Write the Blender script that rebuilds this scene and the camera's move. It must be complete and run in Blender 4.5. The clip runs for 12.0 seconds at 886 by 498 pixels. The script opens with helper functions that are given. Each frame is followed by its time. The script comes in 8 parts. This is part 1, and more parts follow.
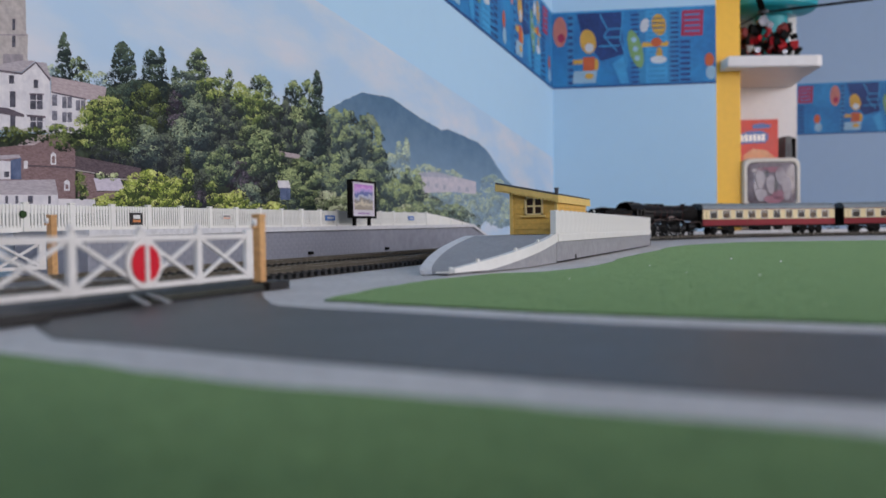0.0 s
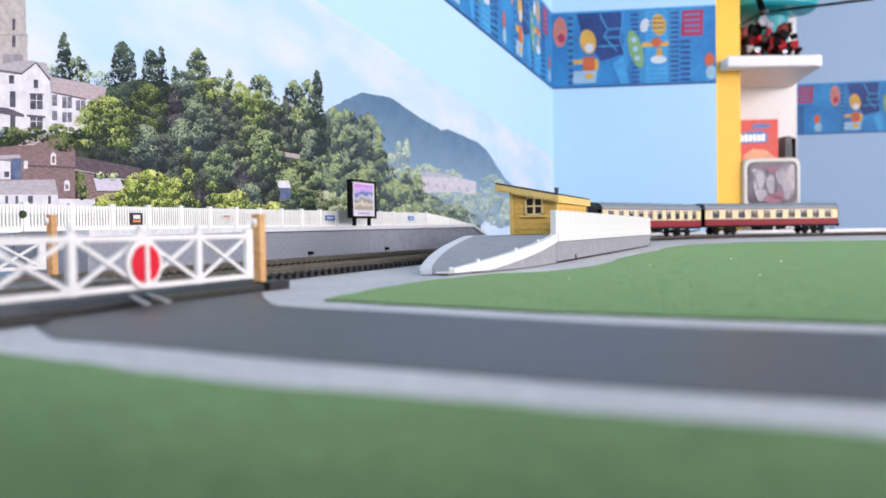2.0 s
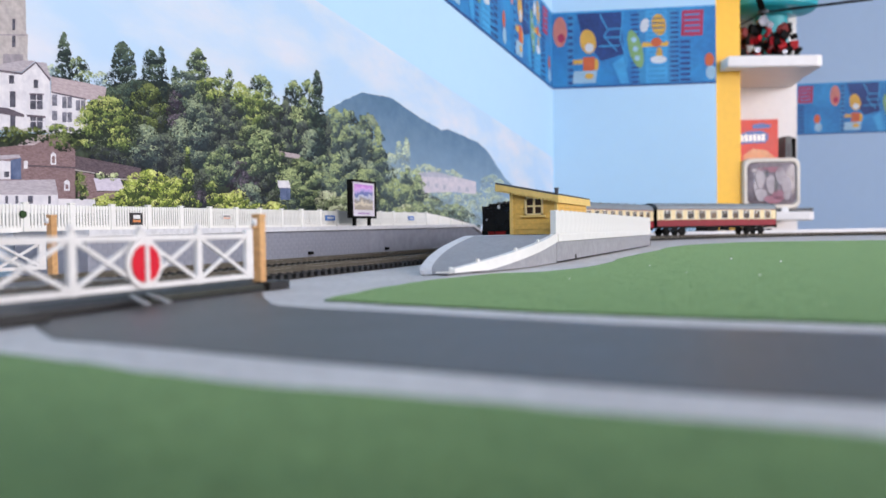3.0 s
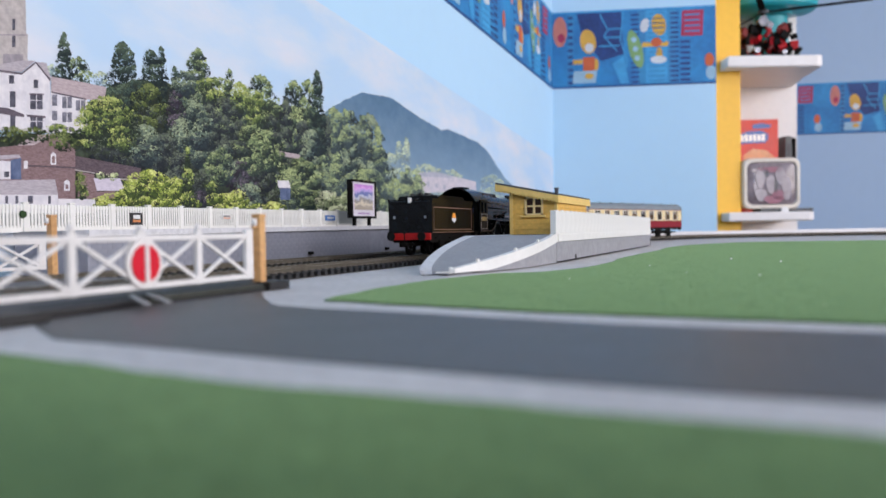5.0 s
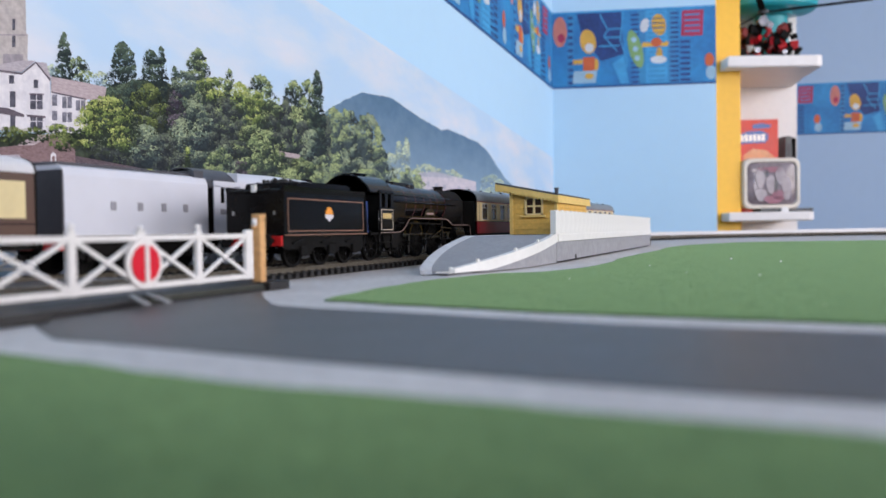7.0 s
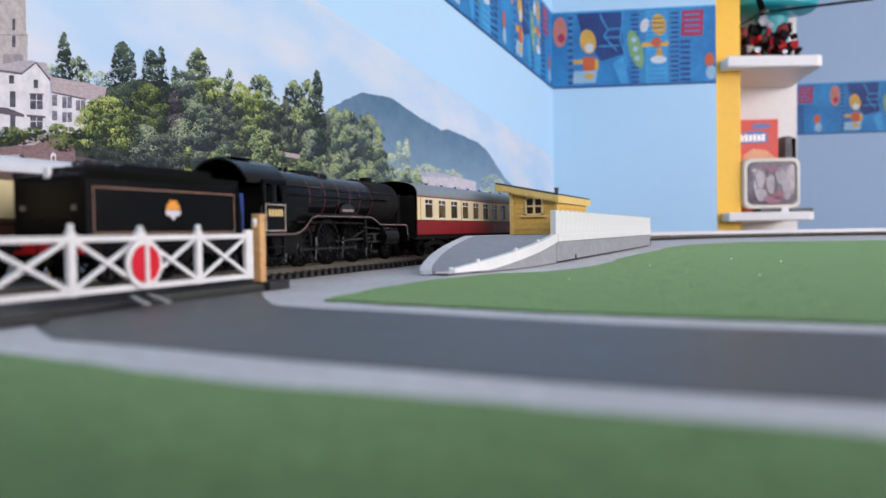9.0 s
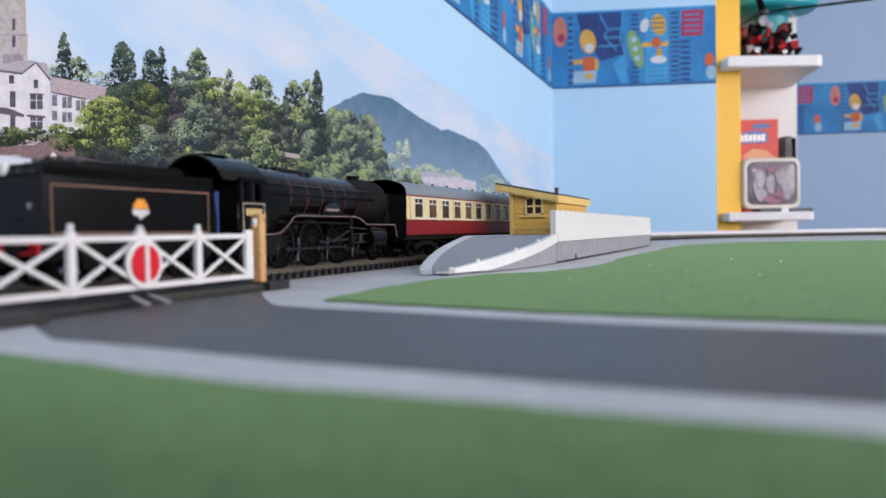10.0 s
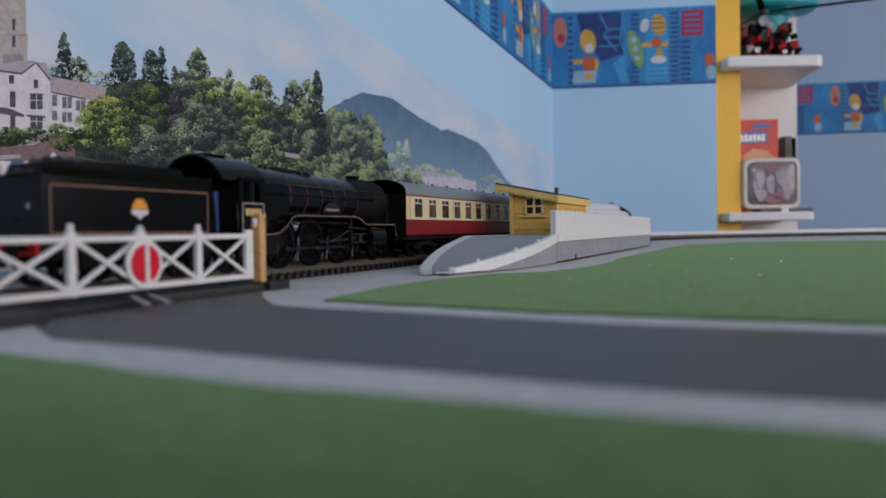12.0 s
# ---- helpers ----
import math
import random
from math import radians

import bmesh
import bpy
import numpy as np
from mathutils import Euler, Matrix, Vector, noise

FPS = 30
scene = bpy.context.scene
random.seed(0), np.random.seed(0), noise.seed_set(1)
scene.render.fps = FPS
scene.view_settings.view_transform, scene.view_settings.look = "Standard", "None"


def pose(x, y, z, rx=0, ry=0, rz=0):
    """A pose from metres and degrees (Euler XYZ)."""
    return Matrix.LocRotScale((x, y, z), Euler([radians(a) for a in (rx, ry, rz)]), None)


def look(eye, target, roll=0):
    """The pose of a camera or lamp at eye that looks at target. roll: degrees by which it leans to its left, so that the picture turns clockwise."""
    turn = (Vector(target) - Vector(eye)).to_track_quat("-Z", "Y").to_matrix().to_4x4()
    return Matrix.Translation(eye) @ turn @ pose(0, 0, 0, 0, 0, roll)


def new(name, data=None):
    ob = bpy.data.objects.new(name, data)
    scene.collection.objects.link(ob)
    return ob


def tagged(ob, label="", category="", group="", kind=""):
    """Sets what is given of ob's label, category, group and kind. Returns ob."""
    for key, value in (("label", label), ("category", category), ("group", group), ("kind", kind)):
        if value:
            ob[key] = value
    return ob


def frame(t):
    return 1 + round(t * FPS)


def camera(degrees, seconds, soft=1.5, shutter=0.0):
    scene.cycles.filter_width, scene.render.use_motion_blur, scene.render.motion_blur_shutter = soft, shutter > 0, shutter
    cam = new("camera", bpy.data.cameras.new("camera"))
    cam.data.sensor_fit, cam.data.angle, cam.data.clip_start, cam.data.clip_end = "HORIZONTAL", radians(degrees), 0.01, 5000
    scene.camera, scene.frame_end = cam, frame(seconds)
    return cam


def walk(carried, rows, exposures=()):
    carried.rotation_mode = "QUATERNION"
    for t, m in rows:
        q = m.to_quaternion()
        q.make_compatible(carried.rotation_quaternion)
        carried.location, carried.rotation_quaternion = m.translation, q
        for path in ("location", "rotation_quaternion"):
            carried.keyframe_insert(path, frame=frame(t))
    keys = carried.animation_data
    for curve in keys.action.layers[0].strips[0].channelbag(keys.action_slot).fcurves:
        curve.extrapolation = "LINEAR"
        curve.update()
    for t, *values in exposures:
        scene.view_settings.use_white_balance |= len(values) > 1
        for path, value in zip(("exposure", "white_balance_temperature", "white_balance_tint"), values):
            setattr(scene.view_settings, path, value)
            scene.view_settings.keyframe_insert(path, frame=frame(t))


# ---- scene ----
# ---- camera, held still on the baseboard ----
LENS = 59.1
cam = camera(LENS, 12.0, soft=1.6)
YAW, PITCH, ROLL = 21.9, -1.30, -0.9
EYE = (0.0, 0.0, 0.0225)
_a, _b = radians(YAW), radians(PITCH)
AIM = (EYE[0] - math.sin(_a) * math.cos(_b), EYE[1] + math.cos(_a) * math.cos(_b), EYE[2] + math.sin(_b))
cam.data.dof.use_dof = True
cam.data.dof.focus_distance = 0.58
cam.data.dof.aperture_fstop = 11.0
walk(cam, [(0.0, look(EYE, AIM, ROLL)), (12.0, look(EYE, AIM, ROLL))],
     exposures=[(0.0, -0.70), (0.3, -0.18), (0.5, 0.20), (0.7, 0.30), (1.0, 0.38), (1.5, 0.32), (2.2, 0.18), (3.0, 0.02), (5.0, -0.12), (9.0, -0.12),
                (11.3, -0.12), (11.6, -0.42), (12.0, -0.95)])

# ---- light: a sky outside, one large window beside the layout and an added unseen one ----
world = bpy.data.worlds.new("daylight")
scene.world = world
world.use_nodes = True
wn = world.node_tree
sky = wn.nodes.new("ShaderNodeTexSky")
sky.sky_type = "NISHITA"
sky.sun_disc = False
sky.sun_elevation, sky.sun_rotation = radians(35), radians(120)
wn.links.new(sky.outputs[0], wn.nodes["Background"].inputs[0])
wn.nodes["Background"].inputs[1].default_value = 0.1


def window_light(name, m, w, h, watts, colour):
    data = bpy.data.lights.new(name, "AREA")
    data.shape, data.size, data.size_y, data.energy, data.color = "RECTANGLE", w, h, watts, colour
    ob = new(name, data)
    ob.matrix_world = m
    return ob


window_light("window_daylight", look((2.36, 1.38, 0.72), (0.6, 1.25, 0.3)), 2.0, 1.1, 47, (1.0, 0.92, 0.945))
# unseen second window lamp, added to bring light from behind right
window_light("added_window_fill", look((2.36, -1.25, 0.72), (0.3, 0.2, 0.1)), 1.2, 1.1, 48, (1.0, 0.92, 0.945))


# ---- materials ----
def mat(name, colour, rough=0.6, metal=0.0, second=None, scale=200.0, bump=0.0, island=0.0, rnd=0.0, spec=0.5,
        grain=0.12, detail=4.0, sheen=0.0):
    """A surface with two scales of variation: broad patches towards a second colour and a fine grain."""
    m = bpy.data.materials.new(name)
    m.use_nodes = True
    nt = m.node_tree
    b = nt.nodes["Principled BSDF"]
    b.inputs["Roughness"].default_value, b.inputs["Metallic"].default_value = rough, metal
    b.inputs["Specular IOR Level"].default_value = spec
    if sheen:
        b.inputs["Sheen Weight"].default_value, b.inputs["Sheen Roughness"].default_value = sheen, 0.45
        b.inputs["Sheen Tint"].default_value = (0.58, 0.95, 0.46, 1)
    tc = nt.nodes.new("ShaderNodeTexCoord")
    n1 = nt.nodes.new("ShaderNodeTexNoise")
    n1.inputs["Scale"].default_value, n1.inputs["Detail"].default_value = scale * 0.12, detail
    n2 = nt.nodes.new("ShaderNodeTexNoise")
    n2.inputs["Scale"].default_value, n2.inputs["Detail"].default_value = scale, 3
    for n in (n1, n2):
        nt.links.new(tc.outputs["Object"], n.inputs["Vector"])
    c2 = second or tuple(min(1, v * 0.82) for v in colour)
    ramp = nt.nodes.new("ShaderNodeValToRGB")
    ramp.color_ramp.elements[0].position, ramp.color_ramp.elements[1].position = 0.35, 0.68
    ramp.color_ramp.elements[0].color, ramp.color_ramp.elements[1].color = (*c2, 1), (*colour, 1)
    nt.links.new(n1.outputs[0], ramp.inputs[0])
    hsv = nt.nodes.new("ShaderNodeHueSaturation")
    nt.links.new(ramp.outputs[0], hsv.inputs["Color"])
    mr = nt.nodes.new("ShaderNodeMapRange")
    mr.inputs["To Min"].default_value, mr.inputs["To Max"].default_value = 1 - grain, 1 + grain
    mr.inputs["From Min"].default_value, mr.inputs["From Max"].default_value = 0.3, 0.7
    nt.links.new(n2.outputs[0], mr.inputs[0])
    value = mr.outputs[0]
    for amount, node, sock in ((island, "ShaderNodeNewGeometry", "Random Per Island"), (rnd, "ShaderNodeObjectInfo", "Random")):
        if amount:
            src = nt.nodes.new(node)
            r = nt.nodes.new("ShaderNodeMapRange")
            r.inputs["To Min"].default_value, r.inputs["To Max"].default_value = 1 - amount, 1 + amount
            nt.links.new(src.outputs[sock], r.inputs[0])
            mul = nt.nodes.new("ShaderNodeMath")
            mul.operation = "MULTIPLY"
            nt.links.new(value, mul.inputs[0])
            nt.links.new(r.outputs[0], mul.inputs[1])
            value = mul.outputs[0]
    nt.links.new(value, hsv.inputs["Value"])
    nt.links.new(hsv.outputs[0], b.inputs["Base Color"])
    rr = nt.nodes.new("ShaderNodeMapRange")
    rr.inputs["To Min"].default_value, rr.inputs["To Max"].default_value = max(0.02, rough - 0.08), min(1, rough + 0.08)
    nt.links.new(n1.outputs[0], rr.inputs[0])
    nt.links.new(rr.outputs[0], b.inputs["Roughness"])
    if bump:
        bp = nt.nodes.new("ShaderNodeBump")
        bp.inputs["Strength"].default_value, bp.inputs["Distance"].default_value = 0.6, bump
        nt.links.new(n2.outputs[0], bp.inputs["Height"])
        nt.links.new(bp.outputs[0], b.inputs["Normal"])
    return m


M = {}
M["grey_board"] = mat("grey_painted_board", (0.535, 0.53, 0.535), 0.7, second=(0.46, 0.455, 0.465), scale=260, bump=0.0002)
M["road"] = mat("road_paint", (0.082, 0.080, 0.082), 0.48, second=(0.064, 0.063, 0.067), scale=420, bump=0.0002, grain=0.2)
M["grass"] = mat("grass_mat", (0.066, 0.116, 0.046), 0.95, second=(0.044, 0.086, 0.036), scale=800, bump=0.00045, grain=0.40, spec=0.12, sheen=0.29)
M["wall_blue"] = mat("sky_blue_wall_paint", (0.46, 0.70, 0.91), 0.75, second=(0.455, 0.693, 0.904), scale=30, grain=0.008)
# far wall blue taken darker, so the alcove's shade sits in the colour
M["wall_far"] = mat("shaded_blue_wall_paint", (0.38, 0.52, 0.71), 0.75, second=(0.372, 0.51, 0.70), scale=30, grain=0.01)
M["white_ceiling"] = mat("white_ceiling_paint", (0.80, 0.80, 0.79), 0.85, scale=40, second=(0.78, 0.78, 0.77), grain=0.03)
M["carpet"] = mat("carpet", (0.13, 0.12, 0.115), 0.95, scale=300)
M["white_plastic"] = mat("white_plastic", (0.78, 0.78, 0.76), 0.45, second=(0.74, 0.74, 0.71), scale=150, grain=0.04)
M["gate_white"] = mat("gate_white_paint", (0.76, 0.75, 0.74), 0.5, second=(0.70, 0.69, 0.68), scale=300, grain=0.05)
M["bare_wood"] = mat("bare_wood", (0.62, 0.36, 0.15), 0.6, second=(0.55, 0.30, 0.12), scale=500, grain=0.15)
M["red"] = mat("signal_red", (0.64, 0.010, 0.030), 0.5, second=(0.57, 0.010, 0.028), grain=0.05, spec=0.2)
M["red_dark"] = mat("buffer_beam_red", (0.48, 0.012, 0.012), 0.5, spec=0.25)
M["platform_grey"] = mat("platform_grey_plastic", (0.31, 0.315, 0.335), 0.6, second=(0.27, 0.275, 0.295), scale=400, bump=0.0002)
M["platform_wall"] = mat("platform_brick_face", (0.275, 0.29, 0.345), 0.65, second=(0.255, 0.27, 0.325), scale=120, bump=0.00005, rnd=0.02)
M["side_grey"] = mat("platform_side_grey", (0.30, 0.305, 0.325), 0.55, second=(0.27, 0.275, 0.295), scale=200, bump=0.0001)
M["coping"] = mat("coping_light_grey", (0.68, 0.69, 0.72), 0.6, second=(0.62, 0.63, 0.66), scale=300)
M["fence_white"] = mat("fence_cream_white", (0.84, 0.84, 0.80), 0.55, second=(0.80, 0.80, 0.76), scale=250, grain=0.05, rnd=0.04)
M["hut_yellow"] = mat("yellow_boarding", (0.74, 0.46, 0.10), 0.6, second=(0.68, 0.41, 0.085), scale=350, grain=0.1, rnd=0.09)
M["hut_trim"] = mat("pale_yellow_trim", (0.78, 0.56, 0.18), 0.55, second=(0.73, 0.51, 0.15), scale=300, grain=0.08)
M["hut_cream"] = mat("cream_window_paint", (0.88, 0.70, 0.34), 0.5, grain=0.04)
M["hut_glass"] = mat("brown_window_pane", (0.050, 0.022, 0.010), 0.3, grain=0.1, spec=0.2)
M["roof_felt"] = mat("dark_roof_felt", (0.055, 0.06, 0.07), 0.8, scale=500, bump=0.0002, grain=0.3)
M["black"] = mat("gloss_black", (0.0035, 0.0035, 0.0038), 0.20, second=(0.005, 0.0045, 0.0045), scale=200, grain=0.25, spec=0.15)
M["matt_black"] = mat("matt_black", (0.006, 0.006, 0.006), 0.8, second=(0.009, 0.008, 0.008), scale=300, grain=0.3, spec=0.12)
M["frame_black"] = mat("chassis_black", (0.004, 0.004, 0.004), 0.6, second=(0.007, 0.006, 0.0055), scale=300, grain=0.3, spec=0.12)
M["coal"] = mat("coal", (0.012, 0.012, 0.013), 0.45, scale=900, bump=0.001, grain=0.5)
M["lining"] = mat("orange_lining", (0.26, 0.135, 0.085), 0.5)
M["lining_grey"] = mat("pink_grey_lining", (0.30, 0.20, 0.18), 0.5)
M["lining_pale"] = mat("cream_lining", (0.60, 0.50, 0.40), 0.5)
M["boiler_band"] = mat("boiler_band_red", (0.14, 0.018, 0.022), 0.45)
M["gold"] = mat("gold_lettering", (0.75, 0.55, 0.22), 0.4)
M["crest_orange"] = mat("crest_orange", (0.85, 0.33, 0.03), 0.5)
M["window_white"] = mat("window_frame_white", (0.74, 0.73, 0.70), 0.4, grain=0.04)
M["crest_grey"] = mat("crest_grey", (0.62, 0.60, 0.64), 0.5)
M["steel"] = mat("bright_steel", (0.55, 0.55, 0.54), 0.3, metal=1.0, grain=0.15)
M["rod_steel"] = mat("oily_steel", (0.060, 0.060, 0.060), 0.24, metal=0.85, grain=0.2)
M["tyre"] = mat("dark_tyre_steel", (0.030, 0.030, 0.032), 0.14, metal=0.95, grain=0.15)
M["rail"] = mat("nickel_silver_rail", (0.62, 0.58, 0.50), 0.3, metal=0.75, second=(0.52, 0.47, 0.39), scale=400, grain=0.15)
M["rail_side"] = mat("weathered_rail_side", (0.12, 0.105, 0.08), 0.6, metal=0.4, scale=400)
M["sleeper"] = mat("sleeper_black_plastic", (0.008, 0.008, 0.009), 0.5, second=(0.014, 0.0135, 0.013), rnd=0.2, scale=300)
M["ballast"] = mat("brown_track_bed", (0.085, 0.075, 0.058), 0.9, second=(0.058, 0.052, 0.042), scale=900, bump=0.0006, grain=0.35)
M["silver"] = mat("silver_grey_paint", (0.63, 0.65, 0.72), 0.4, second=(0.60, 0.62, 0.69), scale=60, grain=0.03)
M["mid_grey"] = mat("mid_grey_lettering", (0.30, 0.30, 0.34), 0.45)
M["charcoal"] = mat("charcoal_paint", (0.055, 0.056, 0.068), 0.45, second=(0.05, 0.05, 0.06), grain=0.08)
M["wheel_white"] = mat("wheel_silver", (0.72, 0.74, 0.77), 0.4, grain=0.06)
M["crimson"] = mat("crimson_paint", (0.235, 0.008, 0.018), 0.4, second=(0.205, 0.007, 0.016), grain=0.05, scale=80, spec=0.25)
M["cream"] = mat("cream_paint", (0.74, 0.61, 0.34), 0.42, second=(0.71, 0.58, 0.32), grain=0.04, scale=80)
M["coach_roof"] = mat("coach_roof_grey", (0.20, 0.235, 0.26), 0.5, second=(0.17, 0.20, 0.225), scale=150, grain=0.1)
M["dark_glass"] = mat("dark_window", (0.02, 0.022, 0.025), 0.12, grain=0.1)
M["coach_glass"] = mat("coach_window_glass", (0.17, 0.11, 0.060), 0.22, second=(0.045, 0.030, 0.018), scale=500, grain=0.3)
M["coach_dusk"] = mat("dim_coach_window", (0.050, 0.034, 0.022), 0.22, second=(0.022, 0.017, 0.013), scale=500, grain=0.3)
M["umber"] = mat("umber_brown_paint", (0.075, 0.03, 0.015), 0.4, grain=0.06)
M["saloon_cream"] = mat("saloon_cream", (0.74, 0.62, 0.33), 0.42, grain=0.05)
M["pale_roof"] = mat("pale_coach_roof", (0.68, 0.69, 0.73), 0.55, grain=0.06)
M["yellow_board"] = mat("yellow_painted_board", (0.95, 0.53, 0.040), 0.45, second=(0.93, 0.51, 0.036), scale=60, grain=0.03)
M["white_board"] = mat("white_laminate", (0.78, 0.76, 0.76), 0.4, second=(0.76, 0.74, 0.74), scale=60, grain=0.02)
M["blue_cab"] = mat("blue_film", (0.008, 0.035, 0.17), 0.35)


# ---- mesh helpers ----
def bm_box(bm, x0, x1, y0, y1, z0, z1, bevel=0.0):
    vs = [bm.verts.new(p) for p in ((x0, y0, z0), (x1, y0, z0), (x1, y1, z0), (x0, y1, z0),
                                    (x0, y0, z1), (x1, y0, z1), (x1, y1, z1), (x0, y1, z1))]
    fs = [bm.faces.new([vs[i] for i in f]) for f in
          ((3, 2, 1, 0), (4, 5, 6, 7), (0, 1, 5, 4), (1, 2, 6, 5), (2, 3, 7, 6), (3, 0, 4, 7))]
    if bevel:
        es = list({e for f in fs for e in f.edges})
        bmesh.ops.bevel(bm, geom=es, offset=bevel, segments=2, affect="EDGES", profile=0.5)
    return bm


def box(x0, x1, y0, y1, z0, z1, bevel=0.0):
    return bm_box(bmesh.new(), x0, x1, y0, y1, z0, z1, bevel)


def bm_beam(bm, a, b, w, h, up=(0, 0, 1)):
    """A square bar from a to b, w across and h along 'up'."""
    a, b = Vector(a), Vector(b)
    d = (b - a).normalized()
    s = d.cross(Vector(up)).normalized()
    n = s.cross(d)
    q = [bm.verts.new(p + s * i * w / 2 + n * j * h / 2) for p in (a, b) for i, j in ((-1, -1), (1, -1), (1, 1), (-1, 1))]
    for f in ((0, 1, 2, 3), (7, 6, 5, 4), (4, 5, 1, 0), (5, 6, 2, 1), (6, 7, 3, 2), (7, 4, 0, 3)):
        bm.faces.new([q[i] for i in f])
    return bm


def beam(a, b, w, h, up=(0, 0, 1)):
    return bm_beam(bmesh.new(), a, b, w, h, up)


def bm_prism(bm, pts, place, t0, t1):
    """A flat outline pts (2D) made solid between t0 and t1; place(u, v, t) gives the 3D point."""
    lo = [bm.verts.new(place(u, v, t0)) for u, v in pts]
    hi = [bm.verts.new(place(u, v, t1)) for u, v in pts]
    n = len(pts)
    bm.faces.new(lo[::-1])
    bm.faces.new(hi)
    for i in range(n):
        bm.faces.new((lo[i], lo[(i + 1) % n], hi[(i + 1) % n], hi[i]))
    bmesh.ops.recalc_face_normals(bm, faces=bm.faces[:])
    return bm


def prism(pts, place, t0, t1):
    return bm_prism(bmesh.new(), pts, place, t0, t1)


def along_x(u, v, t):
    return (t, u, v)


def along_y(u, v, t):
    return (u, t, v)


def along_z(u, v, t):
    return (u, v, t)


def bm_cyl(bm, a, b, r0, r1=None, n=20, caps=True):
    r1 = r0 if r1 is None else r1
    a, b = Vector(a), Vector(b)
    d = (b - a).normalized()
    s = d.orthogonal().normalized()
    t = d.cross(s)
    lo, hi = [], []
    for i in range(n):
        c = s * math.cos(2 * math.pi * i / n) + t * math.sin(2 * math.pi * i / n)
        lo.append(bm.verts.new(a + c * r0))
        hi.append(bm.verts.new(b + c * r1))
    for i in range(n):
        f = bm.faces.new((lo[i], lo[(i + 1) % n], hi[(i + 1) % n], hi[i]))
        f.smooth = True
    if caps:
        bm.faces.new(lo[::-1])
        bm.faces.new(hi)
    return bm


def cyl(a, b, r0, r1=None, n=20):
    return bm_cyl(bmesh.new(), a, b, r0, r1, n)


def bm_loft(bm, rings, close_ends=True, smooth=True):
    """Skin a row of rings (lists of points of one length)."""
    vs = [[bm.verts.new(p) for p in r] for r in rings]
    n = len(vs[0])
    for a, b in zip(vs, vs[1:]):
        for i in range(n):
            f = bm.faces.new((a[i], a[(i + 1) % n], b[(i + 1) % n], b[i]))
            f.smooth = smooth
    if close_ends:
        bm.faces.new(vs[0][::-1])
        bm.faces.new(vs[-1])
    bmesh.ops.recalc_face_normals(bm, faces=bm.faces[:])
    if smooth:
        for e in bm.edges:
            if len(e.link_faces) == 2 and e.calc_face_angle(0.0) > 0.65:
                e.smooth = False
    return bm


def to_mesh(name, bm, material):
    me = bpy.data.meshes.new(name)
    bm.to_mesh(me)
    bm.free()
    for m in (material if isinstance(material, (list, tuple)) else [material]):
        me.materials.append(m)
    return me


def part(name, bm, material, parent=None, label=""):
    """Links a bmesh as one mesh object, under a thing or part where one is given."""
    ob = new(name, to_mesh(name, bm, material))
    if parent is not None:
        ob.parent = parent
    return tagged(ob, label)


def thing(name, label, category, m=None, group="", kind=""):
    ob = new(name)
    ob.empty_display_size = 0.01
    if m is not None:
        ob.matrix_basis = m
    return tagged(ob, label, category, group, kind)


def sharing(name, mesh, parent, m):
    ob = new(name, mesh)
    ob.parent = parent
    ob.matrix_basis = m
    return ob


# ---- the plan: two tracks that run straight past the platforms, then bend towards the end of the room ----
FWD = (-math.sin(_a), math.cos(_a))
SIDE = (math.cos(_a), math.sin(_a))
RAIL_TOP = 0.0055


def rise(x, y):
    """The baseboard climbs a few millimetres towards its far end."""
    d = (x * FWD[0] + y * FWD[1] - 0.85) / 0.5
    d = max(0.0, min(1.0, d))
    return 0.0045 * d * d * (3 - 2 * d)


class Track:
    def __init__(self, x0, depth, radius):
        self.x0, self.r, self.turn = x0, radius, math.pi / 2 - _a
        self.y1 = (depth + math.sin(_a) * x0) / math.cos(_a) - radius * math.tan(self.turn / 2)
        self.arc = radius * self.turn

    def at(self, s, off=0.0):
        """Plan point at s metres, off metres to the right of the line, and the heading."""
        if s < self.y1:
            a, x, y = 0.0, self.x0, s
        else:
            a = min(s - self.y1, self.arc) / self.r
            x, y = self.x0 + self.r - self.r * math.cos(a), self.y1 + self.r * math.sin(a)
            rest = max(0.0, s - self.y1 - self.arc)
            x, y = x + math.sin(a) * rest, y + math.cos(a) * rest
        return x + math.cos(a) * off, y - math.sin(a) * off, math.pi / 2 - a

    def pose_of(self, s, reach):
        """Pose of a vehicle centred on s whose bogies stand reach metres apart from its middle."""
        xa, ya, _ = self.at(s - reach)
        xb, yb, _ = self.at(s + reach)
        x, y = (xa + xb) / 2, (ya + yb) / 2
        return Matrix.Translation((x, y, RAIL_TOP + rise(x, y))) @ Matrix.Rotation(math.atan2(yb - ya, xb - xa), 4, "Z")


NEAR = Track(-0.2247, 1.33, 0.6)
FAR = Track(-0.2917, 1.397, 0.667)
# ---- room ----
CORNER = Vector((-0.48, 1.9586, 0))
WALL0 = Vector((-0.4011, 0.0, 0))
WALL_DIR = (CORNER - WALL0).normalized()
END_DIR = Vector((-0.1013 + 0.48, 2.0597 - 1.9586, 0)).normalized()
FLOOR_Z, CEIL_Z = -0.80, 1.62


def wall_slab(name, a, b, z0, z1, thick, material, label):
    """A wall from a to b (plan), its thickness on the left of that line."""
    a, b = Vector(a), Vector(b)
    n = Vector((-(b - a).y, (b - a).x, 0)).normalized() * thick
    pts = [(p.x, p.y) for p in (a, b, b + n, a + n)]
    return tagged(part(name, prism(pts, along_z, z0, z1), material), label, "wall", kind="structure")


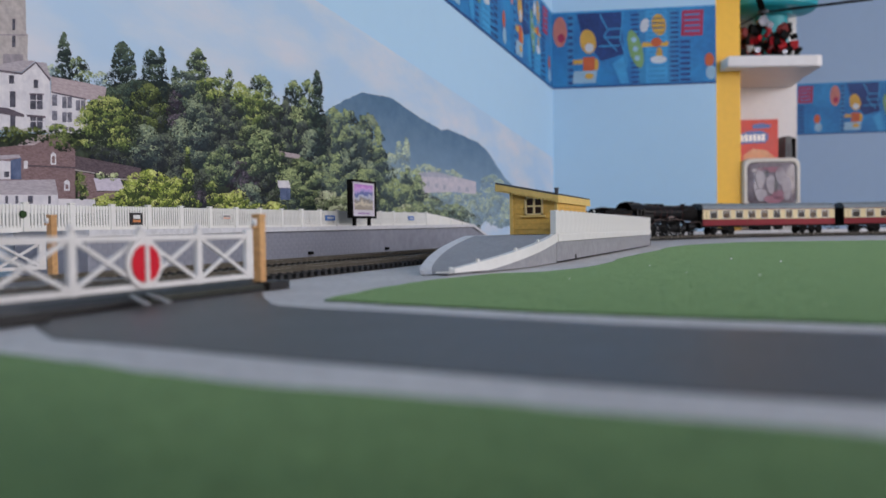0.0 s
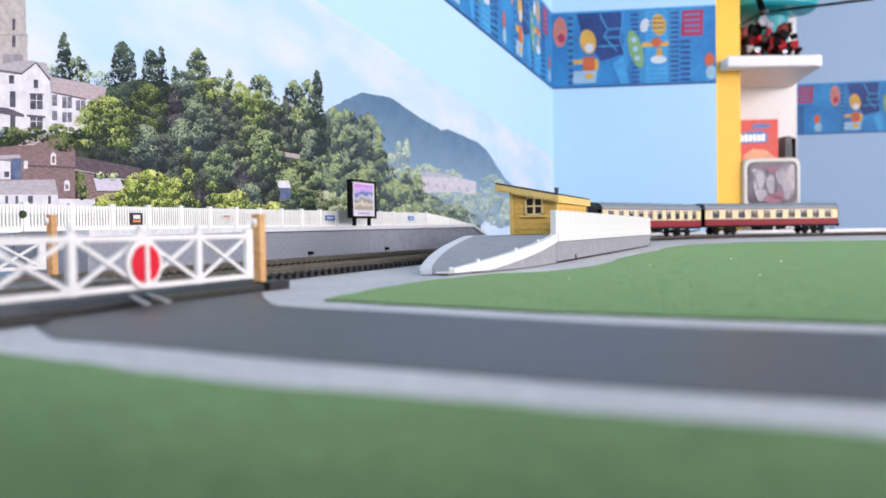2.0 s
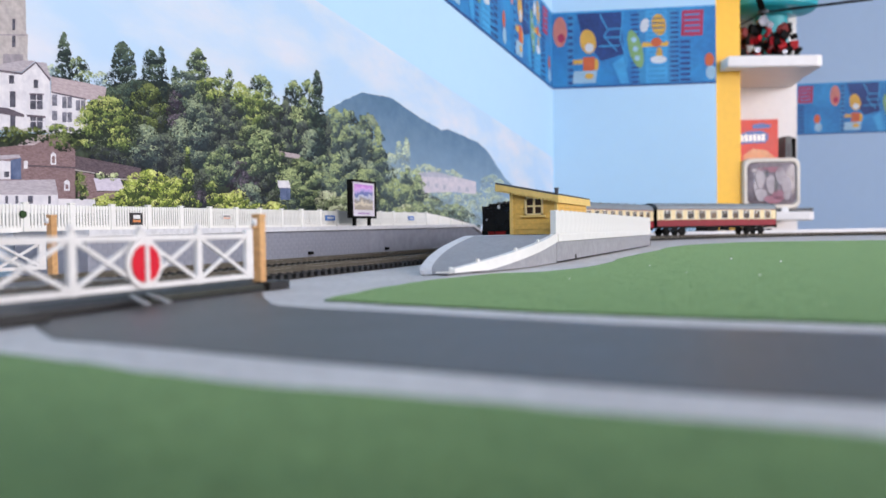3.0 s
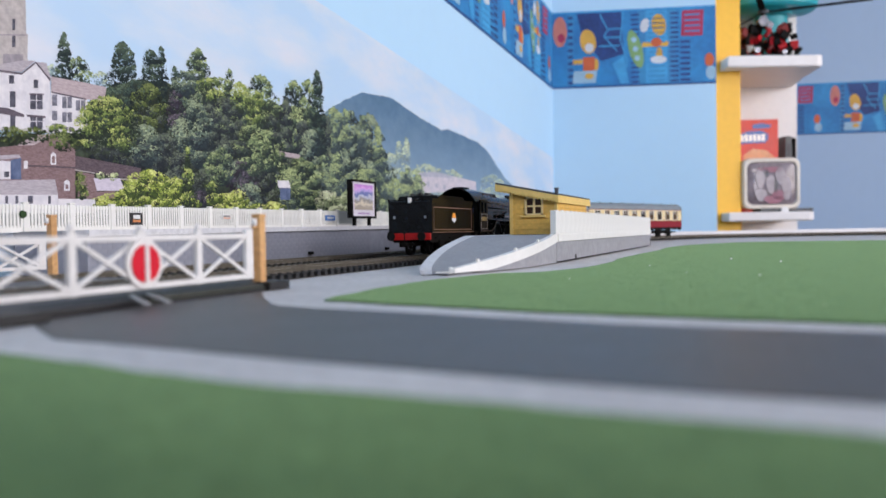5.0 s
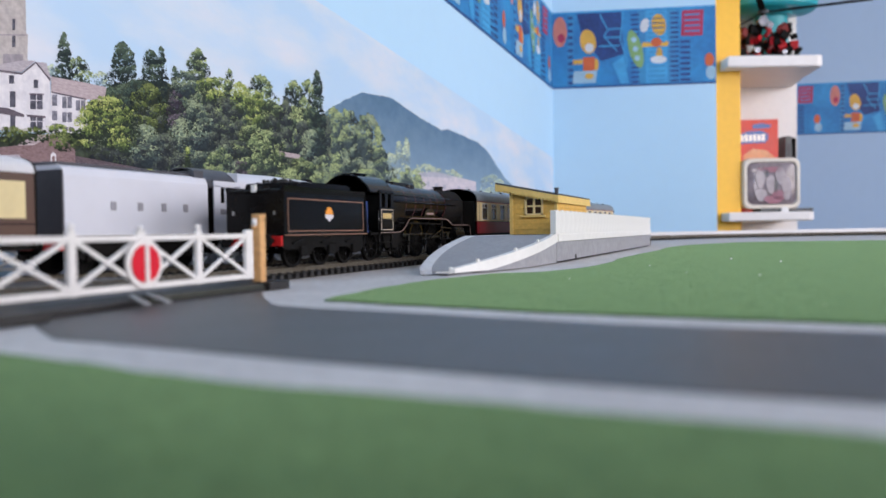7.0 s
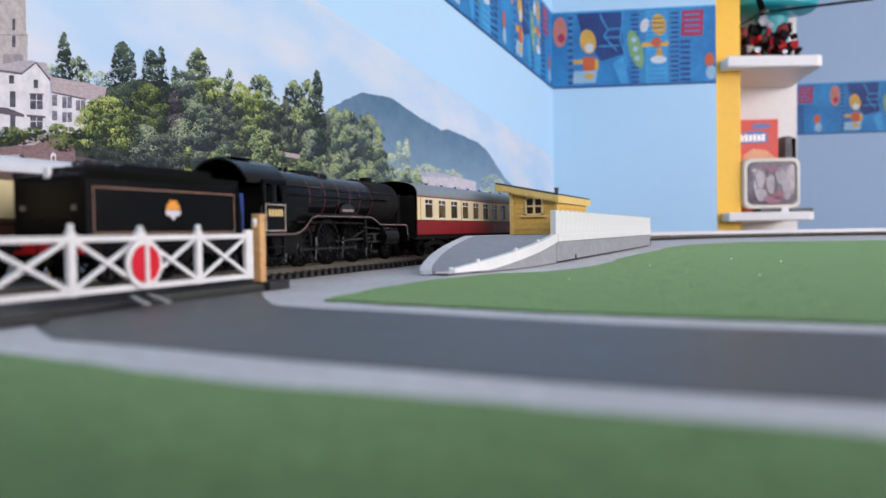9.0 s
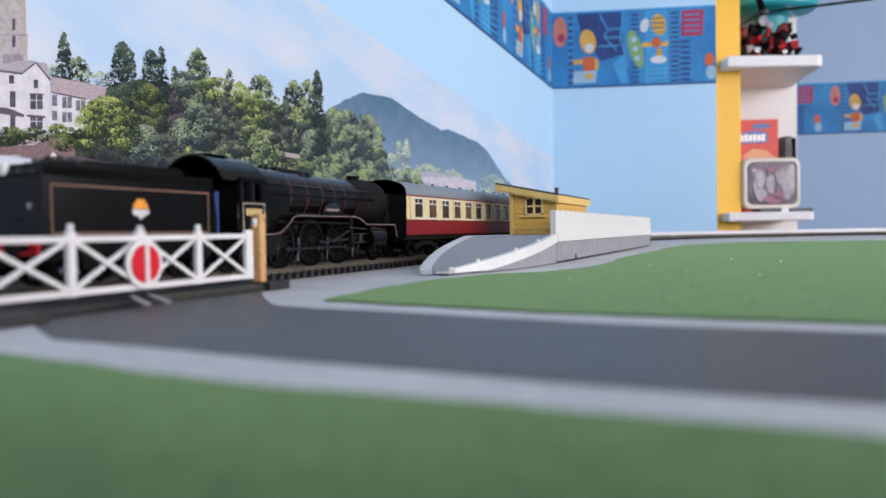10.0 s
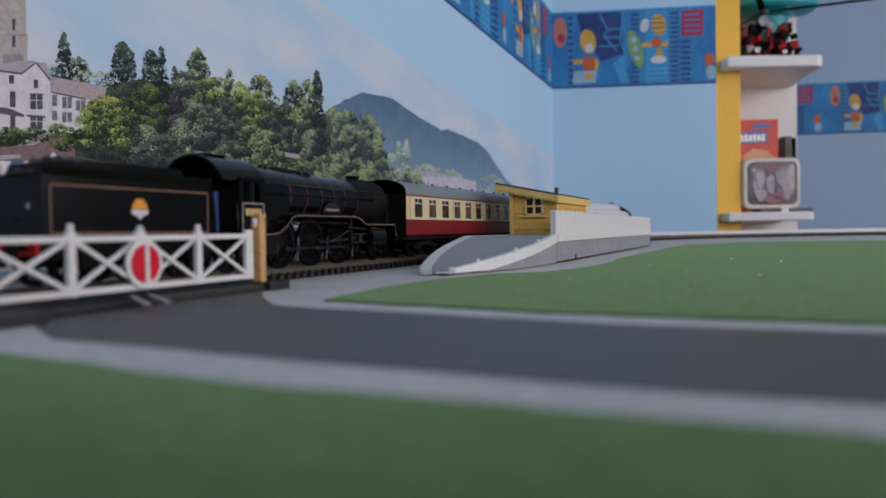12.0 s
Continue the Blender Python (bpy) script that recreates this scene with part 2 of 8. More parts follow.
back = WALL0 + WALL_DIR * -2.25
wall_slab("wall_west", back, CORNER, FLOOR_Z, CEIL_Z, 0.1, M["wall_blue"], "pale sky-blue painted bedroom wall behind the railway backdrop")
post_at = CORNER + END_DIR * 0.402
wall_slab("wall_end", CORNER, post_at, FLOOR_Z, CEIL_Z, 0.1, M["wall_blue"], "sky-blue painted wall with a patterned wallpaper border")
far_a, far_b = Vector((-0.3, 3.16, 0)), Vector((2.5, 3.78, 0))
wall_slab("wall_north", far_a, far_b, FLOOR_Z, CEIL_Z, 0.1, M["wall_far"], "far bedroom wall with a wallpaper border, its blue darkened for shade")
wall_slab("wall_alcove", post_at + Vector((-0.02, 0.11, 0)), far_a, FLOOR_Z, CEIL_Z, 0.06, M["wall_far"], "return wall of the alcove, its blue darkened for shade")


def wall_with_windows(name, a, b, z0, z1, openings, w0, w1, label):
    """A wall from a to b with real openings along it, from w0 to w1 in height."""
    a, b = Vector(a), Vector(b)
    d = (b - a).normalized()
    n = Vector((-d.y, d.x, 0)) * 0.1
    bm = bmesh.new()

    def block(p, q, lo, hi):
        c = [a + d * p, a + d * q, a + d * q + n, a + d * p + n]
        bm_prism(bm, [(v.x, v.y) for v in c], along_z, lo, hi)

    at = 0.0
    for s0, s1 in openings:
        block(at, s0, z0, z1)
        block(s0, s1, z0, w0)
        block(s0, s1, w1, z1)
        at = s1
    block(at, (b - a).length, z0, z1)
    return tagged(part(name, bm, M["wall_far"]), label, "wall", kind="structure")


# the opening nearer the back is added for the second lamp
wall_with_windows("wall_east", (2.5, 3.7, 0), (2.5, -2.25, 0), FLOOR_Z, CEIL_Z, ((1.28, 3.38), (4.30, 5.60)), 0.15, 1.35, "bedroom wall in the shaded blue with a window and an added opening")
wall_slab("wall_south", (2.5, -2.25, 0), (-0.5, -2.25, 0), FLOOR_Z, CEIL_Z, 0.1, M["wall_far"], "plain bedroom wall behind the layout in the shaded blue")
tagged(part("floor", box(-0.6, 2.7, -2.4, 3.95, FLOOR_Z - 0.05, FLOOR_Z), M["carpet"]), "grey-brown carpeted bedroom floor", "floor", kind="structure")
tagged(part("ceiling", box(-0.6, 2.7, -2.4, 3.95, CEIL_Z, CEIL_Z + 0.05), M["white_ceiling"]), "plain white painted ceiling", "ceiling", kind="structure")


# ---- baseboard: painted sheet, road, pavements and grass mats ----
def ground_sheet(name, outline, z, material, cell, label, category):
    """A flat outline cut into a fine grid, lifted by the climb of the board, with a thin edge."""
    bm = bmesh.new()
    vs = [bm.verts.new((x, y, 0)) for x, y in outline]
    bm.faces.new(vs)
    xs, ys = [p[0] for p in outline], [p[1] for p in outline]
    for axis, lo, hi in ((0, min(xs), max(xs)), (1, min(ys), max(ys))):
        k = lo + cell
        while k < hi:
            co, no = [0, 0, 0], [0, 0, 0]
            co[axis], no[axis] = k, 1
            bmesh.ops.bisect_plane(bm, geom=bm.verts[:] + bm.edges[:] + bm.faces[:], plane_co=co, plane_no=no)
            k += cell
    bmesh.ops.recalc_face_normals(bm, faces=bm.faces[:])
    for v in bm.verts:
        v.co.z = z + rise(v.co.x, v.co.y)
    rim = [e for e in bm.edges if e.is_boundary]
    ext = bmesh.ops.extrude_edge_only(bm, edges=rim)["geom"]
    for v in ext:
        if isinstance(v, bmesh.types.BMVert):
            v.co.z -= z * 0.9 if name != "ground" else 0.018
    for f in bm.faces:
        if f.normal.z < -0.5:
            f.normal_flip()
    return tagged(part(name, bm, material), label, category, kind="structure")


def far_point(side, depth):
    return (SIDE[0] * side + FWD[0] * depth, SIDE[1] * side + FWD[1] * depth)


BOARD = [(-0.30, -1.9), (0.75, -1.9), (1.15, -0.2), far_point(1.35, 1.52), far_point(0.14, 1.52), (-0.47, 1.70), (-0.398, 0.06)]
ground_sheet("ground", BOARD, 0.0, M["grey_board"], 0.12, "light grey painted baseboard of a model railway", "baseboard")
ROAD = [(-0.2005, 0.1616), (-0.1832, 0.1548), (-0.166, 0.142), (-0.1439, 0.1272), (-0.125, 0.1253), (-0.1085, 0.1233), (-0.0926, 0.1204), (-0.0788, 0.1183), (-0.0259, 0.1118), (-0.0029, 0.1102), (0.0148, 0.1101), (0.6, 0.105),
        (0.6, 0.180), (0.0244, 0.1819), (0.0121, 0.1819), (-0.0047, 0.1822), (-0.0292, 0.1834), (-0.0432, 0.1858), (-0.0665, 0.1904), (-0.0842, 0.1947), (-0.1039, 0.1985), (-0.1196, 0.2000), (-0.1378, 0.206), (-0.1437, 0.2102),
        (-0.1606, 0.2302), (-0.174, 0.2486), (-0.186, 0.262), (-0.2005, 0.262)]
ground_sheet("road", ROAD, 0.0003, M["road"], 0.08, "dark grey painted model road leading to the crossing", "road")


def ragged(pts, step, amount, seed):
    """The outline with short steps and a slightly torn edge."""
    rng = random.Random(seed)
    out = []
    for (x0, y0), (x1, y1) in zip(pts, pts[1:] + pts[:1]):
        n = max(1, int(math.hypot(x1 - x0, y1 - y0) / step))
        for i in range(n):
            k = i / n
            j = amount if i else amount * 0.3
            out.append((x0 + (x1 - x0) * k + rng.uniform(-j, j), y0 + (y1 - y0) * k + rng.uniform(-j, j)))
    return out


GRASS_FRONT = [(-0.175, 0.112), (-0.1349, 0.1068), (-0.1164, 0.1034), (-0.1008, 0.1005), (-0.0858, 0.0978), (-0.0738, 0.0958), (-0.063, 0.0946), (-0.0218, 0.0932), (-0.0085, 0.0928), (0.0033, 0.0926), (0.0122, 0.0918), (0.08, 0.088), (0.6, 0.07), (0.6, -0.5), (-0.18, -0.5), (-0.18, 0.05)]
GRASS_FIELD = [(-0.1317, 0.2231), (-0.1362, 0.2403), (-0.1387, 0.2813), (-0.1381, 0.32), (-0.1262, 0.3801), (-0.1042, 0.3981), (-0.0923, 0.4409), (-0.0893, 0.4761), (-0.0892, 0.5257), (-0.0935, 0.5751), (-0.093, 0.6748), (-0.0902, 0.7928), (-0.0939, 0.9055), (-0.0772, 1.0039), (-0.0273, 1.0961), (0.042, 1.1353), (0.1566, 1.1644), (0.3146, 1.185), (0.7335, 1.205),
               (0.9, 1.1), (0.9, 0.19), (0.6, 0.193), (0.0264, 0.1968), (0.0131, 0.1976), (-0.0051, 0.199), (-0.0323, 0.2018), (-0.0472, 0.2035), (-0.073, 0.2091), (-0.0928, 0.2142), (-0.1142, 0.2193)]


def grass(name, outline, label, seed):
    return ground_sheet(name, ragged(outline, 0.007, 0.0010, seed), 0.0006, M["grass"], 0.06, label, "grass")


grass("grass_front", GRASS_FRONT, "short green flocked grass mat beside the road", 3)
grass("grass_field", GRASS_FIELD, "short green flocked grass mat inside the track loop", 4)


def tufts(name, outline, count, size, seed, label):
    """Fine upright flock fibres over a mat, denser near the front of the board."""
    rng = random.Random(seed)
    verts, faces = [], []
    n = len(outline)

    def inside(x, y):
        c = False
        for i in range(n):
            (x0, y0), (x1, y1) = outline[i], outline[i - 1]
            if (y0 > y) != (y1 > y) and x < (x1 - x0) * (y - y0) / (y1 - y0) + x0:
                c = not c
        return c

    xs, ys = [max(-0.3, p[0]) for p in outline], [p[1] for p in outline]
    made = 0
    while made < count:
        k = rng.random() ** 2.2
        y = max(0.02, min(ys)) + (max(ys) - max(0.02, min(ys))) * k
        x = rng.uniform(min(xs), min(max(xs), 0.12 + y * 0.45))
        if not inside(x, y):
            continue
        a, h, w = rng.uniform(0, 6.28), size * rng.uniform(0.5, 1.2), size * 0.28
        dx, dy = math.cos(a) * w, math.sin(a) * w
        lx, ly = rng.uniform(-1, 1) * h * 0.7, rng.uniform(-1, 1) * h * 0.7
        z = 0.0005 + rise(x, y)
        b = len(verts)
        verts += [(x - dx, y - dy, z), (x + dx, y + dy, z), (x + lx, y + ly, z + h)]
        faces.append((b, b + 1, b + 2))
        made += 1
    me = bpy.data.meshes.new(name)
    me.from_pydata(verts, [], faces)
    me.materials.append(M["flock"])
    return tagged(new(name, me), label, "grass", kind="stuff")


M["flock"] = mat("green_flock_fibre", (0.080, 0.138, 0.058), 0.9, second=(0.048, 0.094, 0.040), scale=600, island=0.38, grain=0.15, spec=0.1)
tufts("grass_flock_front", GRASS_FRONT, 26000, 0.0005, 11, "fine green flock fibres of the grass mat")
tufts("grass_flock_field", GRASS_FIELD, 60000, 0.00038, 12, "fine green flock fibres of the grass mat")


def crumbs():
    """Loose pale specks on the field."""
    bm = bmesh.new()
    for x, y, r in ((-0.0155, 0.5354, 0.0008), (0.0011, 0.3546, 0.0004), (0.0127, 0.4916, 0.0007), (-0.0719, 0.3184, 0.0003), (-0.0547, 0.4398, 0.0004), (0.0161, 0.2228, 0.0002), (0.05, 0.36, 0.0004), (0.062, 0.352, 0.0004), (-0.03, 0.372, 0.0003)):
        bmesh.ops.create_icosphere(bm, subdivisions=1, radius=r * 0.95, matrix=Matrix.Translation((x * 1.05, y * 1.05, 0.0010 + rise(x, y))))
    return tagged(part("grass_specks", bm, M["white_plastic"]), "tiny pale specks lying on the grass mat", "debris", kind="stuff")


crumbs()


# the board's raised far edge, a white strip
def edge_strip():
    a, b = far_point(0.14, 1.525), far_point(1.35, 1.525)
    bm = beam((a[0], a[1], 0.008), (b[0], b[1], 0.0105), 0.012, 0.012)
    return tagged(part("trim", bm, M["white_board"]), "white painted edge strip of the baseboard", "trim", kind="structure")


edge_strip()


# ---- track ----
def rail_path(track, off, s0, s1, step):
    out, s = [], s0
    while s < s1:
        out.append(track.at(s, off))
        s += step if s > track.y1 - 0.02 else step * 4
    out.append(track.at(s1, off))
    return out


def build_track(name, track, label):
    t = thing(name, label, "railway track", kind="structure")
    bed = bmesh.new()
    rows = []
    for l, r in zip(rail_path(track, -0.0125, -1.85, 2.15, 0.02), rail_path(track, 0.0122, -1.85, 2.15, 0.02)):
        z = rise(l[0], l[1])
        rows.append([bed.verts.new((*p[:2], z + h)) for p, h in ((l, 0.0002), (l, 0.0012), (r, 0.0012), (r, 0.0002))])
    for a, b in zip(rows, rows[1:]):
        for i in range(3):
            bed.faces.new((a[i], a[i + 1], b[i + 1], b[i]))
    bmesh.ops.recalc_face_normals(bed, faces=bed.faces[:])
    part("track_bed", bed, M["ballast"], t)
    for off in (-0.0087, 0.0087):
        bm = bmesh.new()
        prof = ((-0.0012, 0.0028), (-0.0012, 0.0033), (-0.0004, 0.0036), (-0.0004, 0.0046), (-0.0006, 0.0048), (-0.0006, 0.0055),
                (0.0006, 0.0055), (0.0006, 0.0048), (0.0004, 0.0046), (0.0004, 0.0036), (0.0012, 0.0033), (0.0012, 0.0028))
        rings = []
        for x, y, h in rail_path(track, off, -1.85, 2.15, 0.02):
            n = Vector((math.sin(h), -math.cos(h), 0))
            rings.append([Vector((x, y, rise(x, y) + v)) + n * u for u, v in prof])
        bm_loft(bm, rings, smooth=False)
        for f in bm.faces:
            f.material_index = 0 if f.normal.z > 0.6 else 1
        part("rail", bm, [M["rail"], M["rail_side"]], t)
    me = to_mesh("sleeper", bm_box(box(-0.0016, 0.0016, -0.0155, 0.0155, 0.0006, 0.0030), -0.0017, 0.0017, -0.0110, -0.0064, 0.0026, 0.0036), M["sleeper"])
    sub = bmesh.new()
    sub.from_mesh(me)
    bm_box(sub, -0.0017, 0.0017, 0.0064, 0.0110, 0.0026, 0.0036)
    sub.to_mesh(me)
    sub.free()
    s = 0.05
    while s < 1.75:
        x, y, h = track.at(s)
        sharing("sleeper", me, t, Matrix.Translation((x, y, rise(x, y))) @ Matrix.Rotation(h, 4, "Z"))
        s += 0.0068 if s < 1.2 else 0.0085
    return t


build_track("track_inner", NEAR, "model railway track with black sleepers and metal rails")
build_track("track_outer", FAR, "second model railway track with black sleepers and metal rails")


# dark brown infill between the two tracks and up to the platform
ground_sheet("trackside", [(-0.345, 0.262), (-0.2115, 0.262), (-0.2115, 0.93), (-0.345, 1.0)], 0.0006, M["ballast"], 0.1, "brown trackside scatter between the tracks", "ground")


def shade_camera():
    """An unseen camera on the grass mat, added so its body shades the foreground."""
    t = thing("shade_camera", "small black camera on the grass mat, unseen, added to shade the foreground", "camera",
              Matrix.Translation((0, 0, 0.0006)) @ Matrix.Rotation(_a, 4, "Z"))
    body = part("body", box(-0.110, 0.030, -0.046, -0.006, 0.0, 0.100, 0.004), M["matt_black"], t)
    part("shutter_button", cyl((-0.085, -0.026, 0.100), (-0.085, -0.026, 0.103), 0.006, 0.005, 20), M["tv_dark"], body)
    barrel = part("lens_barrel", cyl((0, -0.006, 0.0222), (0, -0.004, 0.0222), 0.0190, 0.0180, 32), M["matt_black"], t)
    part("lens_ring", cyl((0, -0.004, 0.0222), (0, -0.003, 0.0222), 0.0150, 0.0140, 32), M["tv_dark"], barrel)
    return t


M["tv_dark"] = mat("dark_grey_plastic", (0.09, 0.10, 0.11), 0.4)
shade_camera()


# ---- level crossing ----
def crossing_boards():
    t = thing("crossing_deck", "dark grey ridged crossing boards between the rails", "crossing deck", kind="structure")
    for x0, x1 in ((-0.2312, -0.2182), (-0.2115, -0.196), (-0.2978, -0.2856), (-0.2788, -0.2400), (-0.322, -0.3048)):
        n = max(1, round((x1 - x0) / 0.007))
        w = (x1 - x0) / n
        for i in range(n):
            part("board", box(x0 + i * w, x0 + (i + 1) * w - 0.0006, 0.165, 0.262, 0.0012, 0.0046, 0.0003), M["deck"], t)
    return t


M["deck"] = mat("crossing_deck_grey", (0.12, 0.125, 0.13), 0.55, second=(0.09, 0.09, 0.095), scale=400, rnd=0.15)
crossing_boards()


def crossing_strips():
    """Two pale grey strips lying askew over the boards by the gate."""
    t = thing("pale_strip", "pair of pale strips lying across the crossing boards", "strip")
    for x0, y0, x1, y1 in ((-0.1890, 0.1965, -0.1630, 0.1768), (-0.1890, 0.2040, -0.1620, 0.1845)):
        part("strip", beam((x0, y0, 0.0034), (x1, y1, 0.0027), 0.0015, 0.0006), M["deck_pale"], t)
    return t


M["deck_pale"] = mat("dull_pale_grey", (0.36, 0.38, 0.39), 0.45, second=(0.28, 0.30, 0.31), scale=400)
M["deck_olive"] = mat("dark_olive_plastic", (0.030, 0.034, 0.022), 0.5, second=(0.016, 0.018, 0.016), scale=300)
crossing_strips()


def base_detail():
    """Low moulded edging along the black base, and the blocks at its two ends."""
    t = thing("crossing_edge", "dark olive plastic edging with black end blocks", "edging", kind="structure")
    part("edge_strip", box(-0.1895, -0.1800, 0.1960, 0.2590, 0.0010, 0.0030, 0.0004), M["deck_olive"], t)
    part("edge_strip", box(-0.1895, -0.1790, 0.1520, 0.1950, 0.0010, 0.0026, 0.0004), M["sleeper"], t)
    part("end_block", box(-0.1880, -0.1780, 0.2600, 0.2740, 0.0002, 0.0036, 0.0005), M["sleeper"], t)
    part("end_block", box(-0.2000, -0.1720, 0.1300, 0.1510, 0.0002, 0.0034, 0.0005), M["sleeper"], t)
    return t


base_detail()


def ramp_apron():
    """The sloped black base on which the near gate stands."""
    pts = [(-0.196, 0.0), (-0.196, 0.0042), (-0.186, 0.0036), (-0.180, 0.0010), (-0.180, 0.0)]
    ob = part("crossing_base", prism(pts, along_y, 0.115, 0.264), M["sleeper"])
    return tagged(ob, "black plastic base strip under the crossing gate", "base", kind="structure")


ramp_apron()


def gate(name, x, ys, z0, z1, label, disc_at=None):
    """A white wooden gate along y: uprights at ys, top and bottom rails, crossed braces and a red target disc."""
    t = thing(name, label, "crossing gate", group="level crossing gates")
    d = 0.0007
    part("top_rail", box(x - d, x + d, ys[0], ys[-1], z1 - 0.0019, z1, 0.0002), M["gate_white"], t)
    part("bottom_rail", box(x - d, x + d, ys[0], ys[-1], z0, z0 + 0.0019, 0.0002), M["gate_white"], t)
    for i, y in enumerate(ys):
        w = 0.0022 if i in (0, len(ys) - 1) else 0.0014
        up = part("upright", box(x - d * 1.25, x + d * 1.25, y - w, y + w, z0 - 0.0002, z1 + 0.0014, 0.0002), M["gate_white"], t)
        if 0 < i < len(ys) - 1:
            part("finial", bm_cyl(cyl((x, y, z1 + 0.0013), (x, y, z1 + 0.0030), 0.0009, 0.0011, 12), (x, y, z1 + 0.0030), (x, y, z1 + 0.0036), 0.0011, 0.0005, 12), M["gate_white"], up)
    for a, b in zip(ys, ys[1:]):
        if disc_at and a < disc_at < b:
            pairs = ((a, disc_at), (disc_at, b))
        else:
            pairs = ((a, b),)
        for p, q in pairs:
            for u, v, k in ((z0 + 0.001, z1 - 0.001, -1), (z1 - 0.001, z0 + 0.001, 1)):
                part("brace", beam((x + k * 0.0005, p, u), (x + k * 0.0005, q, v), 0.0009, 0.0013), M["gate_white"], t)
    if disc_at:
        c = (z0 + z1) / 2 - 0.0004
        post = part("disc_post", box(x - d * 1.2, x + d * 1.2, disc_at - 0.0018, disc_at + 0.0018, z0, z1 + 0.0014, 0.0002), M["gate_white"], t)
        part("finial", cyl((x, disc_at, z1 + 0.0013), (x, disc_at, z1 + 0.0030), 0.0011, 0.0009, 12), M["gate_white"], post)
        rim = part("target_rim", cyl((x + 0.0010, disc_at, c), (x + 0.0020, disc_at, c), 0.0079, n=40), M["gate_white"], t)
        part("target_disc", cyl((x + 0.0020, disc_at, c), (x + 0.0026, disc_at, c), 0.0061, n=40), M["red"], rim, "round red warning target")
        part("target_bar", box(x + 0.0026, x + 0.0031, disc_at - 0.0008, disc_at + 0.0008, c - 0.0061, c + 0.0061), M["gate_white"], rim)
    return t


gate("crossing_gate", -0.185, (0.110, 0.1475 - 0.008, 0.1702, 0.2260, 0.2555), 0.0052, 0.0228, "white wooden crossing gate with a round red target, closed", 0.1978)
gate("crossing_gate", -0.356, (0.255, 0.281, 0.3085), 0.0055, 0.0208, "white wooden crossing gate closed beyond the outer track")


def gate_post(x, y, z0, z1, label):
    t = thing("gate_post", label, "post", group="gate posts")
    part("post", box(x - 0.0019, x + 0.0019, y - 0.0019, y + 0.0019, z0, z1 - 0.0004, 0.0003), M["bare_wood"], t)
    part("cap", box(x - 0.0021, x + 0.0021, y - 0.0021, y + 0.0021, z1 - 0.0006, z1 + 0.0003, 0.0003), M["bare_wood"], t)
    part("hinge", box(x - 0.0006, x + 0.0006, y - 0.0044, y - 0.0018, z1 - 0.0052, z1 - 0.0042), M["bare_wood"], t)
    part("lamp_bracket", cyl((x + 0.0004, y - 0.0035, z1 - 0.0044), (x + 0.0004, y - 0.0035, z1 - 0.0015), 0.0011, 0.0009, 10), M["gate_white"], t)
    return t


gate_post(-0.1845, 0.2622, 0.0034, 0.0302, "square bare-wood post that carries the crossing gate")
gate_post(-0.3555, 0.3150, 0.0008, 0.0345, "square bare-wood post beyond the outer track")
# ---- far platform with its fence ----
PX = -0.345          # track edge of the far platform
TILT = 0.0075        # it climbs slightly towards its end


def lift(y):
    return (y - 0.45) * TILT


def sheared(bm):
    for v in bm.verts:
        v.co.z += lift(v.co.y) if v.co.z > 0.012 else 0.0
    return bm


def far_platform():
    t = thing("platform", "grey station platform with brick face and light coping", "platform")
    back = -0.402
    y0, y1, y2 = 0.330, 0.965, 1.06
    side = [(y0, 0.0006), (y0, 0.0236), (y1, 0.0236), (y2, 0.0030), (y2, 0.0006)]
    part("body", sheared(prism(side, along_x, back, PX - 0.0012)), M["platform_wall"], t)
    cop = [(y0 - 0.001, 0.0238), (y0 - 0.001, 0.0272), (y1, 0.0272), (y2, 0.0058), (y2, 0.0030), (y1, 0.0238)]
    part("coping", sheared(prism(cop, along_x, PX - 0.009, PX + 0.0016)), M["coping"], t)
    top = [(y0 - 0.001, 0.0238), (y0 - 0.001, 0.0270), (y1, 0.0270), (y2, 0.0056), (y2, 0.0030), (y1, 0.0238)]
    part("surface", sheared(prism(top, along_x, back, PX - 0.0092)), M["platform_grey"], t)
    # brick courses of the face, one shared block
    me = to_mesh("brick", box(-0.0005, 0.00006, 0.0, 0.0074, 0.0, 0.0029), M["platform_wall"])
    for row in range(6):
        y = y0 + 0.003 + (0.0038 if row % 2 else 0.0)
        while y < 0.66:
            sharing("brick", me, t, Matrix.Translation((PX - 0.0011, y, 0.0030 + row * 0.0031 + lift(y) * row / 6)))
            y += 0.0076
    for y in (0.56, 0.705):
        part("drain_block", box(PX - 0.002, PX + 0.0012, y, y + 0.006, 0.0048, 0.0074, 0.0003), M["matt_black"], t)
    return t


far_platform()


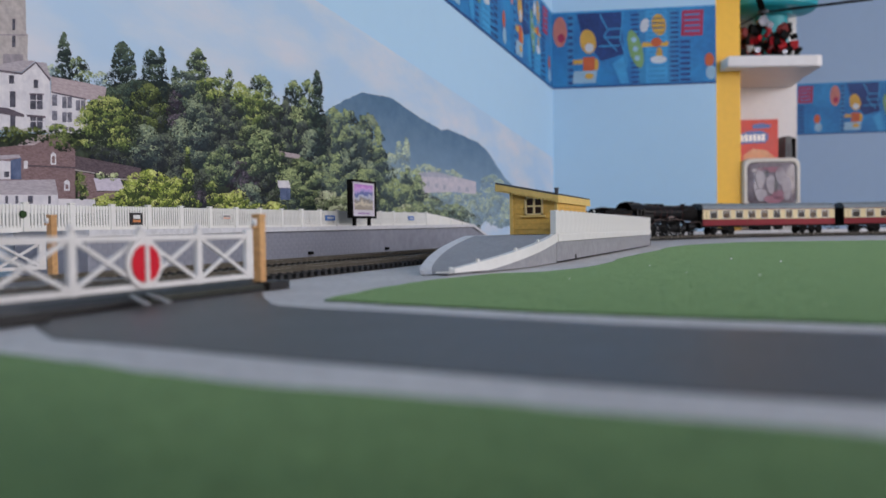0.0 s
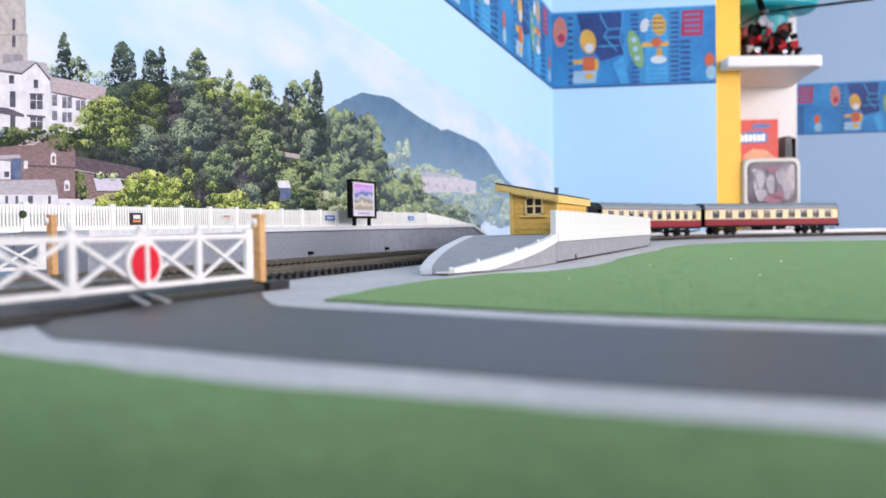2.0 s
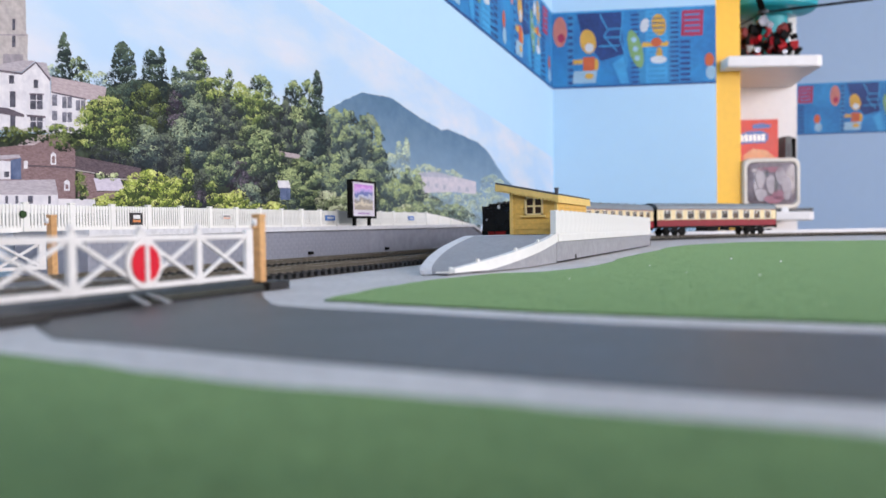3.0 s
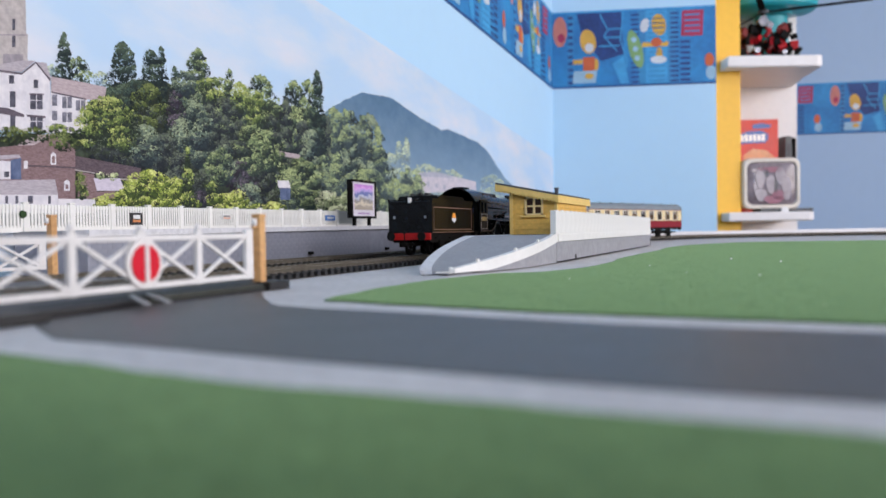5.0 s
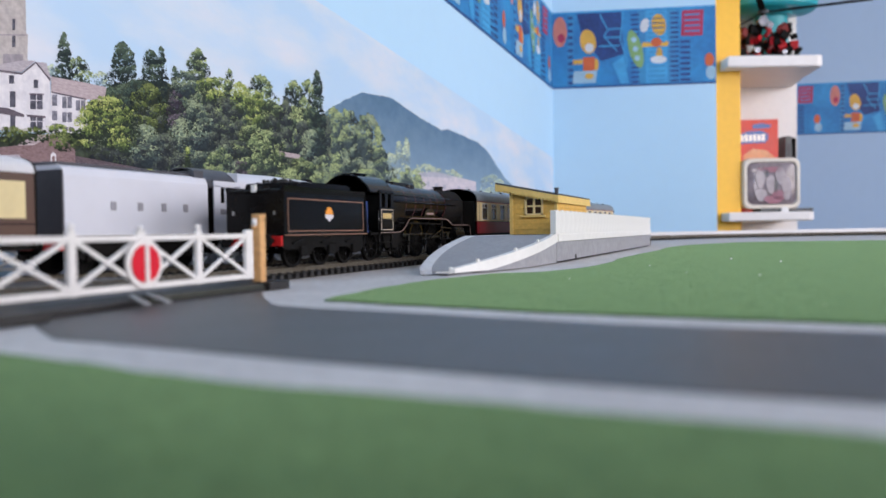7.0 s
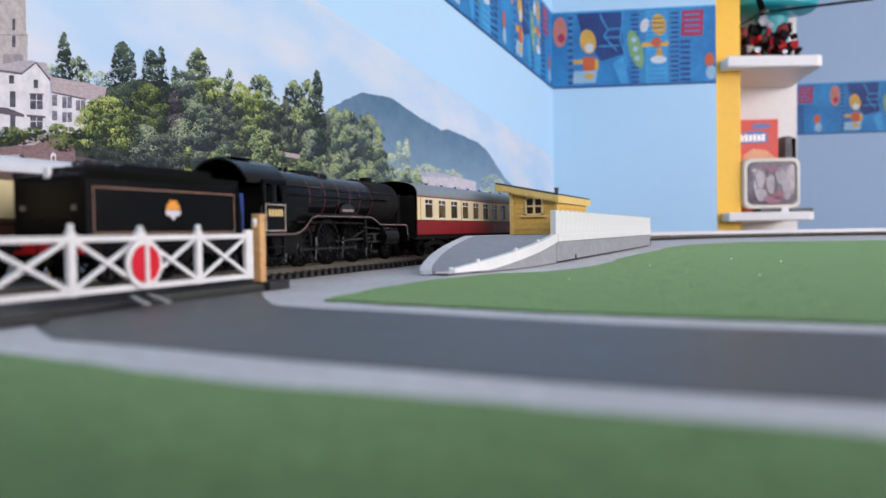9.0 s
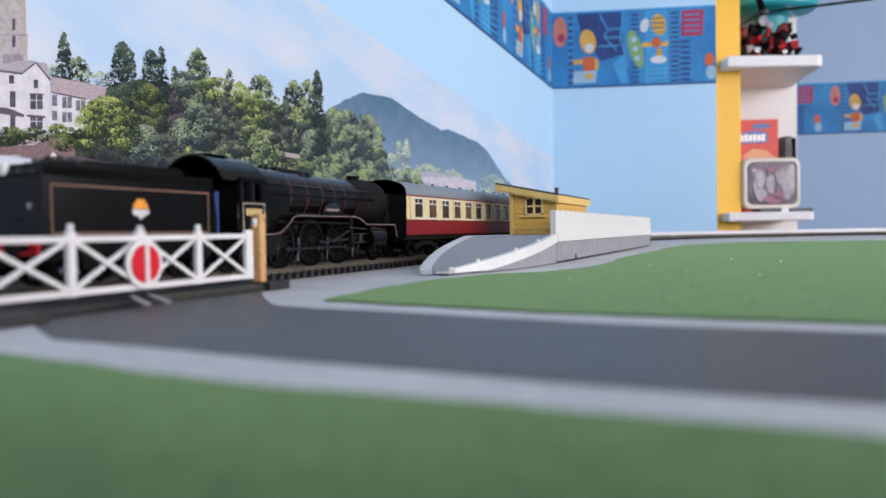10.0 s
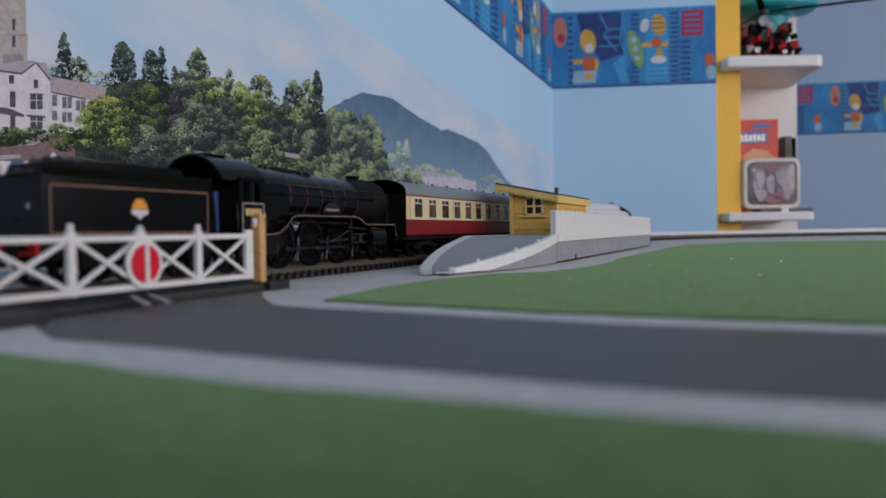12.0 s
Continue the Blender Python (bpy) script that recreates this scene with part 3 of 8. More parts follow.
def picket_fence(x, ys, base, low, high, pitch, label, down_to=None):
    """Posts at ys joined by two rails and closely set pickets."""
    t = thing("fence", label, "fence")
    pk = to_mesh("picket", prism([(-pitch * 0.33, 0.0), (pitch * 0.33, 0.0), (pitch * 0.33, high - low - 0.0006), (0, high - low), (-pitch * 0.33, high - low - 0.0006)],
                                 along_x, -0.0003, 0.0003), M["fence_white"])
    for a, b in zip(ys, ys[1:]):
        for z, h in ((low, 0.0022), (high - 0.0019, 0.0016)):
            part("rail", beam((x - 0.0007, a, z + lift(a)), (x - 0.0007, b, z + lift(b)), 0.0010, h), M["fence_white"], t)
        part("plinth", beam((x - 0.0009, a, (base + low) / 2 + lift(a)), (x - 0.0009, b, (base + low) / 2 + lift(b)), 0.0016, low - base), M["fence_white"], t)
        n = max(1, int((b - a) / pitch))
        for i in range(1, n):
            y = a + (b - a) * i / n
            sharing("picket", pk, t, Matrix.Translation((x, y, low + lift(y))))
    for y in ys:
        post = part("post", box(x - 0.0014, x + 0.0010, y - 0.0017, y + 0.0017, base + lift(y), high + 0.0004 + lift(y), 0.0002), M["fence_white"], t)
        part("post_cap", box(x - 0.0018, x + 0.0014, y - 0.0021, y + 0.0021, high + 0.0003 + lift(y), high + 0.0011 + lift(y), 0.0002), M["fence_white"], post)
    return t


POST_YS = [0.300 + 0.0333 * i for i in range(20)]
picket_fence(-0.397, POST_YS, 0.0265, 0.0292, 0.0432, 0.0023, "cream-white plastic picket fence along the back of the platform")


def end_fence():
    """The fence's last panels, stepping down with the platform ramp."""
    t = thing("fence", "cream-white plastic fence panel sloping down the platform ramp", "fence")
    pts = [(0.935, 0.0272), (0.935, 0.0430), (1.02, 0.0365), (1.12, 0.026), (1.12, 0.0008), (1.06, 0.0045), (0.965, 0.0272)]
    part("panel", prism([(y, z + (lift(y) if z > 0.012 else 0)) for y, z in pts], along_x, -0.3985, -0.3972), M["fence_white"], t)
    for y, z in ((0.975, 0.0395), (1.02, 0.0362), (1.065, 0.0315)):
        part("batten", box(-0.3972, -0.3960, y - 0.0012, y + 0.0012, 0.018, z + lift(y)), M["fence_white"], t)
    return t


end_fence()


def fence_sign(y, z, w, h, back, marks, label):
    """A small enamel plate on the fence with plain bars for its lettering."""
    t = thing("station_sign", label, "sign", group="signs on the fence")
    x = -0.3966
    part("plate", box(x, x + 0.0009, y - w / 2, y + w / 2, z - h / 2, z + h / 2, 0.0002), back, t)
    for dy, dz, mw, mh, m in marks:
        part("lettering", box(x + 0.0009, x + 0.0012, y + dy - mw / 2, y + dy + mw / 2, z + dz - mh / 2, z + dz + mh / 2), m, t)
    return t


M["sign_blue"] = mat("enamel_blue", (0.08, 0.22, 0.60), 0.4)
M["sign_white"] = mat("enamel_white", (0.78, 0.78, 0.76), 0.4, grain=0.03)
M["sign_orange"] = mat("sign_orange", (0.75, 0.28, 0.10), 0.5)
M["sign_black"] = mat("sign_black", (0.02, 0.018, 0.018), 0.45)
M["hedge"] = mat("wreath_green", (0.03, 0.07, 0.02), 0.9, scale=900, bump=0.0005)
fence_sign(0.4205, 0.0344, 0.0115, 0.0082, M["sign_black"], [(0, 0.0008, 0.0062, 0.0036, M["sign_white"]), (0, -0.0012, 0.0070, 0.0022, M["sign_orange"])],
           "small black enamel advert with pale lettering on the fence")
fence_sign(0.519, 0.0366, 0.0105, 0.0040, M["sign_white"], [(0, 0.0008, 0.0085, 0.0008, M["sign_black"]), (0, -0.0008, 0.0085, 0.0008, M["sign_orange"])],
           "small cream and orange name plate on the fence")
fence_sign(0.684, 0.0376, 0.0185, 0.0052, M["sign_blue"], [(0, 0, 0.0125, 0.0016, M["sign_white"])], "blue enamel station sign with a white line of lettering")
fence_sign(0.8815, 0.0392, 0.0165, 0.0050, M["sign_blue"], [(0, 0, 0.0115, 0.0016, M["sign_white"])], "blue enamel station sign with a white line of lettering")


def wreath():
    t = thing("round_sign", "small dark green round plaque on the fence", "sign")
    part("disc", cyl((-0.3962, 0.331, 0.0362), (-0.3950, 0.331, 0.0362), 0.0024, 0.0020, 16), M["hedge"], t)
    return t


wreath()


def hoarding():
    """A poster board on two legs, standing on the far platform."""
    t = thing("advertising_hoarding", "black framed poster board on two legs on the platform", "poster board", Matrix.Translation((-0.374, 0.7135, 0.0276 + lift(0.7135))))
    h0, h1, w = 0.0075, 0.0462, 0.0270
    part("back_board", box(-0.0042, 0.0, -w, w, h0, h1, 0.0006), M["matt_black"], t)
    for a, b, c, d in ((-w, w, h0, h0 + 0.0022), (-w, w, h1 - 0.0022, h1), (-w, -w + 0.003, h0, h1), (w - 0.003, w, h0, h1)):
        part("frame_bar", box(0.0, 0.0014, a, b, c, d, 0.0002), M["matt_black"], t)
    sheet = part("poster", box(0.0, 0.0005, -w + 0.003, w - 0.003, h0 + 0.0022, h1 - 0.0022), M["poster_paper"], t, "printed landscape poster with a violet sky")
    part("picture", box(0.0005, 0.0007, -w + 0.007, w - 0.007, h0 + 0.0085, h1 - 0.0045), M["poster_picture"], sheet)
    part("caption_bar", box(0.0005, 0.0007, -0.013, 0.013, h0 + 0.0042, h0 + 0.0058), M["poster_violet"], sheet)
    for y in (-0.016, 0.016):
        part("leg", box(-0.0034, -0.0006, y - 0.0018, y + 0.0018, 0.0, h0 + 0.004, 0.0002), M["matt_black"], t)
    return t


def poster_material():
    m = bpy.data.materials.new("poster_print")
    m.use_nodes = True
    nt = m.node_tree
    b = nt.nodes["Principled BSDF"]
    b.inputs["Roughness"].default_value = 0.35
    tc = nt.nodes.new("ShaderNodeTexCoord")
    sep = nt.nodes.new("ShaderNodeSeparateXYZ")
    nt.links.new(tc.outputs["Generated"], sep.inputs[0])
    n = nt.nodes.new("ShaderNodeTexNoise")
    n.inputs["Scale"].default_value, n.inputs["Detail"].default_value = 4.5, 5
    nt.links.new(tc.outputs["Generated"], n.inputs["Vector"])
    add = nt.nodes.new("ShaderNodeMath")
    add.operation = "MULTIPLY_ADD"
    add.inputs[1].default_value, add.inputs[2].default_value = 0.55, -0.28
    nt.links.new(n.outputs[0], add.inputs[0])
    s = nt.nodes.new("ShaderNodeMath")
    nt.links.new(sep.outputs["Z"], s.inputs[0])
    nt.links.new(add.outputs[0], s.inputs[1])
    r = nt.nodes.new("ShaderNodeValToRGB")
    r.color_ramp.interpolation = "EASE"
    el = r.color_ramp.elements
    el[0].position, el[0].color = 0.05, (0.35, 0.30, 0.24, 1)
    el[1].position, el[1].color = 0.95, (0.52, 0.22, 0.62, 1)
    for p, c in ((0.22, (0.62, 0.55, 0.42, 1)), (0.38, (0.26, 0.24, 0.22, 1)), (0.50, (0.50, 0.52, 0.62, 1)), (0.60, (0.10, 0.14, 0.36, 1)), (0.72, (0.42, 0.34, 0.66, 1)), (0.82, (0.66, 0.36, 0.70, 1))):
        e = el.new(p)
        e.color = c
    nt.links.new(s.outputs[0], r.inputs[0])
    nt.links.new(r.outputs[0], b.inputs["Base Color"])
    return m


M["poster_paper"] = mat("poster_paper", (0.72, 0.68, 0.76), 0.4, grain=0.03)
M["poster_picture"] = poster_material()
M["poster_violet"] = mat("poster_violet", (0.45, 0.30, 0.55), 0.5)
hoarding()


# ---- near platform: ramp, deck, wall and fence ----
NX0, NX1 = -0.188, -0.1235
DECK = 0.0190


def near_platform():
    t = thing("platform", "grey station platform with a flared white-edged ramp", "platform")
    y0, y1 = 0.510, 0.997
    part("deck", box(NX0 + 0.007, NX1 - 0.0012, y0, y1, 0.0140, DECK - 0.0002), M["platform_grey"], t)
    part("edging", box(NX0, NX0 + 0.007, y0, y1, 0.0140, DECK, 0.0003), M["coping"], t)
    part("side_wall", box(NX0 + 0.002, NX1, y0 + 0.0005, y1 - 0.001, 0.0006, 0.0142), M["side_grey"], t)
    part("white_edge", box(NX1 - 0.0011, NX1 + 0.0014, y0, y1, 0.0144, DECK + 0.0004, 0.0003), M["white_plastic"], t)
    part("end_cap", box(NX0 + 0.002, NX1 + 0.0012, y1 - 0.001, y1 + 0.0006, 0.0006, DECK, 0.0002), M["side_grey"], t)
    # the ramp widens in plan from a narrow rounded toe to the full width of the deck
    n = 24
    rows = []
    for i in range(n + 1):
        k = i / n
        y = 0.366 + (y0 - 0.366) * k
        ease = math.sin(k * math.pi / 2) ** 0.85
        xl = -0.160 + (NX0 + 0.160) * ease
        xr = -0.1415 + (NX1 + 0.1415) * math.sin(min(1.0, k * 1.25) * math.pi / 2)
        z = 0.0026 + (DECK - 0.0026) * (k ** 1.05)
        rows.append((xl, xr, y, z))

    def strip(name, material, fa, fb, z_lo, z_add, label=""):
        bm = bmesh.new()
        rings = []
        for xl, xr, y, z in rows:
            a, b = fa(xl, xr), fb(xl, xr)
            lo = z_lo(z)
            rings.append([(a, y, lo), (b, y, lo), (b, y, z + z_add), (a, y, z + z_add)])
        bm_loft(bm, rings, smooth=False)
        return part(name, bm, material, t, label)

    strip("ramp_edging", M["coping"], lambda l, r: l, lambda l, r: l + 0.0066, lambda z: max(0.0006, z - 0.0045), 0.0002)
    strip("ramp_surface", M["platform_grey"], lambda l, r: l + 0.0066, lambda l, r: r - 0.0028, lambda z: max(0.0006, z - 0.004), 0.0)
    strip("ramp_white_edge", M["white_plastic"], lambda l, r: r - 0.0028, lambda l, r: r + 0.0006, lambda z: max(0.0014, z - 0.0048), 0.0010)
    strip("ramp_side", M["side_grey"], lambda l, r: r - 0.0030, lambda l, r: r - 0.0001, lambda z: 0.0005, -0.0049 + 0.0006)
    strip("ramp_side", M["side_grey"], lambda l, r: l + 0.0010, lambda l, r: l + 0.0030, lambda z: 0.0005, -0.0045)
    # moulded stubs on the white edge and the toe clip
    for k in (4, 11, 17):
        xl, xr, y, z = rows[k]
        part("lug", box(xr - 0.0022, xr - 0.0006, y - 0.0012, y + 0.0012, z + 0.001, z + 0.0026, 0.0003), M["white_plastic"], t)
    xl, xr, y, z = rows[0]
    part("toe_clip", box(xl + 0.009, xr - 0.001, y - 0.0012, y + 0.0012, 0.0012, z - 0.0004, 0.0002), M["white_plastic"], t)
    part("toe_clip", cyl((xr - 0.002, y + 0.001, z - 0.0006), (xr - 0.002, y + 0.001, z + 0.0018), 0.0012, 0.0010, 12), M["white_plastic"], t)
    part("joint_clip", box(NX1 - 0.0002, NX1 + 0.0007, 0.5665, 0.5677, 0.0006, 0.0042), M["matt_black"], t)
    # black strip stands in for the shade line under the platform side
    part("foot_shade_strip", box(NX1 - 0.0002, NX1 + 0.0008, y0, y1, 0.0006, 0.0012), M["matt_black"], t)
    return t


near_platform()


def near_fence():
    """White panel fence on the outer edge of the near platform, with a saw-tooth top."""
    t = thing("fence", "white plastic paled fence standing on the platform edge", "fence")
    y0, y1, z0, z1 = 0.505, 0.997, DECK + 0.0004, 0.0354
    n = 34
    w = (y1 - y0) / n
    me = to_mesh("pale", prism([(0.00005, 0), (w - 0.00005, 0), (w - 0.00005, z1 - z0 - 0.0008), (w * 0.72, z1 - z0 - 0.0005), (w * 0.6, z1 - z0), (w * 0.35, z1 - z0 + 0.0002), (w * 0.22, z1 - z0 - 0.0005), (0.00005, z1 - z0 - 0.0008)], along_x, -0.0007, 0.0006), M["white_plastic"])
    for i in range(n):
        sharing("pale", me, t, Matrix.Translation((NX1 + 0.0002, y0 + i * w, z0)))
    for z in (z0 + 0.003, z1 - 0.0045):
        part("rail", box(NX1 - 0.0022, NX1 - 0.0006, y0 + 0.0008, y1 - 0.0004, z, z + 0.0014), M["white_plastic"], t)
    for y in (y0 + 0.0018, 0.66, 0.83, y1 - 0.0018):
        part("post", box(NX1 - 0.0030, NX1 - 0.0006, y - 0.0012, y + 0.0012, z0, z1 - 0.0002), M["white_plastic"], t)
    return t


near_fence()


# ---- yellow platform hut ----
def hut():
    hx0, hx1, hy0, hy1 = -0.1805, -0.1435, 0.594, 0.705
    base = DECK
    t = thing("platform_hut", "small yellow boarded station hut with a sloping felt roof", "hut", Matrix.Translation((0, 0, base)))
    h0, h1 = 0.0370, 0.0285            # wall heights at the track side and the back
    wall = part("wall", prism([(hx0 + 0.0008, 0), (hx1 - 0.0008, 0), (hx1 - 0.0008, h1), (hx0 + 0.0008, h0)], along_y, hy0 + 0.0008, hy1 - 0.0008), M["hut_yellow"], t)
    rows = 9
    pitch = h0 / rows
    wx0, wx1, wz0, wz1 = -0.1688, -0.1542, 0.0150, 0.0290
    for i in range(rows):
        za, zb = i * pitch, (i + 1) * pitch - 0.0003
        if za > h1 - 0.001:
            xe = hx0 + (hx1 - hx0) * max(0.05, (h0 - zb) / (h0 - h1))
        else:
            xe = hx1
        spans = [(hx0, xe)]
        if zb > wz0 and za < wz1:
            spans = [(hx0, wx0), (wx1, xe)]
        for a, b in spans:
            if b - a > 0.001:
                prof = [(hy0 - 0.0006, za), (hy0 + 0.0008, za), (hy0 + 0.0008, zb), (hy0 - 0.0001, zb)]
                part("weatherboard", prism(prof, along_x, a, b), M["hut_yellow"], wall)
        zt = min(zb, h1)
        if za < h1 - 0.002:
            part("weatherboard", box(hx1 - 0.0006, hx1 + 0.0004, hy0 + 0.001, hy1, za, zt), M["hut_yellow"], wall)
    for x in (hx0 + 0.0006, hx1 - 0.0006):
        part("corner_post", box(x - 0.0012, x + 0.0012, hy0 - 0.0010, hy0 + 0.001, 0, h0 - 0.001 if x < -0.17 else h1), M["hut_trim"], t)
    # window with four panes
    win = part("window", box(wx0, wx1, hy0 + 0.0004, hy0 + 0.0010, wz0, wz1), M["hut_glass"], t, "dark four-pane window in a pale yellow frame")
    for a, b, c, d in ((wx0, wx1, wz0, wz0 + 0.0013), (wx0, wx1, wz1 - 0.0012, wz1), (wx0, wx0 + 0.0014, wz0, wz1), (wx1 - 0.0014, wx1, wz0, wz1)):
        part("window_frame", box(a, b, hy0 - 0.0014, hy0 + 0.0005, c, d), M["hut_cream"], win)
    cx = (wx0 + wx1) / 2
    cz = (wz0 + wz1) / 2
    part("glazing_bar", box(cx - 0.0008, cx + 0.0008, hy0 - 0.0009, hy0 + 0.0005, wz0 + 0.0012, wz1 - 0.0011), M["hut_cream"], win)
    part("glazing_bar", box(wx0 + 0.0013, wx1 - 0.0013, hy0 - 0.0007, hy0 + 0.0005, cz - 0.0006, cz + 0.0006), M["hut_cream"], win)
    part("sill", box(wx0 - 0.0035, wx1 + 0.0022, hy0 - 0.0024, hy0 + 0.0002, wz0 - 0.0016, wz0 - 0.0001, 0.0002), M["hut_trim"], win)
    # roof: a slab falling to the back, with scalloped bargeboards
    rx0, rx1, ry0, ry1 = hx0 - 0.0105, hx1 + 0.0025, hy0 - 0.0060, hy1 + 0.0060
    zl, zr = 0.0398, 0.0296
    part("roof", prism([(rx0, zl), (rx1, zr), (rx1, zr + 0.0014), (rx0, zl + 0.0014)], along_y, ry0, ry1), M["roof_felt"], t, "dark felt roof")
    n = 17
    pts = []
    for i in range(n + 1):
        k = i / n
        pts.append((rx0 + (rx1 - rx0) * k, zl + (zr - zl) * k))
    low = []
    for i in range(n):
        for j in range(5):
            k = (i + j / 5) / n
            low.append((rx0 + (rx1 - rx0) * k, zl + (zr - zl) * k - 0.0036 - 0.0022 * math.sin(math.pi * j / 5)))
    low.append((rx1, zr - 0.0042))
    part("bargeboard", prism(pts + low[::-1], along_y, ry0 - 0.0004, ry0 + 0.0008), M["hut_trim"], t, "scalloped pale yellow bargeboard")
    part("fascia", box(rx1 - 0.0008, rx1 + 0.0004, ry0, ry1, zr - 0.0055, zr + 0.0002), M["hut_trim"], t)
    part("fascia", box(rx0 - 0.0004, rx0 + 0.0008, ry0, ry1, zl - 0.0055, zl + 0.0002), M["hut_trim"], t)
    pipe = part("stove_pipe", cyl((-0.157, 0.650, 0.0325), (-0.157, 0.650, 0.0388), 0.0016, n=14), M["charcoal"], t, "short grey stove pipe")
    part("pipe_collar", cyl((-0.157, 0.650, 0.0374), (-0.157, 0.650, 0.0388), 0.0020, n=14), M["charcoal"], pipe)
    return t


hut()
# ---- rolling stock: every vehicle is built along +x (away down the line), rail top at z = 0 ----
WHEELS = []      # (wheelset, radius, run, base pose)
RODS = []        # (rod, radius of throw, wheel radius, run, base pose)


def wheelset(parent, x, r, tread, spokes, material, run, half=0.0082, rim=None, axle=True):
    """An axle with two spoked or plain disc wheels; it turns with the distance run."""
    bm = bmesh.new()
    for s in (-1, 1):
        yo, yi = s * (half + 0.0011), s * (half - 0.0011)
        n = 28
        for a in range(n):
            t0, t1 = 2 * math.pi * a / n, 2 * math.pi * (a + 1) / n
            q = []
            for y in (yi, yo):
                for rad in (r - tread, r):
                    q.append([bm.verts.new((rad * math.cos(t), y, rad * math.sin(t))) for t in (t0, t1)])
            bm.faces.new((q[1][0], q[1][1], q[3][1], q[3][0]))
            bm.faces.new((q[0][1], q[0][0], q[2][0], q[2][1]))
            bm.faces.new((q[2][0], q[3][0], q[3][1], q[2][1])).material_index = 1
            bm.faces.new((q[0][0], q[0][1], q[1][1], q[1][0]))
        bm_cyl(bm, (0, yi, 0), (0, yo + s * 0.0003, 0), r * 0.2, n=12)
        if spokes:
            for k in range(spokes):
                t = 2 * math.pi * k / spokes
                bm_beam(bm, (r * 0.15 * math.cos(t), (yi + yo) / 2, r * 0.15 * math.sin(t)),
                        ((r - tread) * math.cos(t), (yi + yo) / 2, (r - tread) * math.sin(t)), 0.0009, 0.0007, up=(0, 1, 0))
        else:
            bm_cyl(bm, (0, s * half - 0.0004, 0), (0, s * half + 0.0004, 0), r - tread * 0.5, n=20)
    if axle:
        bm_cyl(bm, (0, -half, 0), (0, half, 0), 0.0012, n=8)
    ob = part("wheelset", bm, [material, rim or material], parent)
    base = Matrix.Translation((x, 0, r))
    ob.matrix_basis = base
    WHEELS.append((ob, r, run, base))
    return ob


def coupling(t, x, z=0.0085):
    part("coupling_hook", bm_box(box(x - 0.0045, x + 0.0045, -0.0012, 0.0012, z - 0.0008, z + 0.0008), x - 0.001, x + 0.001, -0.005, 0.005, z - 0.0009, z + 0.0009), M["frame_black"], t)


def buffers(t, x, s, z=0.0138, y=0.0115):
    for k in (-1, 1):
        b = part("buffer", bm_cyl(cyl((x, k * y, z), (x + s * 0.0045, k * y, z), 0.0011, n=12), (x + s * 0.0045, k * y, z), (x + s * 0.0056, k * y, z), 0.0030, n=16), M["frame_black"], t)


# -- black tender-first locomotive --


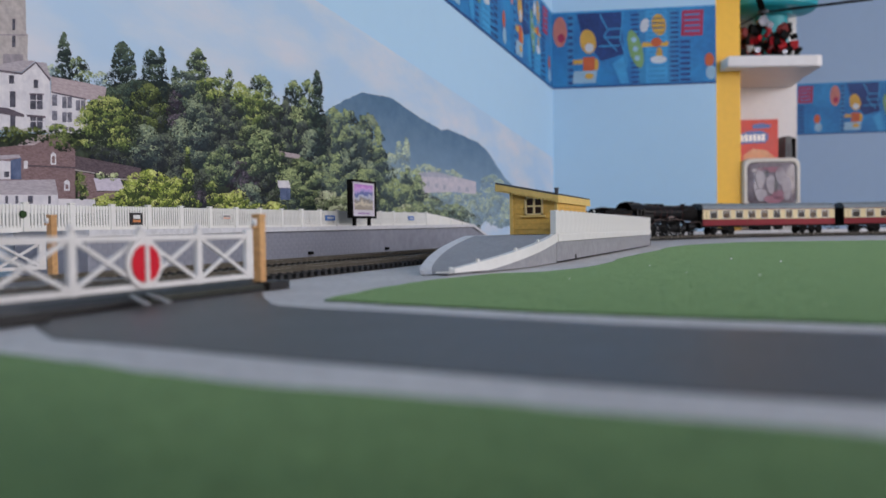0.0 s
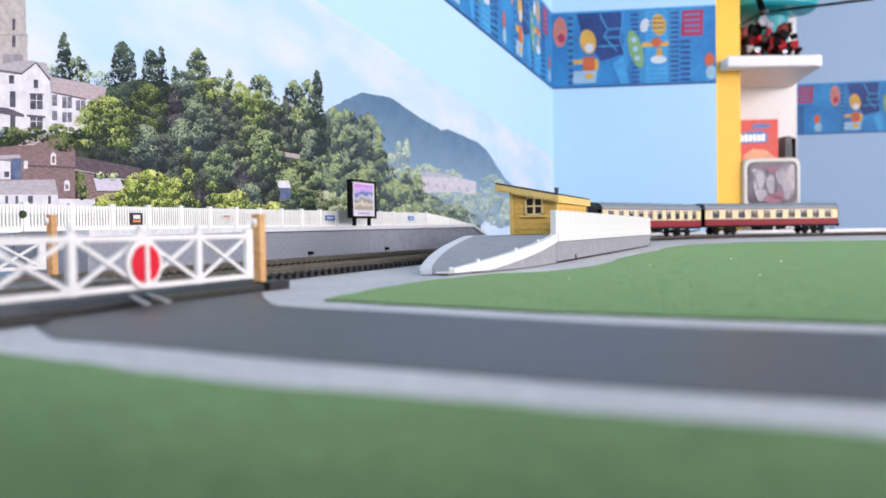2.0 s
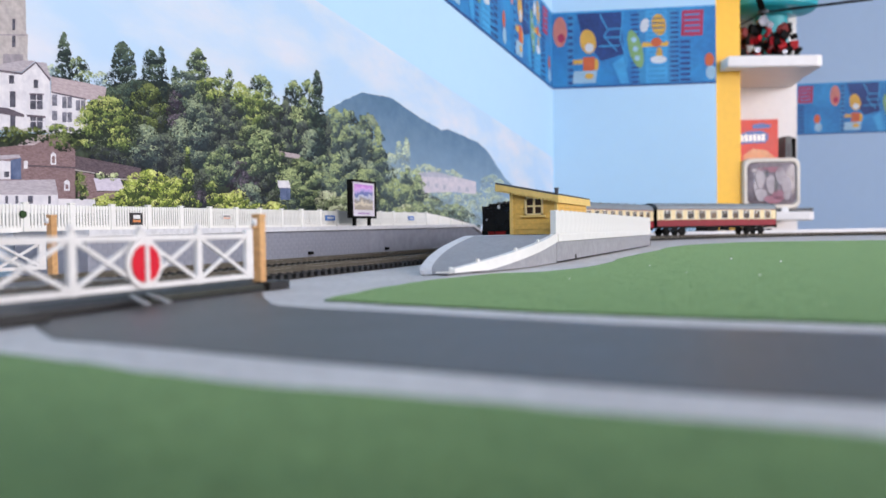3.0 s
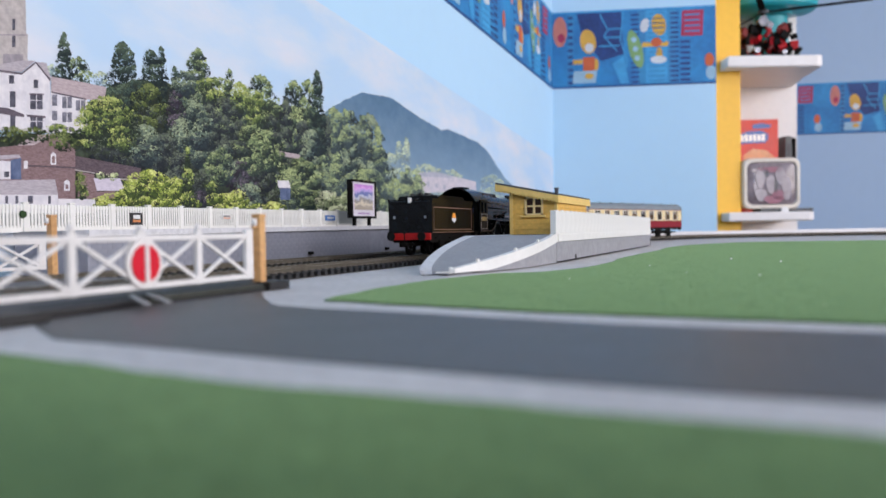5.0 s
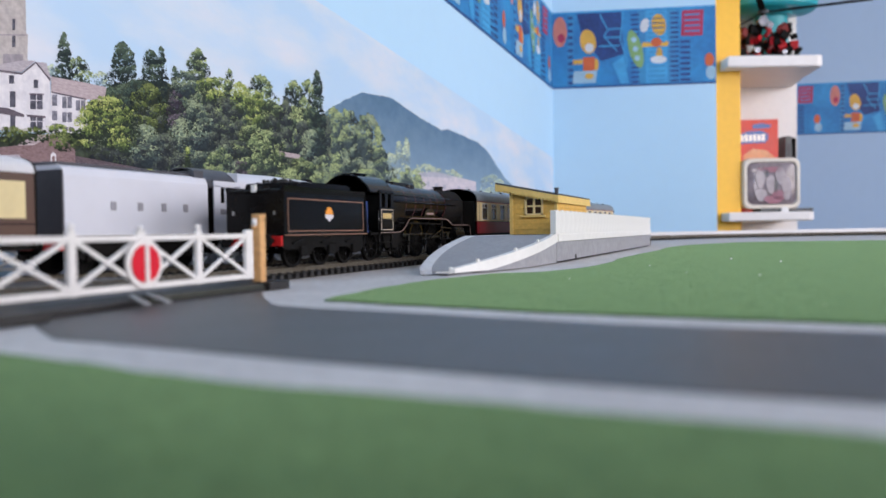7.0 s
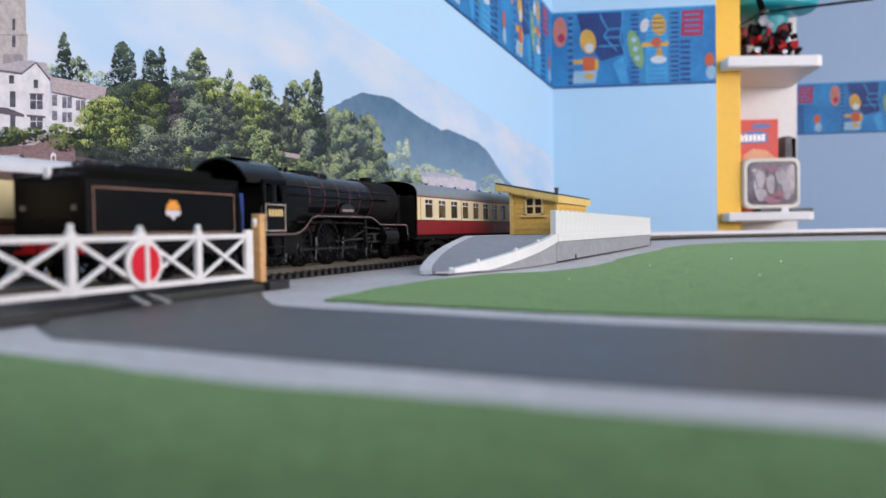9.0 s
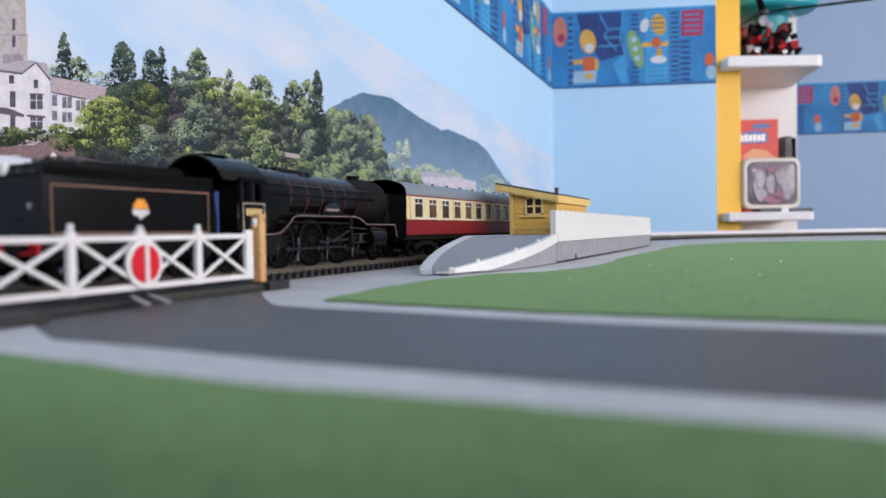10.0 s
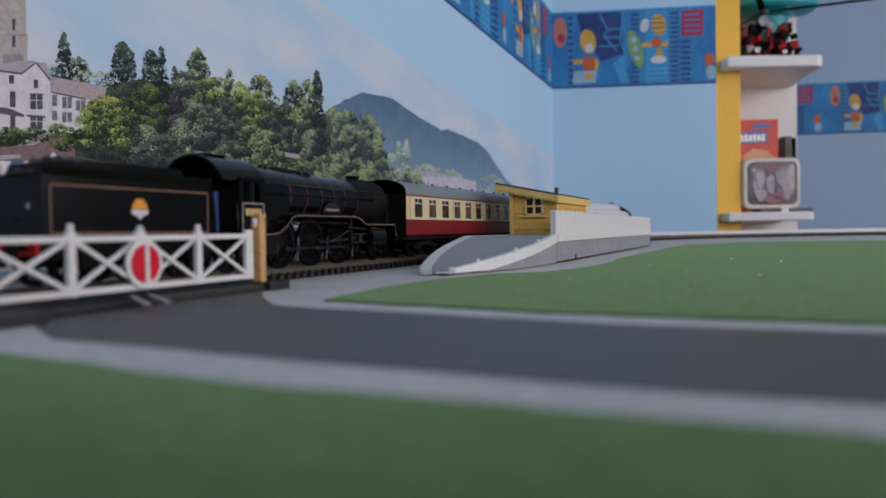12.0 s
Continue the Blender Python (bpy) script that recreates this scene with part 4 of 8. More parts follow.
def black_tender(run):
    t = thing("tender", "black lined tender loaded with coal, red buffer beam", "tender")
    L = 0.0810                                   # body from x = 0 (rear) forward
    fb = 0.0170
    part("footplate", box(-0.0032, L + 0.001, -0.0172, 0.0172, fb - 0.0010, fb, 0.0002), M["black"], t)
    # body with rounded coping that flares outwards along the top
    prof = [(-0.0166, fb), (-0.0166, 0.0368), (-0.0170, 0.0385), (-0.0172, 0.0400), (-0.0160, 0.0400), (-0.0150, 0.0378), (0.0150, 0.0378), (0.0160, 0.0400), (0.0172, 0.0400), (0.0170, 0.0385), (0.0166, 0.0368), (0.0166, fb)]
    part("tank", bm_loft(bmesh.new(), [[(x, y, z) for y, z in prof] for x in (-0.0022, L - 0.001)], smooth=False), M["black"], t)
    for s in (-1, 1):
        pts = [(L - 0.0010, fb), (L + 0.0014, fb), (L + 0.0014, 0.024), (L + 0.0004, 0.031), (L - 0.0010, 0.0375)]
        part("side_sheet", prism(pts, along_y, s * 0.0166 - 0.0004, s * 0.0166 + 0.0004), M["black"], t)
    part("rear_coping", box(-0.0026, 0.010, -0.0150, 0.0150, 0.0366, 0.0384, 0.0004), M["black"], t)
    part("coal_bulkhead", box(0.012, 0.0132, -0.0150, 0.0150, 0.0366, 0.0425, 0.0003), M["black"], t)
    part("filler", cyl((0.0062, 0, 0.0384), (0.0062, 0, 0.0405), 0.0030, 0.0026, 14), M["black"], t)
    part("front_bulkhead", prism([(-0.0155, 0.0366), (0.0155, 0.0366), (0.0145, 0.0428), (-0.0145, 0.0428)], along_x, L - 0.018, L - 0.0166), M["black"], t)
    bm = bmesh.new()
    rng = random.Random(5)
    for i in range(420):
        x, y = rng.uniform(0.014, L - 0.020), rng.uniform(-0.0138, 0.0138)
        z = 0.0400 + 0.0030 * (1 - (y / 0.0155) ** 2) * (0.75 + 0.25 * math.sin(x * 90)) + rng.uniform(-0.0006, 0.0008)
        r = rng.uniform(0.0007, 0.0017)
        bmesh.ops.create_icosphere(bm, subdivisions=1, radius=r, matrix=Matrix.Translation((x, y, z)) @ Euler((rng.random() * 6, rng.random() * 6, 0)).to_matrix().to_4x4() @ Matrix.Diagonal((1.2, 0.8, 0.7, 1)))
    part("coal_load", bm_box(bm, 0.013, L - 0.018, -0.0142, 0.0142, 0.0366, 0.0400), M["coal"], t, "heap of black coal")
    for s in (-1, 1):
        rave = [(0.012, 0.0395), (L - 0.0166, 0.0395), (L - 0.0166, 0.0418), (L - 0.020, 0.0428), (0.016, 0.0428), (0.012, 0.0416)]
        part("coal_rave", prism(rave, along_y, *sorted((s * 0.0146, s * 0.0156))), M["black"], t)
    # lined panels on both sides
    for s in (-1, 1):
        y = s * 0.0167
        for x0, x1, z0, z1 in ((0.0006, 0.0776, 0.0337, 0.0342), (0.0006, 0.0776, 0.0180, 0.0185), (0.0006, 0.0011, 0.0180, 0.0342), (0.0771, 0.0776, 0.0180, 0.0342)):
            part("lining", box(x0, x1, min(y, y + s * 0.00015), max(y, y + s * 0.00015), z0, z1), M["lining"], t)
        a, b = min(y, y + s * 0.0002), max(y, y + s * 0.0002)
        crest = part("crest", prism([(0.0362, 0.0290), (0.0430, 0.0290), (0.0434, 0.0268), (0.0358, 0.0268)], along_y, a, b), M["crest_orange"], t, "orange and grey painted crest")
        part("crest_top", box(0.0374, 0.0418, a, b, 0.0290, 0.0304), M["crest_orange"], crest)
        part("crest_shield", prism([(0.0352, 0.0266), (0.0440, 0.0266), (0.0434, 0.0248), (0.0414, 0.0243), (0.0396, 0.0228), (0.0378, 0.0243), (0.0358, 0.0248)], along_y, a, b), M["crest_grey"], crest)
        part("footplate_lining", box(-0.003, L, s * 0.0173 - 0.00008, s * 0.0173 + 0.00008, fb - 0.0009, fb - 0.0004), M["lining"], t)
        # frames, axleboxes, springs
        pts = [(-0.002, fb - 0.001), (L, fb - 0.001), (L, 0.0088), (L - 0.004, 0.0062), (0.069, 0.0062), (0.063, 0.0095), (0.054, 0.0098), (0.050, 0.0062), (0.043, 0.0062), (0.037, 0.0098),
               (0.028, 0.0098), (0.024, 0.0062), (0.016, 0.0062), (0.012, 0.0092), (0.002, 0.0092), (-0.002, 0.011)]
        fr = part("frame", prism(pts, along_y, s * 0.0140 - 0.0005, s * 0.0140 + 0.0005), M["frame_black"], t)
        for ax in (0.0160, 0.0430, 0.0690):
            part("axlebox", box(ax - 0.0026, ax + 0.0026, s * 0.0152 - 0.0009, s * 0.0152 + 0.0009, 0.0058, 0.0108, 0.0004), M["frame_black"], fr)
            part("leaf_spring", prism([(ax - 0.009, 0.0128), (ax, 0.0146), (ax + 0.009, 0.0128), (ax + 0.009, 0.0120), (ax, 0.0122), (ax - 0.009, 0.0120)], along_y, s * 0.0150 - 0.0007, s * 0.0150 + 0.0007), M["frame_black"], fr)
    for ax in (0.0160, 0.0430, 0.0690):
        wheelset(t, ax, 0.0082, 0.0016, 10, M["frame_black"], run)
    # rear: red beam, ladder rungs, lamp irons
    part("buffer_beam", box(-0.0046, -0.0030, -0.0162, 0.0162, 0.0112, 0.0160, 0.0002), M["red_dark"], t, "red painted buffer beam")
    buffers(t, -0.0044, -1)
    for s in (-1, 1):
        part("lamp_iron", box(-0.0034, -0.0022, s * 0.0118 - 0.0005, s * 0.0118 + 0.0005, 0.0262, 0.0280), M["steel"], t)
        part("step", box(-0.0034, -0.0022, s * 0.005 - 0.0016, s * 0.005 + 0.0016, 0.0225, 0.0230), M["black"], t)
    part("tender_curtain", box(0.0832, 0.0858, -0.0155, -0.0135, 0.0170, 0.0350), M["blue_cab"], t, "blue strip between tender and cab")
    part("lamp", box(-0.0034, -0.0018, -0.0012, 0.0012, 0.0372, 0.0408, 0.0002), M["sign_white"], t)
    part("vacuum_pipe", bm_cyl(cyl((-0.0040, 0.0035, 0.0080), (-0.0040, 0.0035, 0.0165), 0.0008, n=8), (-0.0052, 0.0035, 0.0165), (-0.0030, 0.0035, 0.0165), 0.0011, n=8), M["frame_black"], t)
    coupling(t, -0.0075)
    return t


def boiler_ring(x, r, cz, n=36):
    return [(x, r * math.cos(2 * math.pi * i / n), cz + r * math.sin(2 * math.pi * i / n)) for i in range(n)]


def black_locomotive(run):
    """Built with x = 0 at the cab's rear, smokebox towards +x."""
    t = thing("steam_locomotive", "black lined steam locomotive with a tapered boiler", "locomotive")
    cz = 0.0355
    # boiler: firebox, taper, smokebox
    rings = [boiler_ring(x, r, cz + d) for x, r, d in ((0.032, 0.0135, 0.0), (0.058, 0.0135, 0.0), (0.064, 0.0132, 0.0), (0.102, 0.0121, 0.0004), (0.132, 0.0119, 0.0004))]
    boiler = part("boiler", bm_loft(bmesh.new(), rings), M["black"], t)
    part("firebox", bm_loft(bmesh.new(), [[(x, y, z) for y, z in ((-0.0128, 0.018), (-0.0134, 0.030), (-0.0133, cz), (0.0133, cz), (0.0134, 0.030), (0.0128, 0.018))] for x in (0.032, 0.058)], smooth=False), M["black"], t)
    part("smokebox", bm_loft(bmesh.new(), [boiler_ring(x, r, cz + 0.0004) for x, r in ((0.132, 0.0119), (0.1322, 0.0123), (0.168, 0.0123), (0.1686, 0.0117))]), M["matt_black"], t)
    door = part("smokebox_door", bm_loft(bmesh.new(), [boiler_ring(x, r, cz + 0.0004) for x, r in ((0.1684, 0.0096), (0.1700, 0.0090), (0.1712, 0.0060), (0.1716, 0.0012))]), M["matt_black"], t)
    part("door_handle", beam((0.1720, 0, cz - 0.0016), (0.1720, 0, cz + 0.0024), 0.0004, 0.0005, up=(0, 1, 0)), M["steel"], door)
    for x in (0.060, 0.076, 0.0915, 0.1045, 0.1165, 0.1315):
        r = 0.01345 if x < 0.062 else 0.01335 - (x - 0.064) * 0.0300 if x < 0.104 else 0.0122
        part("boiler_band", bm_loft(bmesh.new(), [boiler_ring(x + d, r, cz + 0.0002) for d in (-0.0003, 0.0003)], close_ends=False), M["boiler_band"], boiler)
    chim = [(0.0042, 0.0468), (0.0034, 0.0478), (0.0032, 0.0490), (0.0040, 0.0500), (0.0041, 0.0507), (0.0028, 0.0507)]
    part("chimney", bm_loft(bmesh.new(), [[(0.1475 + r * 1.25 * math.cos(a * math.pi / 9), r * math.sin(a * math.pi / 9), z) for a in range(18)] for r, z in chim]), M["matt_black"], t)
    part("dome", bm_loft(bmesh.new(), [[(0.088 + r * 1.4 * math.cos(a * math.pi / 9), r * math.sin(a * math.pi / 9), z) for a in range(18)] for r, z in ((0.0062, 0.0466), (0.0058, 0.0488), (0.0045, 0.0500), (0.0015, 0.0504))]), M["black"], t)
    part("dome_cover", bm_loft(bmesh.new(), [[(x, y, z) for y, z in ((-0.004, 0.0476), (-0.003, 0.0500), (0.003, 0.0500), (0.004, 0.0476))] for x in (0.062, 0.082)], smooth=False), M["black"], t)
    for y in (-0.0016, 0.0016):
        part("safety_valve", cyl((0.056, y, 0.0482), (0.056, y, 0.0508), 0.0009, n=10), M["frame_black"], t)
    part("whistle", cyl((0.036, 0.003, 0.0470), (0.036, 0.003, 0.0508), 0.0005, n=8), M["gold"], t)
    # running plate, raised over the driving wheels
    edge = [(0.014, 0.0172), (0.038, 0.0172), (0.044, 0.0180), (0.050, 0.0212), (0.055, 0.0252), (0.059, 0.0262), (0.119, 0.0262), (0.1225, 0.0256), (0.130, 0.0226), (0.133, 0.0220), (0.168, 0.0220), (0.1695, 0.0205), (0.1705, 0.0150)]
    bm = bmesh.new()
    rings = []
    for x, z in edge:
        rings.append([(x, -0.0174, z), (x, 0.0174, z), (x, 0.0174, z - 0.0012), (x, -0.0174, z - 0.0012)])
    bm_loft(bm, rings, smooth=False)
    part("running_plate", bm, M["black"], t)
    for s in (-1, 1):
        bm = bmesh.new()
        for (xa, za), (xb, zb) in zip(edge, edge[1:]):
            bm_beam(bm, (xa, s * 0.01752, za - 0.0004), (xb, s * 0.01752, zb - 0.0004), 0.00018, 0.00034)
        part("footplate_lining", bm, M["lining_grey"], t)
        part("splasher", prism([(0.056, 0.0262), (0.120, 0.0262), (0.118, 0.0275), (0.060, 0.0275)], along_y, s * 0.0118 - 0.0006, s * 0.0118 + 0.0006), M["black"], t)
        npl = part("nameplate", prism([(0.1005 + 0.0095 * math.cos(a * math.pi / 8), 0.0280 + 0.0052 * math.sin(a * math.pi / 8)) for a in range(9)], along_y, s * 0.0126 - 0.0003, s * 0.0126 + 0.0003), M["rod_steel"], t, "curved nameplate over the driving wheels")
        part("name_bar", box(0.094, 0.107, min(s * 0.0129, s * 0.0131), max(s * 0.0129, s * 0.0131), 0.0288, 0.0300), M["lining_grey"], npl)
        part("handrail", bm_cyl(bmesh.new(), (0.034, s * 0.0133, 0.0408), (0.160, s * 0.0125, 0.0405), 0.00028, n=6), M["rod_steel"], t)
        part("ejector_pipe", bm_cyl(bmesh.new(), (0.034, s * 0.0138, 0.0362), (0.150, s * 0.0127, 0.0362), 0.0006, n=8), M["black"], t)
        # cylinders, slide bars
        cy = part("cylinder", bm_loft(bmesh.new(), [[(x, s * 0.0148 + 0.0034 * math.cos(a * math.pi / 8), 0.0140 + 0.0050 * math.sin(a * math.pi / 8)) for a in range(16)] for x in (0.1385, 0.1565)]), M["black"], t)
        part("valve_chest", cyl((0.137, s * 0.0145, 0.0190), (0.158, s * 0.0145, 0.0190), 0.0022, n=14), M["black"], cy)
        part("slide_bar", box(0.1180, 0.1390, s * 0.0146 - 0.0005, s * 0.0146 + 0.0005, 0.0158, 0.0166), M["rod_steel"], t)
        part("slide_bar", box(0.1180, 0.1390, s * 0.0146 - 0.0005, s * 0.0146 + 0.0005, 0.0112, 0.0120), M["rod_steel"], t)
        part("valve_gear_bracket", prism([(0.1160, 0.0250), (0.1185, 0.0250), (0.1195, 0.0110), (0.1170, 0.0110)], along_y, s * 0.0136 - 0.0006, s * 0.0136 + 0.0022 * s + 0.0006), M["frame_black"], t)
        part("reversing_rod", beam((0.045, s * 0.0150, 0.0228), (0.114, s * 0.0150, 0.0222), 0.0006, 0.0009), M["frame_black"], t)
        part("eccentric_rod", beam((0.0930, s * 0.0160, 0.0125), (0.1130, s * 0.0160, 0.0182), 0.0005, 0.0009), M["rod_steel"], t)
        part("radius_rod", beam((0.1130, s * 0.0156, 0.0200), (0.1380, s * 0.0150, 0.0190), 0.0005, 0.0009), M["rod_steel"], t)
        part("sand_pipe", bm_cyl(bmesh.new(), (0.136, s * 0.0105, 0.0180), (0.131, s * 0.0105, 0.0030), 0.0004, n=6), M["rod_steel"], t)
        part("sand_pipe", bm_cyl(bmesh.new(), (0.053, s * 0.0105, 0.016), (0.050, s * 0.0105, 0.0030), 0.0004, n=6), M["rod_steel"], t)
        # steps under the cab
        for x in (0.0135, 0.0310):
            st = part("cab_steps", box(x - 0.0003, x + 0.0003, s * 0.0160 - 0.0008, s * 0.0160 + 0.0008, 0.0050, 0.0165), M["rod_steel"], t)
        for z in (0.0052, 0.0105):
            part("step_board", box(0.0125, 0.0320, s * 0.0160 - 0.0016, s * 0.0160 + 0.0016, z, z + 0.0006), M["frame_black"], t)
        part("ashpan", prism([(0.026, 0.0172), (0.052, 0.0172), (0.047, 0.0072), (0.030, 0.0072)], along_y, s * 0.0118 - 0.0006, s * 0.0118 + 0.0006), M["frame_black"], t)
        part("front_step", box(0.1690, 0.1722, s * 0.0155 - 0.0012, s * 0.0155 + 0.0012, 0.0050, 0.0056), M["frame_black"], t)
    part("frames", prism([(0.006, 0.0165), (0.170, 0.0165), (0.170, 0.0090), (0.150, 0.0060), (0.060, 0.0080), (0.006, 0.0080)], along_y, -0.0062, 0.0062), M["frame_black"], t)
    # cab: sides with windows, arched roof over the back
    cab = part("cab_front", prism([(-0.0166, 0.0165), (0.0166, 0.0165), (0.0166, 0.0400), (0.0135, 0.0460), (0.006, 0.0505), (-0.006, 0.0505), (-0.0135, 0.0460), (-0.0166, 0.0400)], along_x, 0.0320, 0.0332), M["black"], t)
    for s in (-1, 1):
        ya, yb = s * 0.0166 - 0.0004, s * 0.0166 + 0.0004
        bm = bmesh.new()
        for x0, x1, z0, z1 in ((0.0140, 0.0330, 0.0165, 0.0318), (0.0140, 0.0155, 0.0318, 0.0408), (0.0212, 0.0238, 0.0318, 0.0408), (0.0295, 0.0330, 0.0318, 0.0408), (0.0140, 0.0330, 0.0402, 0.0422)):
            bm_box(bm, x0, x1, ya, yb, z0, z1)
        side = part("cab_side", bm, M["black"], t)
        for x0, x1 in ((0.0155, 0.0212), (0.0238, 0.0295)):
            part("window_frame", box(x0, x0 + 0.0007, ya, yb, 0.0318, 0.0404), M["rod_steel"], side)
        y = s * 0.0170
        a, b = min(y, y + s * 0.00015), max(y, y + s * 0.00015)
        for x0, x1, z0, z1 in ((0.0158, 0.0318, 0.0304, 0.0308), (0.0158, 0.0318, 0.0183, 0.0187), (0.0158, 0.0162, 0.0183, 0.0308), (0.0314, 0.0318, 0.0183, 0.0308)):
            part("lining", box(x0, x1, a, b, z0, z1), M["lining_pale"], side)
        for k in range(5):
            part("number_bar", box(0.0182 + k * 0.0024, 0.0199 + k * 0.0024, a, b + 0.00005, 0.0252, 0.0284), M["gold"], side)
        part("side_handrail", bm_cyl(bmesh.new(), (0.0125, s * 0.0168, 0.0185), (0.0125, s * 0.0168, 0.0300), 0.0004, n=6), M["rod_steel"], side)
    roof = []
    for x in (0.0030, 0.0345):
        arc = []
        for i in range(13):
            a = math.radians(-66 + 132 * i / 12)
            arc.append((x, 0.0182 * math.sin(a), 0.0334 + 0.0184 * math.cos(a)))
        roof.append(arc + [(x, y * 0.965, z - 0.0008) for _, y, z in arc[::-1]])
    rf = part("cab_roof", bm_loft(bmesh.new(), roof), M["black"], t)
    part("roof_vent", box(0.008, 0.022, -0.005, 0.005, 0.0515, 0.0526, 0.0004), M["black"], rf)
    part("cab_floor", box(0.004, 0.034, -0.0160, 0.0160, 0.0155, 0.0168), M["frame_black"], t)
    part("backhead", box(0.0270, 0.0320, -0.0110, 0.0110, 0.0168, 0.0400, 0.0008), M["frame_black"], t)
    part("cab_pillar", cyl((0.0140, 0.0150, 0.0170), (0.0140, 0.0150, 0.0400), 0.0008, n=10), M["rod_steel"], t)
    part("drawbar", box(-0.010, 0.004, -0.002, 0.002, 0.0085, 0.0100), M["frame_black"], t)
    # wheels and rods
    wheelset(t, 0.0160, 0.0091, 0.0016, 10, M["frame_black"], run)
    for x in (0.0560, 0.0845, 0.1130):
        wheelset(t, x, 0.0123, 0.0018, 18, M["frame_black"], run, rim=M["tyre"])
    wheelset(t, 0.1560, 0.0078, 0.0015, 10, M["frame_black"], run, rim=M["tyre"])
    for s in (-1, 1):
        rod = bmesh.new()
        bm_beam(rod, (-0.0285, 0, 0), (0.0285, 0, 0), 0.0006, 0.0011)
        for x in (-0.0285, 0, 0.0285):
            bm_cyl(rod, (x, -0.0006, 0), (x, 0.0006, 0), 0.0015, n=12)
        r = part("coupling_rod", rod, M["rod_steel"], t)
        base = Matrix.Translation((0.0845, s * 0.0112, 0.0123))
        r.matrix_basis = base @ Matrix.Translation((0, 0, -0.0042))
        RODS.append((r, 0.0042, 0.0123, run, base))
        con = part("connecting_rod", beam((0.0845, s * 0.0136, 0.0125), (0.1280, s * 0.0140, 0.0140), 0.0006, 0.0012), M["rod_steel"], t)
        con2 = part("crosshead", box(0.1260, 0.1300, s * 0.0146 - 0.0008, s * 0.0146 + 0.0008, 0.0118, 0.0160, 0.0002), M["rod_steel"], t)
    # bright hangers with blocks, added in place of glints on the wheel rims
    for s in (-1, 1):
        for x in (0.0420, 0.0703, 0.0988, 0.1273):
            hanger = part("glint_hanger", beam((x, s * 0.0098, 0.0032), (x + 0.0008, s * 0.0098, 0.0150), 0.0006, 0.0008, up=(1, 0, 0)), M["steel"], t)
            part("brake_block", box(x - 0.0010, x + 0.0006, s * 0.0098 - 0.0008, s * 0.0098 + 0.0008, 0.0080, 0.0112, 0.0002), M["rod_steel"], hanger)
    part("buffer_beam", box(0.1735, 0.1750, -0.0162, 0.0162, 0.0112, 0.0160, 0.0002), M["black"], t)
    buffers(t, 0.1750, 1)
    return t


# -- streamlined silver locomotive --
def casing_ring(x, top, half, shoulder, low, n=9):
    """A section of the streamlined casing: straight sides, round shoulders."""
    pts = [(x, half, low), (x, half, shoulder)]
    for i in range(1, n):
        a = math.pi / 2 * i / n
        pts.append((x, half * math.cos(a) ** 0.8, shoulder + (top - shoulder) * math.sin(a) ** 0.9))
    pts.append((x, 0.0, top))
    return pts + [(px, -py, pz) for px, py, pz in pts[-2::-1]]


